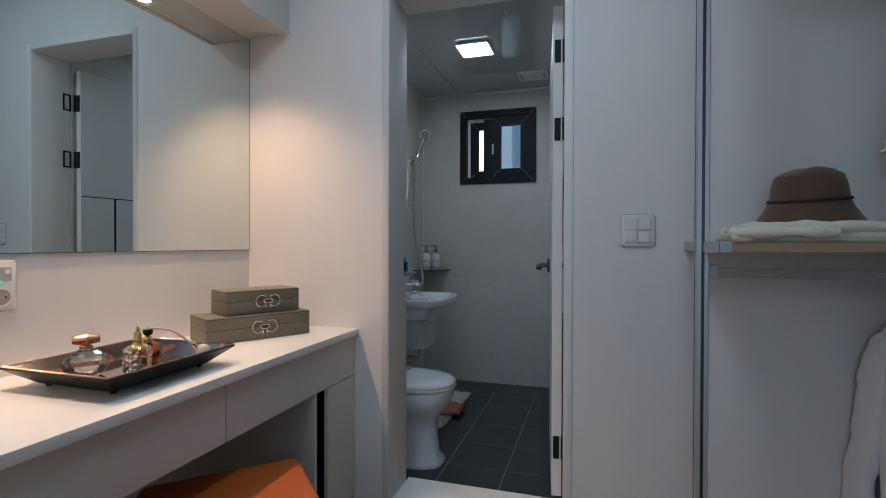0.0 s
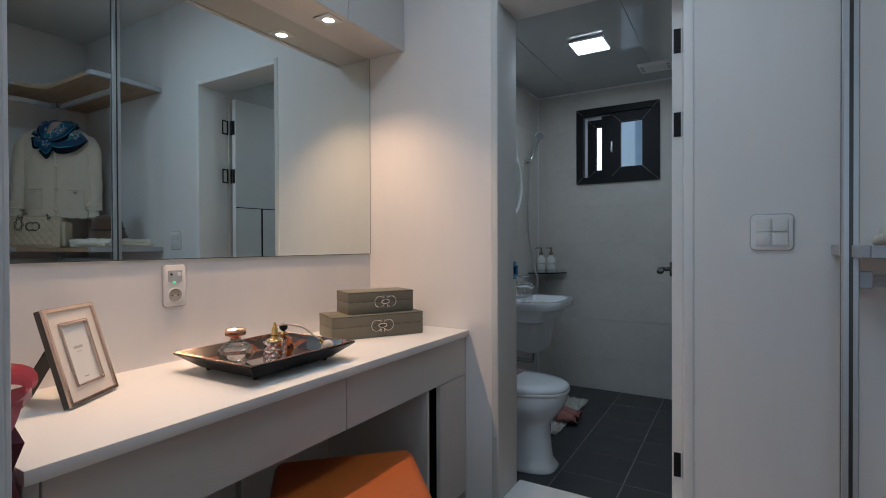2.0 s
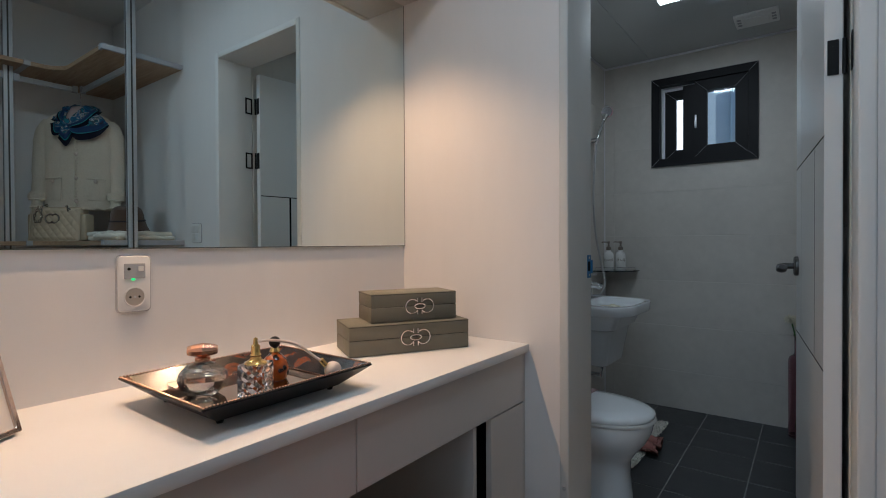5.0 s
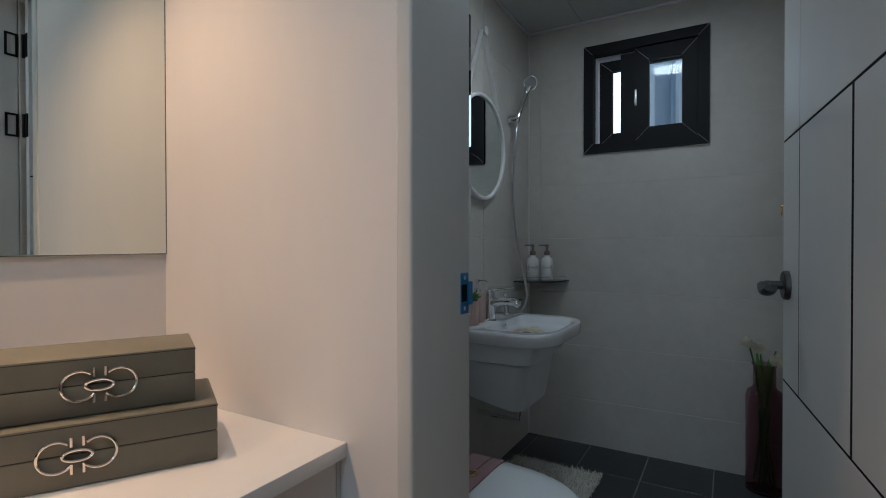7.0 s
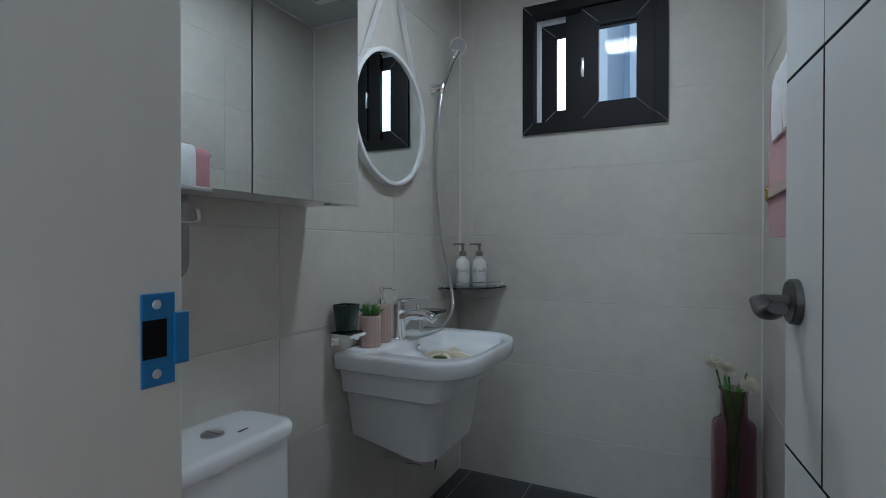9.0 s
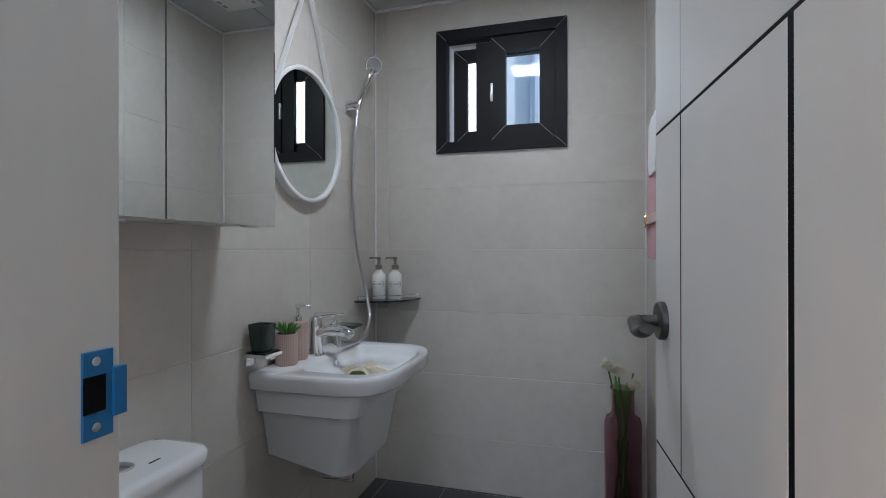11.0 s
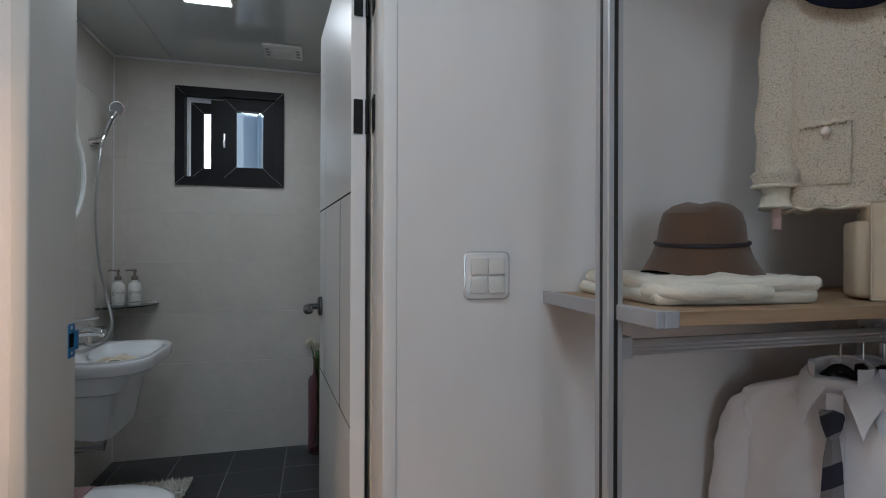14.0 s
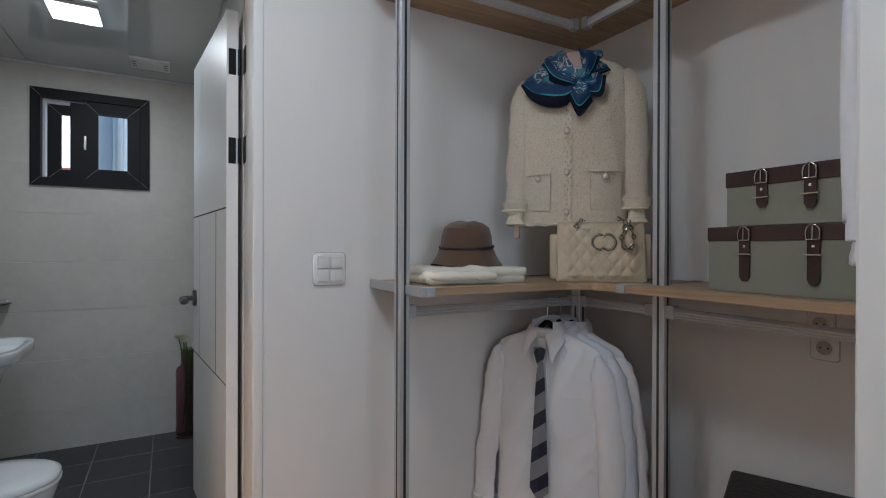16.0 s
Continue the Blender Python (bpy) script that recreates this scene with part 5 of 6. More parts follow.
# tall vase with white flowers
vz = thing("floor_vase", "tall smoky plum glass vase with white flowers", "vase", pose(-0.214, 3.835, BF) @ Matrix.Diagonal((1.13, 1.13, 1.0, 1)))
M_VGLASS = mat("plum_glass", (0.70, 0.50, 0.56), 0.02, trans=1.0, ior=1.3)
VP = [(0.0, 0.0), (0.062, 0.0), (0.066, 0.006), (0.066, 0.43), (0.060, 0.455), (0.044, 0.468), (0.040, 0.48), (0.040, 0.565), (0.046, 0.578), (0.043, 0.578), (0.037, 0.566), (0.037, 0.478), (0.056, 0.452), (0.063, 0.43), (0.063, 0.02), (0.0, 0.02)]
part("glass", lathe(VP, 36), M_VGLASS, vz, smooth=True)
M_STEM = mat("stem", (0.05, 0.14, 0.03), 0.6, var=0.3, scale=40)
M_BLOOM = mat("white_bloom", (0.72, 0.68, 0.56), 0.8, var=0.1, scale=50)
random.seed(3)
for i, (dx, dy, h) in enumerate(((-0.055, 0.02, 0.665), (-0.015, 0.03, 0.64), (0.042, -0.02, 0.60))):
    f = part("flower", tube(smooth_path([(dx * -0.4, 0.0, 0.03), (dx * 0.1, dy * 0.3, 0.33), (dx * 0.6, dy * 0.6, 0.55), (dx, dy, h)], 5), 0.0032, 8), M_STEM, vz, smooth=True)
    bm = bmesh.new()
    for k in range(150):
        u, v = random.random() * 2 - 1, random.random() * 6.2832
        d = Vector((math.sqrt(1 - u * u) * math.cos(v), math.sqrt(1 - u * u) * math.sin(v), u))
        c = Vector((dx, dy, h))
        tube([c, c + d * 0.020, c + d * (0.028 + 0.005 * random.random())], [0.0008, 0.0022, 0.0006], 4, bm=bm)
    part("bloom", bm, M_BLOOM, f)
for i, (dx, dy, h, a) in enumerate(((-0.02, 0.01, 0.62, 0.5), (0.012, 0.0, 0.60, 2.2), (0.03, 0.02, 0.635, 1.2), (-0.005, -0.02, 0.60, 3.4))):
    part("leaf", tube(smooth_path([(0, 0, 0.10), (dx * 0.3, dy * 0.3, 0.36), (dx * 0.8, dy, 0.53), (dx * 1.3, dy * 1.3, h)], 6), [0.003 + 0.009 * math.sin(3.1 * k / 18) for k in range(19)], 6, flat=0.3), M_GREEN, vz, smooth=True)
random.seed(8)
for k in range(7):
    a = random.random() * 6.28
    part("stem", tube([(0.035 * math.cos(a), 0.035 * math.sin(a), 0.03 + 0.05 * random.random()), (0.02 * math.cos(a + 2), 0.02 * math.sin(a + 2), 0.34 + 0.1 * random.random())], 0.004, 6), M_STEM, vz)

# bath mat and slippers
M_RUG = mat("white_pile", (0.66, 0.64, 0.58), 0.95, var=0.12, scale=30)
rug = thing("bath_mat", "white shaggy bath mat on the dark tiles", "mat", pose(-1.10, 3.23, BF))
part("base", box(-0.215, 0.215, -0.36, 0.36, 0.0, 0.012, 0.004), M_RUG, rug)
random.seed(21)
verts, faces = [], []
for k in range(7000):
    x, y = random.uniform(-0.225, 0.225), random.uniform(-0.37, 0.37)
    a, l_, hgt = random.random() * 6.28, random.uniform(0.006, 0.02), random.uniform(0.014, 0.03)
    w = 0.0035
    i = len(verts)
    ca, sa = math.cos(a), math.sin(a)
    verts += [(x - sa * w, y + ca * w, 0.008), (x + sa * w, y - ca * w, 0.008), (x + ca * l_, y + sa * l_, hgt)]
    faces.append((i, i + 1, i + 2))
me = bpy.data.meshes.new("pile")
me.from_pydata(verts, [], faces)
me.materials.append(M_RUG)
pile = new("pile", me)
pile.parent = rug
tagged(pile, kind="stuff")
M_SLIP = mat("rose_slipper", (0.36, 0.15, 0.13), 0.7, var=0.1)


def slipper(m):
    s = thing("slipper", "dusty rose house slipper on the bath mat", "slipper", m, group="pair of slippers")
    pts = rounded([(-0.036, -0.125), (0.036, -0.125), (0.046, 0.06), (0.025, 0.13), (-0.025, 0.13), (-0.046, 0.06)], 0.03)
    part("sole", prism(pts, 0.0, 0.014, 0.004), M_SLIP, s, smooth=True)
    rows_ = []
    for i in range(9):
        y = 0.01 + 0.10 * i / 8
        w, h_ = 0.045 - 0.02 * (i / 8) ** 2, 0.05 - 0.028 * (i / 8)
        rows_.append([(w * math.cos(radians(a)), y, 0.010 + h_ * math.sin(radians(a))) for a in range(0, 181, 15)])
    bm = loft(rows_, caps=False, closed=False)
    bmesh.ops.solidify(bm, geom=bm.faces[:], thickness=0.004)
    part("upper", bm, M_SLIP, s, smooth=True)
    return s


sl = slipper(pose(-0.955, 3.08, BF + 0.024, 0, 0, -75))
copy_thing(sl, pose(-0.955, 3.18, BF + 0.024, 0, 0, -82))

# ---- outside ----
setting("ground", box(-60, 60, 4.3, 120, -0.6, -0.4), mat("gravel_ground", (0.25, 0.24, 0.22), 0.9, var=0.2, scale=3), "bare pale ground outside the window", "ground")
nb = thing("neighbour_house", "pale blue-grey rendered house close outside the window", "house", pose(0, 0, -0.4), kind="structure")
M_REND = mat("pale_render", (0.74, 0.82, 0.88), 0.8, var=0.06, scale=1.2, bump=0.1, bscale=30)
part("wall", box(-1.08, 0.0, 5.7, 12, 0, 5.2), M_REND, nb)
part("roof", prism([(-1.2, 5.6), (0.12, 5.6), (0.12, 12.4), (-1.2, 12.4)], 5.2, 5.4), mat("roof_metal", (0.20, 0.21, 0.23), 0.5), nb, "grey roof slab")
part("downpipe", tube([(-0.74, 5.64, 0), (-0.74, 5.64, 5.2)], 0.045, 12), M_STEEL, nb)
hb = thing("red_roof_house", "distant house with a red tiled roof", "house", pose(0, 0, -0.4), kind="structure")
part("wall", box(-10, -2.3, 14.5, 20, 0, 2.75), M_WALL, hb)
part("roof", loft([[(-10.4, 14.0, 2.75), (-2.0, 14.0, 2.75), (-2.0, 20.5, 2.75), (-10.4, 20.5, 2.75)], [(-9.8, 17.0, 3.75), (-2.4, 17.0, 3.75), (-2.4, 17.4, 3.75), (-9.8, 17.4, 3.75)]]), mat("roof_tile", (0.30, 0.10, 0.07), 0.8, var=0.2, scale=6), hb, "red tiled roof")
setting("backdrop", box(-90, 90, 75, 75.5, -2, 80), glow("hazy_sky", (0.93, 0.96, 1.0), 1.8), "bright hazy sky behind the houses", "sky")

# ---- closet ----
M_OAK = wood_mat("oak_board_x", (0.30, 0.19, 0.11), (0.47, 0.33, 0.21), "X", 3.0)
M_OAKY = wood_mat("oak_board_y", (0.30, 0.19, 0.11), (0.47, 0.33, 0.21), "Y", 3.0)
M_CAP = mat("grey_end_cap", (0.42, 0.43, 0.46), 0.45, 0.2, var=0.02)
SF, SX = 1.390, 0.900     # front lines of the two shelf arms


def post(x, y, z1, label):
    p = thing("closet_post", label, "post", pose(x, y, 0), group="closet posts")
    bm = box(-0.016, 0.016, -0.022, 0.022, 0.0, z1, 0.002, 1)
    part("profile", bm, M_ALU, p)
    for s in (-1, 1):
        part("groove", box(-0.004, 0.004, s * 0.0222 - 0.0006, s * 0.0222 + 0.0006, 0.02, z1 - 0.04), M_GUN, p)
        part("groove", box(s * 0.0162 - 0.0006, s * 0.0162 + 0.0006, -0.004, 0.004, 0.02, z1 - 0.04), M_GUN, p)
    if z1 > 2:
        part("cap", box(-0.026, 0.026, -0.030, 0.030, z1 - 0.03, z1, 0.004), M_CAP, p)
        part("screw", lathe([(0.006, 0), (0.006, 0.03)], 12, at=(0, 0, z1 - 0.055)), M_STEEL, p)
    part("foot", box(-0.022, 0.022, -0.028, 0.028, 0.0, 0.02, 0.003), M_CAP, p)
    return p


post(0.285, 1.52, ZC, "slim grooved aluminium closet post, floor to ceiling")
post(1.010, 1.165, ZC, "slim grooved aluminium closet post, floor to ceiling")
post(1.010, 1.52, 1.03, "short aluminium post under the corner shelf")


def shelf_pair(z):
    """Two boards that meet in the corner, with their caps and hanging rails."""
    r = 0.10
    a = [(0.302, SF), (SX - r, SF)] + [(SX - r + r * math.sin(radians(k)), SF - r + r * math.cos(radians(k))) for k in range(15, 90, 15)] + [(SX, SF - r), (SX, 1.243), (XR - 0.001, 1.243), (XR - 0.001, YD - 0.001), (0.302, YD - 0.001)]
    s1 = thing("closet_shelf", "oak-look corner shelf board with grey end caps", "shelf", pose(0, 0, z), group="closet shelves")
    part("board", prism(a, 0.0, 0.024, 0.001), M_OAK, s1)
    part("end_cap", box(0.286, 0.3015, SF - 0.004, YD - 0.001, -0.002, 0.027, 0.002), M_CAP, s1, "grey metal end cap")
    part("corner_cap", box(0.302, 0.330, SF - 0.004, SF + 0.010, -0.002, 0.0265, 0.002), M_CAP, s1, "grey metal corner cap")
    part("joint", box(SX - 0.004, SX + 0.014, 1.212, 1.2425, -0.002, 0.0265, 0.002), M_CAP, s1, "grey metal joint")
    s2 = thing("closet_shelf", "oak-look shelf board along the side wall", "shelf", pose(0, 0, z), group="closet shelves")
    part("board", box(SX, XR - 0.001, 0.53, 1.2115, 0.0, 0.024, 0.001, 1), M_OAKY, s2)
    part("joint_strip", box(SX + 0.014, XR - 0.001, 1.2125, 1.2415, 0.0, 0.0262), M_CAP, s2, "grey metal joint strip")
    zr = z - 0.058
    for p, q in (((0.301, 1.52), (0.993, 1.52)), ((1.010, 1.497), (1.010, 1.19)), ((1.010, 1.14), (1.010, 0.53))):
        d = (Vector(q) - Vector(p)).normalized()
        n = Vector((-d.y, d.x))
        hr = thing("hanging_rail", "ridged aluminium hanging rail under the shelf", "rail", pose(0, 0, zr), group="hanging rails")
        prof = [(0.009, -0.014), (0.011, -0.010), (0.009, -0.006), (0.011, -0.002), (0.009, 0.002), (0.011, 0.006), (0.009, 0.010), (0.006, 0.015)]
        prof = prof + [(-u, w) for u, w in prof[::-1]]
        part("bar", loft([[(e[0] + n.x * u, e[1] + n.y * u, w) for u, w in prof] for e in (p, q)]), M_ALU, hr)
        for e, s in ((p, 1), (q, -1)):
            c = Vector(e) + d * 0.012 * s
            part("bracket", box(c.x - 0.014, c.x + 0.014, c.y - 0.014, c.y + 0.014, -0.018, 0.022, 0.002), M_CAP, hr)


shelf_pair(1.042)
shelf_pair(2.066)

M_ANTIQ = mat("antique_silver", (0.42, 0.38, 0.34), 0.25, 1.0)

# cloth helpers


def wrinkle(p, amp, f, seed):
    a = noise.noise(Vector((p[0] * f, p[1] * f, p[2] * f * 0.4 + seed))) + 0.5 * noise.noise(Vector((p[0] * f * 2.3, p[1] * f * 2.3, p[2] * f + seed + 9)))
    crease = 1 - abs(noise.noise(Vector((p[0] * f * 1.3 - p[2] * f * 0.6, p[1] * f, p[2] * f * 0.9 + seed * 3)))) * 5
    return amp * (a + 0.55 * max(0.0, crease) + 0.9 * (0.35 - abs(noise.noise(Vector((p[0] * f * 2.0 + p[2] * 3, p[1] * f * 2.0, p[2] * f * 0.5 - seed))))))


def cloth_body(levels, amp=0.01, f=9.0, seed=0.0, n=96, p=2.3):
    """A hanging garment's body: levels of height, half width and half depth, wrinkled."""
    zs = [l[0] for l in levels]
    rows_ = []
    m = 60
    for k in range(m + 1):
        z = zs[0] + (zs[-1] - zs[0]) * k / m
        a, b = float(np.interp(z, zs, [l[1] for l in levels])), float(np.interp(z, zs, [l[2] for l in levels]))
        rr = []
        for x, y, zz in superring(0, 0, z, a, b, n, p):
            w = wrinkle((x, y, z), amp, f, seed) * (1.0 if z < zs[-1] - 0.06 else 0.3)
            q = Vector((x / max(a, 1e-3), y / max(b, 1e-3) * 1.6, 0)).normalized() * w
            rr.append((x + q.x * 0.4, y + q.y, z + (0.004 * math.sin(x * 30 + seed) if k == 0 else 0)))
        rows_.append(rr)
    return loft(rows_)


def sleeve(pts, rs, amp=0.006, seed=0.0, squash=0.7, segs=20):
    mid_y = sum(p[1] for p in pts) / len(pts)
    bm = tube(smooth_path(pts, 8), [float(q) for q in np.interp(np.linspace(0, 1, (len(pts) - 1) * 8 + 1), np.linspace(0, 1, len(rs)), rs)], segs, flat=1.0)
    for v in bm.verts:
        w = wrinkle(v.co, amp, 16, seed)
        v.co.x += w
        v.co.y = v.co.y * 1.0 + w
    for v in bm.verts:
        v.co.y = mid_y + (v.co.y - mid_y) * squash
    return bm


def hanger(parent, zn, w, material, top):
    h = part("hanger", tube(smooth_path([(-w, 0, zn - 0.06), (-w * 0.5, 0, zn - 0.025), (0, 0, zn + 0.01), (w * 0.5, 0, zn - 0.025), (w, 0, zn - 0.06)], 5), 0.009, 8), material, parent, "black hanger", True)
    hk = [(0, 0, zn + 0.005), (0, 0, top - 0.035)]
    pts = [Vector(p) for p in hk] + [Vector((0.0, -0.018 * math.cos(radians(a)) + 0.0, top - 0.018 + 0.018 * math.sin(radians(a)))) for a in range(180, -30, -15)]
    part("hook", tube(pts, 0.0018, 8), M_CHROME, h, "chrome hook", True)
    return h


M_SHIRT = mat("white_cotton", (0.78, 0.78, 0.82), 0.85, var=0.02, scale=8, bump=0.25, bscale=900, sheen=0.2)
M_SHIRT2 = mat("pale_blue_cotton", (0.66, 0.70, 0.78), 0.85, var=0.02, scale=8, bump=0.25, bscale=900, sheen=0.2)
M_SHIRT3 = mat("warm_white_cotton", (0.74, 0.72, 0.74), 0.85, var=0.02, scale=8, bump=0.25, bscale=900, sheen=0.2)
M_BTN = mat("shirt_button", (0.7, 0.7, 0.7), 0.3)


def shirt(m, material, label, seed, with_tie=False):
    """Local x is the shoulder line, -y the front; z = 0 is the hem."""
    s = thing("dress_shirt", label, "shirt", m, group="shirts on the rail")
    lev = [(0.0, 0.205, 0.042), (0.25, 0.197, 0.039), (0.50, 0.192, 0.036), (0.60, 0.194, 0.033), (0.660, 0.200, 0.028), (0.702, 0.198, 0.022), (0.722, 0.172, 0.024), (0.748, 0.102, 0.034), (0.770, 0.056, 0.044)]
    part("body", cloth_body(lev, 0.013, 8, seed, p=2.1), material, s, smooth=180)
    for sd in (-1, 1):
        pts = [(sd * 0.180, 0, 0.690), (sd * 0.202, 0.0, 0.62), (sd * 0.226, -0.01, 0.45), (sd * 0.246, -0.02, 0.27), (sd * 0.258, -0.03, 0.08)]
        sl_ = part("sleeve", sleeve(pts, [0.018, 0.042, 0.046, 0.046, 0.040], 0.008, seed + sd, 0.6), material, s, smooth=180)
        part("cuff", sleeve([(sd * 0.257, -0.03, 0.10), (sd * 0.259, -0.03, 0.045)], [0.041, 0.040], 0.001, seed), material, sl_, smooth=True)
        part("shoulder_seam", tube([(sd * (0.176 + 0.006 * math.sin(k * 0.5)), -0.040 * math.sin(k * 0.26), 0.690 - 0.085 * (k / 10) ** 1.3) for k in range(11)], 0.0016, 6), material, sl_, smooth=True)
    # turned-down collar
    part("collar_stand", loft([[(0.058 * math.cos(radians(a)), 0.05 * math.sin(radians(a)), z) for a in range(-50, 231, 14)] for z in (0.745, 0.80)], caps=False, closed=False), material, s, smooth=True)
    lines = [[], [], [], []]
    for i in range(37):
        f = -166 + 332 * i / 36
        q, sg = abs(f) / 166, (1 if f > 0 else -1)
        top = Vector((0.060 * math.sin(radians(f)), 0.054 * math.cos(radians(f)), 0.812 - 0.058 * q ** 1.5))
        low = Vector((top.x * 1.28 + sg * 0.036 * q ** 5, top.y * 1.28 - 0.012 * q ** 4, top.z - 0.040 - 0.052 * q ** 4))
        lines[0].append(top + Vector((-top.x * 0.06, -top.y * 0.06, -0.004)))
        lines[1].append(top)
        lines[2].append(top.lerp(low, 0.5) + Vector((top.x * 0.07, top.y * 0.07, 0.006)))
        lines[3].append(low)
    bm = loft(lines, caps=False, closed=False)
    bmesh.ops.solidify(bm, geom=bm.faces[:], thickness=0.0025)
    part("collar", bm, material, s, smooth=40)
    part("neck_label", box(-0.016, 0.016, 0.036, 0.0385, 0.775, 0.797), M_BTN, s, "pale neck label")
    part("placket", loft([[(-0.015, -0.046 - d, z), (0.015, -0.046 - d, z), (0.015, -0.030 - d, z), (-0.015, -0.030 - d, z)] for z, d in ((0.01, 0.006), (0.25, 0.004), (0.5, 0.0), (0.66, -0.004), (0.74, 0.0))]), material, s, smooth=True)
    for k in range(6):
        z = 0.06 + 0.11 * k
        part("button", turned(lathe([(0, 0.0025), (0.005, 0.002), (0.0055, 0)], 12), pose(0, -0.053 + 0.012 * z, z, 90)), M_BTN, s)
    rows_ = []
    for k in range(9):
        z = 0.425 + 0.115 * k / 8 - (0.012 if k == 0 else 0)
        rr = []
        for i in range(9):
            x = 0.055 + 0.09 * i / 8
            y = -0.0365 * (1 - (x / 0.193) ** 2.1) ** (1 / 2.1)
            q = Vector((x / 0.193, y / 0.0365 * 1.6, 0)).normalized() * wrinkle((x, y, z), 0.013, 8, seed)
            rr.append((x + q.x * 0.4, y + q.y - 0.0012, z))
        rows_.append(rr)
    bm = loft(rows_, caps=False, closed=False)
    bmesh.ops.solidify(bm, geom=bm.faces[:], thickness=0.002)
    part("pocket", bm, material, s, smooth=30)
    hanger(s, 0.782, 0.080, M_RUBBER, 0.882)
    if with_tie:
        M_TIE = bpy.data.materials.new("striped_tie")
        M_TIE.use_nodes = True
        n, l = M_TIE.node_tree.nodes, M_TIE.node_tree.links
        tc, mp, wv, cr = n.new("ShaderNodeTexCoord"), n.new("ShaderNodeMapping"), n.new("ShaderNodeTexWave"), n.new("ShaderNodeValToRGB")
        mp.inputs["Rotation"].default_value = (0, radians(38), 0)
        wv.bands_direction = "Z"
        wv.inputs["Scale"].default_value = 3.5
        cr.color_ramp.interpolation = "CONSTANT"
        e = cr.color_ramp.elements
        e[0].color, e[1].position, e[1].color = (0.012, 0.014, 0.035, 1), 0.40, (0.22, 0.22, 0.24, 1)
        l.new(tc.outputs["Object"], mp.inputs[0]), l.new(mp.outputs[0], wv.inputs["Vector"]), l.new(wv.outputs[0], cr.inputs[0]), l.new(cr.outputs[0], n["Principled BSDF"].inputs["Base Color"])
        n["Principled BSDF"].inputs["Roughness"].default_value = 0.55
        tie = part("tie", loft([[(-w, -0.054 - d, z), (0, -0.062 - d, z - dz), (w, -0.054 - d, z), (0, -0.050 - d, z)] for z, w, d, dz in
                                ((0.655, 0.010, 0.0, 0), (0.60, 0.017, 0.004, 0), (0.40, 0.027, 0.008, 0), (0.24, 0.036, 0.012, 0), (0.205, 0.036, 0.012, 0), (0.168, 0.003, 0.012, 0))]), M_TIE, s, "navy and grey striped tie")
        part("knot", loft([[(-w, -0.066, z), (0, -0.080, z), (w, -0.066, z), (0, -0.05, z)] for z, w in ((0.708, 0.020), (0.700, 0.023), (0.675, 0.018), (0.650, 0.010))]), M_TIE, tie, smooth=True)
    return s


ZH = 0.120
shirt(pose(0.872, 1.535, ZH, 0, 0, -66), M_SHIRT, "white dress shirt with striped tie on a black hanger", 1.0, True)
shirt(pose(0.925, 1.525, ZH, 0, 0, -72), M_SHIRT2, "pale blue-white dress shirt on a black hanger", 7.0)
shirt(pose(0.972, 1.515, ZH - 0.004, 0, 0, -74), M_SHIRT3, "warm white dress shirt on a black hanger", 13.0)

# tweed jacket with scarf
M_TWEED = blotch_mat("cream_boucle", [(0.0, (0.80, 0.71, 0.58)), (0.46, (0.77, 0.69, 0.57)), (0.66, (0.68, 0.59, 0.48)), (0.90, (0.54, 0.45, 0.35))], 300, 0.95, True, bump=1.0)
M_BRAID = mat("cream_braid", (0.76, 0.69, 0.56), 0.9, var=0.15, scale=90, bump=0.6, bscale=500)
M_PEARL = mat("pearl_button", (0.84, 0.70, 0.62), 0.12, coat=0.4)
M_PINKLIN = mat("blush_lining", (0.50, 0.36, 0.33), 0.7)
jk = thing("tweed_jacket", "cream boucle tweed jacket with pearl buttons on a hanger", "jacket", pose(0.965, 1.500, 1.262, 0, 0, -50) @ Matrix.Diagonal((0.92, 1, 1, 1)))
lev = [(0.0, 0.208, 0.085), (0.20, 0.204, 0.085), (0.40, 0.204, 0.08), (0.495, 0.208, 0.070), (0.545, 0.198, 0.058), (0.575, 0.158, 0.05), (0.604, 0.080, 0.048)]
part("body", cloth_body(lev, 0.008, 7, 31.0), M_TWEED, jk, smooth=180)
for sd in (-1, 1):
    pts = [(sd * 0.172, 0.0, 0.535), (sd * 0.206, 0.0, 0.46), (sd * 0.222, -0.012, 0.31), (sd * 0.226, -0.030, 0.15), (sd * 0.227, -0.045, 0.055)]
    sl_ = part("sleeve", sleeve(pts, [0.040, 0.054, 0.048, 0.043, 0.040], 0.010, 40 + sd), M_TWEED, jk, smooth=180)
    part("cuff", sleeve([(sd * 0.226, -0.044, 0.100), (sd * 0.227, -0.046, 0.080), (sd * 0.228, -0.050, 0.054)], [0.044, 0.055, 0.049], 0.010, 3 + sd), M_TWEED, sl_, "turned-back cuff", 180)
    part("ruffle", sleeve([(sd * 0.227, -0.048, 0.06), (sd * 0.228, -0.050, 0.025), (sd * 0.228, -0.052, 0.004)], [0.032, 0.034, 0.040], 0.012, 8 + sd, segs=28), M_BRAID, sl_, "ruffled cream cuff edge", 180)
    part("cuff_braid", ring((sd * 0.228, -0.050, 0.056), (1, 0, 0), (0, 1, 0), 0.046, 0.036, 0.005, 28), M_BRAID, sl_, smooth=True)
part("lining_tail", box(-0.232, -0.210, -0.05, -0.02, -0.045, 0.05, 0.004), M_PINKLIN, jk, "blush sleeve lining")
part("lining_tail", box(0.225, 0.245, -0.05, -0.02, -0.02, 0.05, 0.004), M_PINKLIN, jk, "blush sleeve lining")
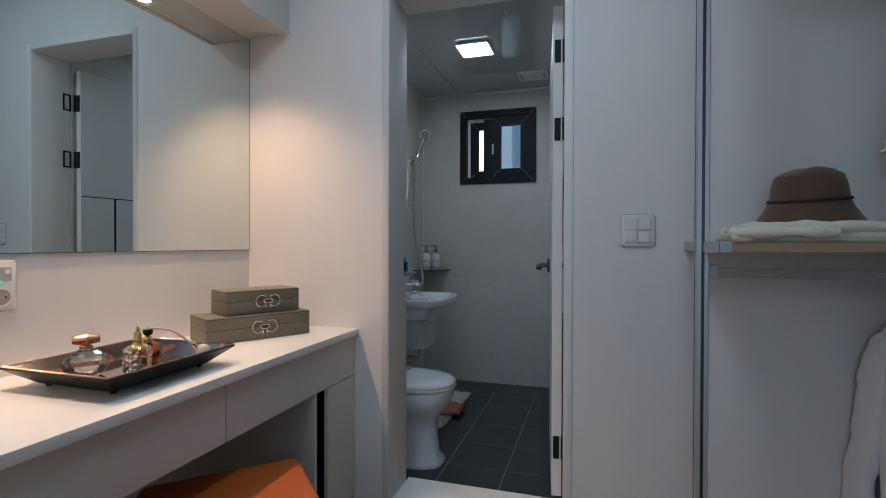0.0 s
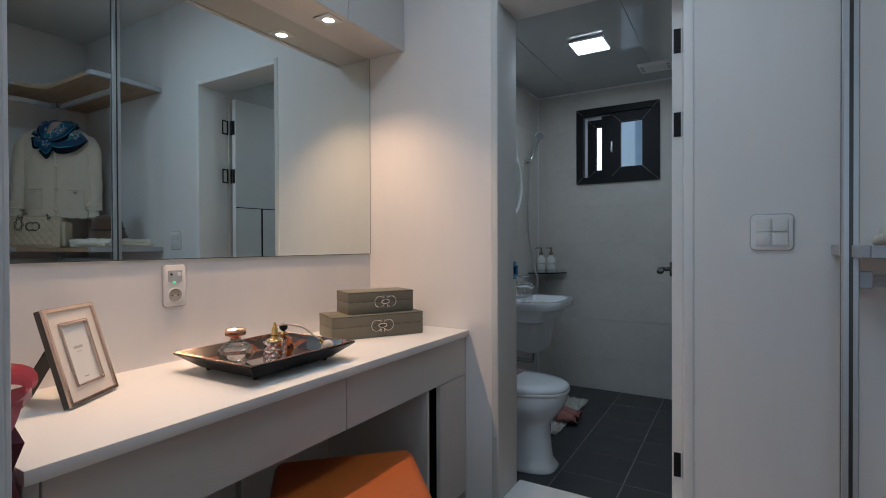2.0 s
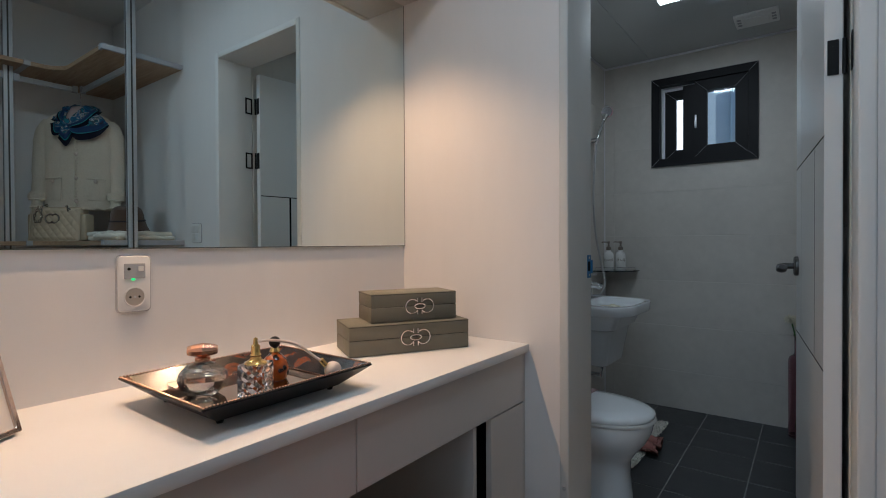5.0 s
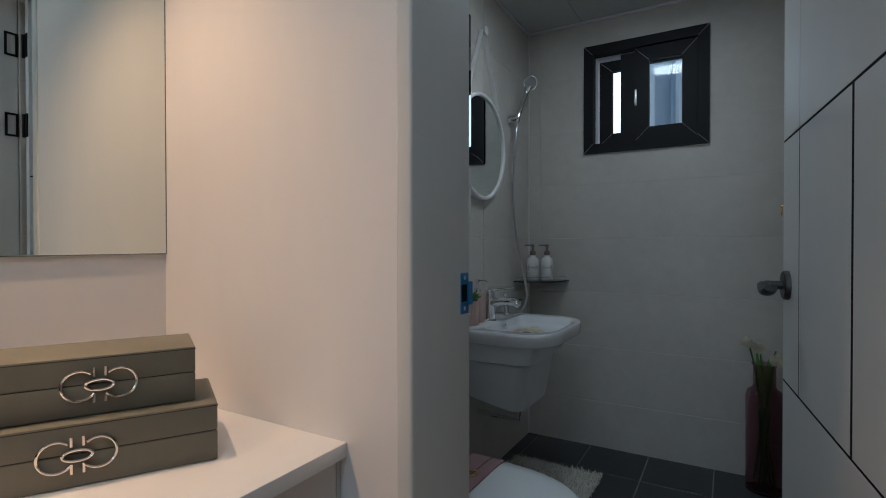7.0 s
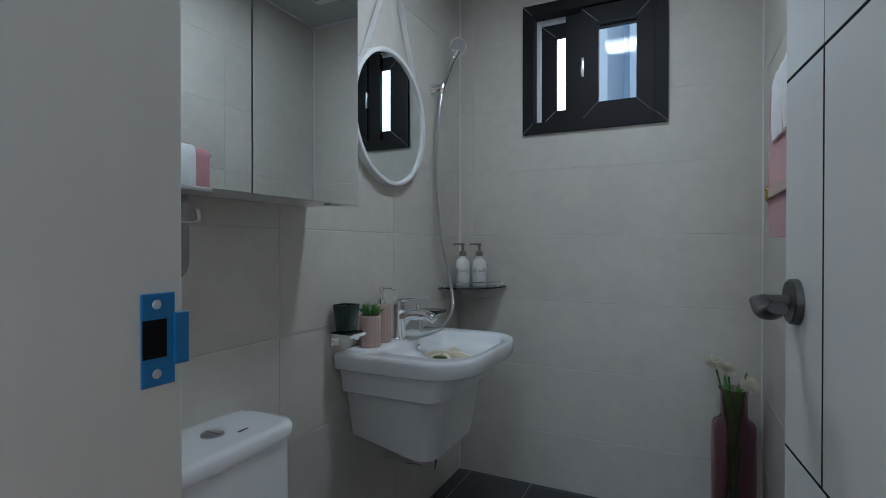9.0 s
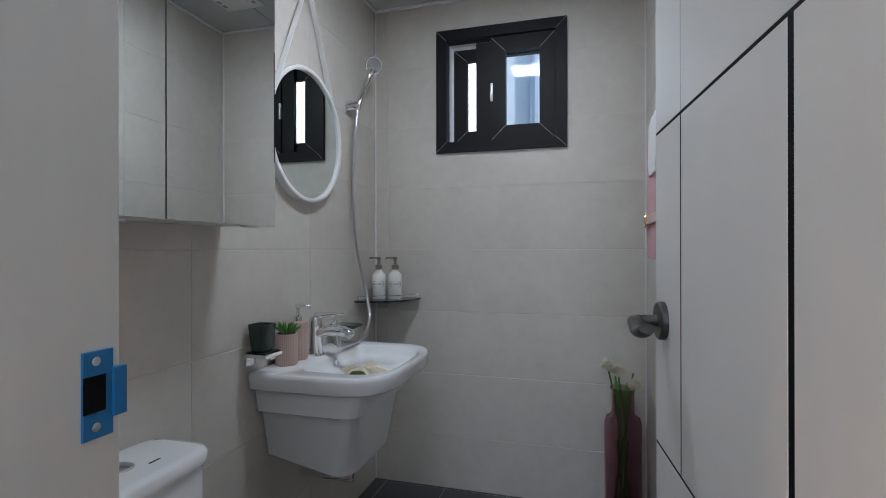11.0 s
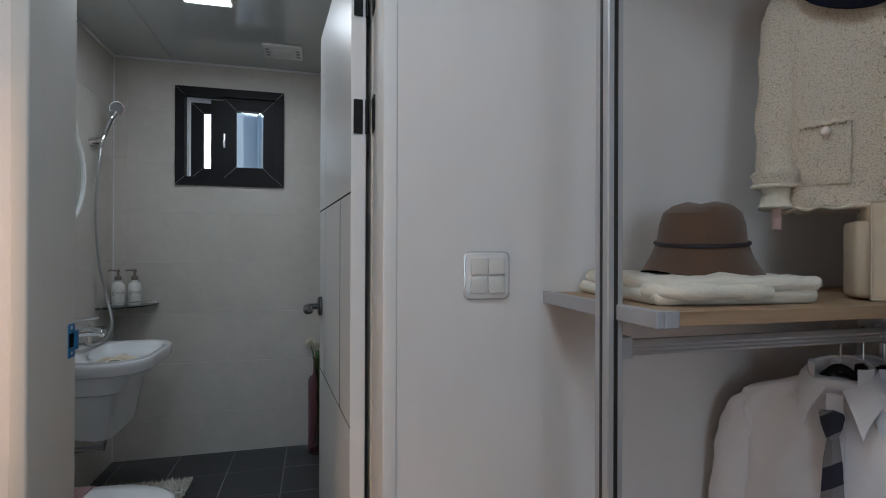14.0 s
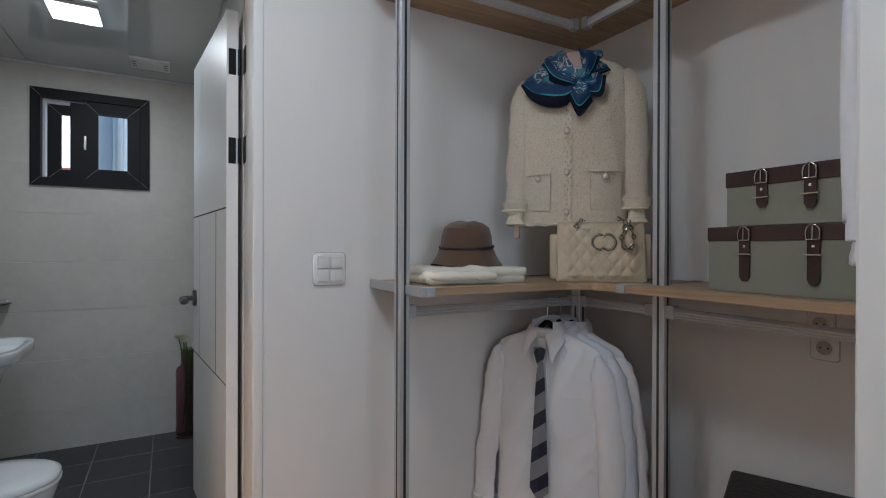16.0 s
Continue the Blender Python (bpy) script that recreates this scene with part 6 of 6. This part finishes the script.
bz = [(-0.004 + 0.005 * math.sin(k * 1.9), -0.098 + 0.018 * (k / 60) ** 2, 0.005 + 0.50 * k / 60) for k in range(61)]
part("front_braid", tube(bz, 0.0055, 8, flat=0.8), M_BRAID, jk, smooth=True)
M_EYELET = mat("eyelet_shadow_thread", (0.36, 0.31, 0.24), 0.9)


def eyelets(pts):
    bm = bmesh.new()
    for p in pts:
        bmesh.ops.create_cube(bm, size=1.0, matrix=Matrix.Translation(p) @ Matrix.Diagonal((0.003, 0.003, 0.0045, 1)))
    return bm


part("braid_stitching", eyelets([(x - 0.013, y - 0.001, z) for x, y, z in bz[::2]]), M_EYELET, jk, "dark braid stitching")
hemp = [(x * 1.02, y * 1.03, 0.002 + 0.004 * math.sin(i * 1.7)) for i, (x, y, z) in enumerate(superring(0, 0, 0, 0.206, 0.086, 64, 2.3))]
part("hem_braid", tube(hemp + hemp[:1], 0.0045, 6, caps=False), M_BRAID, jk, smooth=True)
for sd, z0, z1, x0, x1 in ((-1, 0.05, 0.185, 0.078, 0.172), (1, 0.05, 0.185, 0.070, 0.180)):
    bm = box(sd * x0 if sd > 0 else -x1, sd * x1 if sd > 0 else -x0, -0.094, -0.080, z0, z1, 0.004)
    for v in bm.verts:
        v.co.y += 2.2 * max(0, abs(v.co.x) - 0.05) ** 2 - 0.004
    pk = part("pocket", bm, M_TWEED, jk, smooth=True)
    part("pocket_braid", tube([(sd * (x0 + (x1 - x0) * k / 12), -0.100 + 2.2 * max(0, x0 + (x1 - x0) * k / 12 - 0.05) ** 2, z1 + 0.003 * math.sin(k * 2)) for k in range(13)], 0.0045, 6), M_BRAID, pk, smooth=True)
    part("braid_stitching", eyelets([(sd * (x0 + (x1 - x0) * k / 9), -0.1015 + 2.2 * max(0, x0 + (x1 - x0) * k / 9 - 0.05) ** 2, z1 - 0.007) for k in range(10)]), M_EYELET, pk, "dark braid stitching")
    part("pocket_button", turned(lathe([(0, 0.014), (0.006, 0.0125), (0.010, 0.008), (0.0112, 0.003), (0.010, 0)], 16), pose(sd * (x0 + x1) / 2, -0.103 + 2.2 * ((x0 + x1) / 2 - 0.05) ** 2, z1 - 0.02, 90)), M_PEARL, pk, smooth=True)
for z in (0.045, 0.185, 0.33):
    part("button", turned(lathe([(0, 0.014), (0.006, 0.0125), (0.010, 0.008), (0.0112, 0.003), (0.010, 0)], 16), pose(-0.016, -0.101 + 0.012 * z, z, 90)), M_PEARL, jk, smooth=True)
part("neck_lining", loft([[(0.030, -0.086, 0.520), (0.052, -0.086, 0.520), (0.052, -0.070, 0.520), (0.030, -0.070, 0.520)], [(-0.002, -0.072, 0.575), (0.062, -0.070, 0.575), (0.062, -0.050, 0.575), (-0.002, -0.050, 0.575)],
                           [(-0.025, -0.052, 0.612), (0.060, -0.052, 0.612), (0.058, -0.038, 0.612), (-0.022, -0.038, 0.612)], [(-0.030, 0.0, 0.640), (0.058, 0.0, 0.640), (0.056, 0.010, 0.640), (-0.028, 0.010, 0.640)]]), M_PINKLIN, jk, "blush neck lining", 60)
hanger(jk, 0.60, 0.15, M_RUBBER, 0.770)
M_SCARF = blotch_mat("printed_silk", [(0.34, (0.006, 0.008, 0.025)), (0.42, (0.0, 0.035, 0.13)), (0.47, (0.0, 0.13, 0.22)), (0.515, (0.0, 0.05, 0.16)), (0.535, (0.50, 0.50, 0.48)), (0.575, (0.006, 0.008, 0.025)), (0.64, (0.0, 0.16, 0.22))], 17, 0.5)
M_SILKBLUE = mat("blue_silk", (0.003, 0.032, 0.105), 0.55, var=0.25, scale=30)
M_NAVY = mat("navy_hem", (0.004, 0.005, 0.015), 0.7, spec=0.2)
M_TEALLINE = mat("teal_line", (0.02, 0.30, 0.32), 0.5)
sc = thing("silk_scarf", "navy, blue and teal printed silk scarf knotted round the jacket collar", "scarf", pose(0.957, 1.508, 1.250, 0, 0, -50))


def drape(cols, seed, f0, f1, fold=0.006, lift=0.0):
    """A folded strip of cloth between an upper and a lower line, from the share f0 to f1 of its width."""
    tops = smooth_path([c[0] for c in cols], 6)
    bots = smooth_path([c[1] for c in cols], 6)
    rows_ = []
    for top, bot in zip(tops, bots):
        t_, b_ = Vector(top), Vector(bot)
        rr = []
        for k in range(13):
            f = f0 + (f1 - f0) * k / 12
            p_ = t_.lerp(b_, f)
            p_ += Vector((0, -fold * math.sin(f * 10 + seed + 14 * t_.x) - 0.008 * math.sin(math.pi * f) - lift, 0))
            rr.append(p_)
        rows_.append(rr)
    bm = loft(rows_, caps=False, closed=False)
    bmesh.ops.solidify(bm, geom=bm.faces[:], thickness=0.002)
    return bm


def silk(name, cols, seed, cuts):
    """One swathe of the scarf: print, blue band, teal line and navy hem as pieces of cloth."""
    body_ = part(name, drape(cols, seed, 0.0, cuts[0]), M_SCARF, sc, smooth=180)
    part("blue_band", drape(cols, seed, cuts[0], cuts[1]), M_SILKBLUE, body_, "blue silk band", 180)
    part("teal_line", drape(cols, seed, cuts[1] - 0.03, cuts[1], lift=0.0022), M_TEALLINE, body_, "teal line", 180)
    part("hem", drape(cols, seed, cuts[1], 1.0), M_NAVY, body_, "navy scarf hem", 180)


silk("neck_fold", [((-0.030, 0.025, 0.662), (-0.100, 0.020, 0.628)), ((-0.026, -0.040, 0.645), (-0.105, -0.052, 0.590)), ((0.004, -0.080, 0.588), (-0.060, -0.096, 0.520)), ((0.046, -0.098, 0.535), (0.016, -0.108, 0.488))], 0.9, (0.55, 0.80))
silk("neck_fold", [((0.026, 0.025, 0.662), (0.100, 0.020, 0.632)), ((0.030, -0.042, 0.648), (0.104, -0.048, 0.602)), ((0.042, -0.082, 0.592), (0.098, -0.090, 0.562)), ((0.052, -0.098, 0.545), (0.066, -0.104, 0.512))], 2.2, (0.30, 0.85))
part("back_fold", tube(smooth_path([(-0.085, 0.0, 0.625), (-0.055, 0.045, 0.648), (0.012, 0.058, 0.655), (0.075, 0.045, 0.648), (0.098, 0.0, 0.628)], 7), [0.016 + 0.003 * math.sin(k * 0.8) for k in range(29)], 12), M_SCARF, sc, smooth=180)
silk("drape", [((-0.140, -0.045, 0.565), (-0.172, -0.062, 0.525)), ((-0.11, -0.055, 0.592), (-0.130, -0.088, 0.462)), ((-0.06, -0.065, 0.597), (-0.070, -0.104, 0.428)), ((-0.01, -0.075, 0.577), (-0.012, -0.106, 0.425)), ((0.03, -0.085, 0.552), (0.018, -0.104, 0.455)), ((0.04, -0.088, 0.542), (0.038, -0.10, 0.51))], 0.4, (0.50, 0.76))
silk("drape", [((0.045, -0.085, 0.545), (0.05, -0.098, 0.505)), ((0.07, -0.065, 0.588), (0.085, -0.090, 0.520)), ((0.11, -0.050, 0.585), (0.14, -0.062, 0.548))], 1.4, (0.7, 0.85))
bm = lathe([(0, -0.028), (0.018, -0.022), (0.024, 0.0), (0.018, 0.022), (0, 0.028)], 16, 1.0, 0.7, at=(0.045, -0.100, 0.525))
for v in bm.verts:
    v.co += Vector((wrinkle(v.co, 0.012, 40, 2), wrinkle(v.co, 0.012, 40, 5), 0))
part("knot", bm, M_SCARF, sc, smooth=True)
silk("tail", [((0.030, -0.106, 0.515), (0.006, -0.108, 0.445)), ((0.042, -0.116, 0.515), (0.040, -0.114, 0.383)), ((0.056, -0.108, 0.515), (0.085, -0.108, 0.430))], 2.0, (0.45, 0.74))
silk("tail", [((0.055, -0.108, 0.520), (0.075, -0.106, 0.450)), ((0.072, -0.102, 0.525), (0.115, -0.100, 0.450)), ((0.080, -0.095, 0.535), (0.128, -0.090, 0.520))], 3.0, (0.45, 0.76))
M_BAG = mat("cream_quilted_leather", (0.58, 0.48, 0.35), 0.45, var=0.04, scale=15, bump=0.25, bscale=500)
ZS = 1.066
bag = thing("handbag", "cream quilted leather handbag with chain handles", "handbag", pose(0.990, 1.405, ZS + 0.0005, 0, 0, -40) @ Matrix.Diagonal((0.94, 0.95, 1.0, 1)))


def quilt(w0, w1, h, y0, y1, nx, nz, amp):
    """A front of soft diamonds."""
    rows_ = []
    for k in range(nz + 1):
        z = h * k / nz
        w = w0 + (w1 - w0) * k / nz
        rr = []
        for i in range(nx + 1):
            x = -w + 2 * w * i / nx
            a = abs(math.sin((x + z * 0.85) * math.pi / 0.046)) * abs(math.sin((x - z * 0.85) * math.pi / 0.046))
            edge = min(1, 8 * min(i / nx, 1 - i / nx, k / nz + 0.02, 1 - k / nz + 0.02))
            rr.append((x, y0 + (y1 - y0) * k / nz - amp * math.sqrt(a) * edge - 0.010 * edge, z))
        rows_.append(rr)
    return loft(rows_, caps=False, closed=False)


part("front", quilt(0.155, 0.150, 0.205, -0.070, -0.045, 96, 64, 0.006), M_BAG, bag, smooth=180)
bm = loft([superring(0, 0, z, a, b, 40, 6) for z, a, b in ((0.0, 0.145, 0.060), (0.006, 0.153, 0.066), (0.10, 0.153, 0.058), (0.195, 0.149, 0.044), (0.203, 0.147, 0.042))])
part("body", bm, M_BAG, bag, smooth=60)
for sd in (-1, 1):
    bm = box(sd * 0.160 - 0.018, sd * 0.160 + 0.018, -0.050, 0.045, 0.004, 0.165, 0.012, 3)
    part("side_pocket", bm, M_BAG, bag, smooth=True)
part("piping", tube([(x, y - 0.004, z) for x, y, z in [(-0.155, -0.068, 0.004), (0.155, -0.068, 0.004), (0.150, -0.046, 0.203), (-0.150, -0.046, 0.203), (-0.155, -0.068, 0.004)]], 0.003, 8), M_BAG, bag, smooth=True)
em = part("emblem", ring((-0.004, -0.066, 0.135), (1, 0, 0), (0, 0.08, 1), 0.025, 0.026, 0.005, 36, a0=42, a1=318), M_ANTIQ, bag, "antique silver interlaced ring emblem", True)
part("emblem_ring", ring((0.026, -0.068, 0.135), (1, 0, 0), (0, 0.08, 1), 0.025, 0.026, 0.005, 36, a0=-138, a1=138), M_ANTIQ, em, smooth=True)


def chain(pts, r, wire):
    bm = bmesh.new()
    line = smooth_path(pts, 10)
    L, last, k = 0, line[0], 0
    for p_ in line[1:]:
        if (p_ - last).length >= r * 1.5:
            d = (p_ - last).normalized()
            u = d.cross(Vector((0.3, 1, 0.2))).normalized()
            if k % 2:
                u = d.cross(u).normalized()
            ring((p_ + last) / 2, d, u, r, r * 0.62, wire, 14, 6, bm=bm)
            last, k = p_, k + 1
    return bm


for x in (-0.085, 0.088):
    part("grommet", ring((x, -0.058, 0.185), (1, 0, 0), (0, 0.1, 1), 0.010, 0.010, 0.003, 20), M_ANTIQ, bag, smooth=True)
tagged(part("chain_handle", chain([(-0.085, -0.062, 0.185), (-0.078, -0.060, 0.205), (-0.05, -0.035, 0.212), (0.02, -0.02, 0.210), (0.07, -0.035, 0.216), (0.085, -0.055, 0.205), (0.088, -0.062, 0.187)], 0.010, 0.0024), M_ANTIQ, bag, "silver chain handle", True), kind="stuff")
tagged(part("chain_loop", chain([(0.088, -0.064, 0.190), (0.070, -0.074, 0.150), (0.078, -0.080, 0.118), (0.100, -0.080, 0.112), (0.114, -0.078, 0.140), (0.104, -0.066, 0.185), (0.10, -0.060, 0.212)], 0.010, 0.0026), M_ANTIQ, bag, "silver chain handle", True), kind="stuff")

# hat on a folded throw
M_FELT = mat("brown_felt", (0.105, 0.058, 0.036), 0.95, var=0.08, scale=30, bump=0.35, bscale=800, sheen=0.25)
M_THROW = mat("cream_knit", (0.74, 0.69, 0.59), 0.95, var=0.06, scale=30, bump=0.9, bscale=260, sheen=0.3)
th = thing("folded_throw", "folded cream fleece throw on the closet shelf", "throw", pose(0.565, 1.600, ZS + 0.0005, 0, 0, -4))


def fold_layer(x0, x1, y0, y1, z0, z1, seed):
    bm = box(x0, x1, y0, y1, z0, z1, min(0.013, (z1 - z0) * 0.48), 4)
    bmesh.ops.subdivide_edges(bm, edges=[e for e in bm.edges if e.calc_length() > 0.08], cuts=10, use_grid_fill=True)
    for v in bm.verts:
        v.co.z += wrinkle(v.co, 0.007, 14, seed) * (v.co.z - z0) / (z1 - z0)
        v.co.y += wrinkle(v.co, 0.008, 12, seed + 4)
    return bm


part("lower_fold", fold_layer(-0.205, 0.145, -0.15, 0.17, 0.0, 0.026, 1), M_THROW, th, smooth=180)
part("upper_fold", fold_layer(-0.19, 0.150, -0.155, 0.165, 0.022, 0.050, 6), M_THROW, th, smooth=180)
part("rolled_edge", tube(smooth_path([(-0.20, -0.10, 0.025), (-0.17, -0.150, 0.026), (-0.05, -0.158, 0.026), (0.02, -0.157, 0.024)], 6), [0.015 + 0.003 * math.sin(k) for k in range(19)], 10), M_THROW, th, smooth=True)
hat = thing("cloche_hat", "brown felt cloche hat with a thin dark band", "hat", pose(0.570, 1.610, ZS + 0.050, 3, -3, 20) @ Matrix.Diagonal((0.96, 0.96, 1.08, 1)))
HPR = [(0.0, 0.148), (0.035, 0.147), (0.065, 0.140), (0.085, 0.125), (0.094, 0.100), (0.098, 0.070), (0.102, 0.058), (0.112, 0.035), (0.128, 0.010), (0.136, 0.0), (0.134, -0.001), (0.109, 0.033), (0.098, 0.058), (0.092, 0.095), (0.080, 0.120), (0.0, 0.142)]
bm = lathe(HPR, 48, 1.0, 0.92)
for v in bm.verts:
    a = math.atan2(v.co.y, v.co.x)
    f_ = max(0, (0.06 - v.co.z) / 0.06)
    v.co.z += f_ * 0.012 * (math.cos(2 * a + 0.6) - 0.3 * math.cos(3 * a))
    if v.co.z > 0.13:
        v.co.z -= 0.006 * math.cos(a) ** 2
part("felt", bm, M_FELT, hat, smooth=True)
part("band", ring((0, 0, 0.064), (1, 0, 0.02), (0, 1, 0), 0.1015, 0.0935, 0.0042, 48), mat("dark_band", (0.02, 0.015, 0.02), 0.6), hat, "thin dark hat band", True)

# strapped storage boxes
M_SAGE = mat("sage_canvas", (0.235, 0.240, 0.195), 0.8, var=0.04, scale=20, bump=0.4, bscale=900)
M_BRWN = mat("dark_brown_leather", (0.040, 0.018, 0.016), 0.45, var=0.08, scale=30, bump=0.15, bscale=400)


def trunk(m, W, D, H, lid, straps):
    """Local x runs along the front, -y is the front."""
    b = thing("storage_box", "sage canvas storage box with brown leather straps", "storage box", m, group="stacked storage boxes")
    part("body", box(0, W, 0.003, D, 0.0, H - 0.004, 0.002), M_SAGE, b)
    part("lid", box(-0.002, W + 0.002, 0.0, D + 0.003, H - lid, H, 0.002), M_BRWN, b, "dark brown leather lid")
    for x, L in straps:
        s_ = part("strap", loft([[(x - 0.013, -0.004, z), (x + 0.013, -0.004, z), (x + 0.013, -0.0005, z), (x - 0.013, -0.0005, z)] for z in (H - 0.002, H - L + 0.012)] + [[(x - 0.006, -0.004, H - L), (x + 0.006, -0.004, H - L), (x + 0.006, -0.0005, H - L), (x - 0.006, -0.0005, H - L)]]), M_BRWN, b, "brown leather strap")
        part("buckle", tube([(x + u, -0.007, H + w) for u, w in ((0.013, -0.036), (-0.013, -0.036), (-0.0145, -0.022), (-0.0125, -0.010), (-0.006, -0.003), (0.0, -0.001), (0.006, -0.003), (0.0125, -0.010), (0.0145, -0.022), (0.013, -0.036))], 0.0020, 8), M_ANTIQ, s_, "antique metal buckle", True)
        part("prong", tube([(x, -0.009, H - 0.036), (x, -0.008, H - 0.004)], 0.0016, 8), M_ANTIQ, s_)
        part("keeper", box(x - 0.019, x + 0.019, -0.008, -0.003, H - 0.074, H - 0.070, 0.001), M_ANTIQ, s_)
        part("rivet", turned(lathe([(0, 0.002), (0.0035, 0.001), (0.004, 0)], 12), pose(x, -0.0038, H - 0.052, 90)), M_SILVER, s_)
    return b


trunk(pose(0.965, 0.985, ZS + 0.0005, 0, 0, -90), 0.40, 0.28, 0.172, 0.038, ((0.100, 0.142), (0.256, 0.142)))
trunk(pose(0.965, 0.935, ZS + 0.1735, 0, 0, -90), 0.31, 0.25, 0.142, 0.040, ((0.092, 0.098), (0.199, 0.106)))

# white blouse hung on the upper rail, dark box on the floor
bl_ = shirt(pose(1.060, 0.602, 1.150, 0, 0, 0), M_SHIRT, "white blouse hanging from the upper closet rail", 23.0)
bl_.name = "white_blouse"
bl_["group"] = ""
M_BLKBOX = blotch_mat("black_woven", [(0.0, (0.018, 0.017, 0.017)), (0.5, (0.030, 0.027, 0.026)), (1.0, (0.008, 0.008, 0.008))], 60, 0.6, True, bump=0.6)
dk = thing("hamper", "black woven lidded hamper under the closet shelf", "hamper", pose(1.10, 0.83, 0.0, 0, 0, 25))
part("body", box(-0.13, 0.13, -0.15, 0.15, 0.0, 0.475, 0.012, 3), M_BLKBOX, dk)
part("lid", box(-0.138, 0.138, -0.158, 0.158, 0.475, 0.515, 0.012, 3), M_BLKBOX, dk)

# ---- tiles, last ----


def rect_minus(r, h):
    """The rectangle r less the hole h, as rectangles."""
    x0, x1, z0, z1 = r
    a0, a1, c0, c1 = max(x0, h[0]), min(x1, h[1]), max(z0, h[2]), min(z1, h[3])
    if a0 >= a1 or c0 >= c1:
        return [r]
    out = []
    if z0 < c0:
        out.append((x0, x1, z0, c0))
    if c1 < z1:
        out.append((x0, x1, c1, z1))
    if x0 < a0:
        out.append((x0, a0, c0, c1))
    if a1 < x1:
        out.append((a1, x1, c0, c1))
    return out


TILE_MESH = {}


def tile(parent, x0, x1, z0, z1, place, material, thick=0.012, hole=None):
    """A tile in a plane; place turns its (across, up) into the room."""
    rects = rect_minus((x0, x1, z0, z1), hole) if hole else [(x0, x1, z0, z1)]
    whole = rects == [(x0, x1, z0, z1)]
    key = (round(x1 - x0, 4), round(z1 - z0, 4), material.name)
    cx, cz = (x0 + x1) / 2, (z0 + z1) / 2
    if whole and key in TILE_MESH:
        me = TILE_MESH[key]
    else:
        bm = bmesh.new()
        for r in rects:
            box(r[0] - cx, r[1] - cx, 0.0, thick, r[2] - cz, r[3] - cz, 0.0016 if whole else 0.0, 1, bm=bm)
        me = mesh_of("tile", bm, material)
        if whole:
            TILE_MESH[key] = me
    ob = new("tile", me)
    ob.parent = parent
    ob.matrix_local = place(cx, cz)
    return ob


def spans(a, b, joints):
    j = [a] + [q for q in joints if a + 0.01 < q < b - 0.01] + [b]
    return list(zip(j, j[1:]))


JZ = [0.181 + 0.302 * k for k in range(8)]
g = 0.001
for z0, z1 in spans(BF, BC, JZ):
    for x0, x1 in spans(BX0, BX1, (-1.315,)):
        if x0 > WX0 + 0.01 and x1 < WX1 - 0.01 and z0 > WZ0 and z1 < WZ1:
            continue
        tile(bath_north, x0 + 0.0002, x1 - 0.0002, z0 + g, z1 - g, lambda u, w: pose(u, BY1, w), M_TILE, hole=(WX0 + 0.012, WX1 - 0.012, WZ0 + 0.012, WZ1 - 0.012))
    for y0, y1 in spans(YB, BY1, (2.134, 2.735, 3.336, 3.937)):
        tile(bath_west, y0 + g * 0.5, y1 - g * 0.5, z0 + g, z1 - g, lambda u, w: pose(BX0, u, w, 0, 0, 90), M_TILE)
        tile(bath_east, y0 + g * 0.5, y1 - g * 0.5, z0 + g, z1 - g, lambda u, w: pose(BX1, u, w, 0, 0, -90), M_TILE)
for y0, y1 in spans(YB, BY1, [3.643 + 0.302 * k for k in range(-6, 2)]):
    for x0, x1 in spans(BX0, BX1, (-1.322, -1.02, -0.718, -0.416, -0.114)):
        tile(bath_floor, x0 + 0.0022, x1 - 0.0022, y0 + 0.0022, y1 - 0.0022, lambda u, w: pose(u, w, BF - 0.012, 90), M_FTILE)
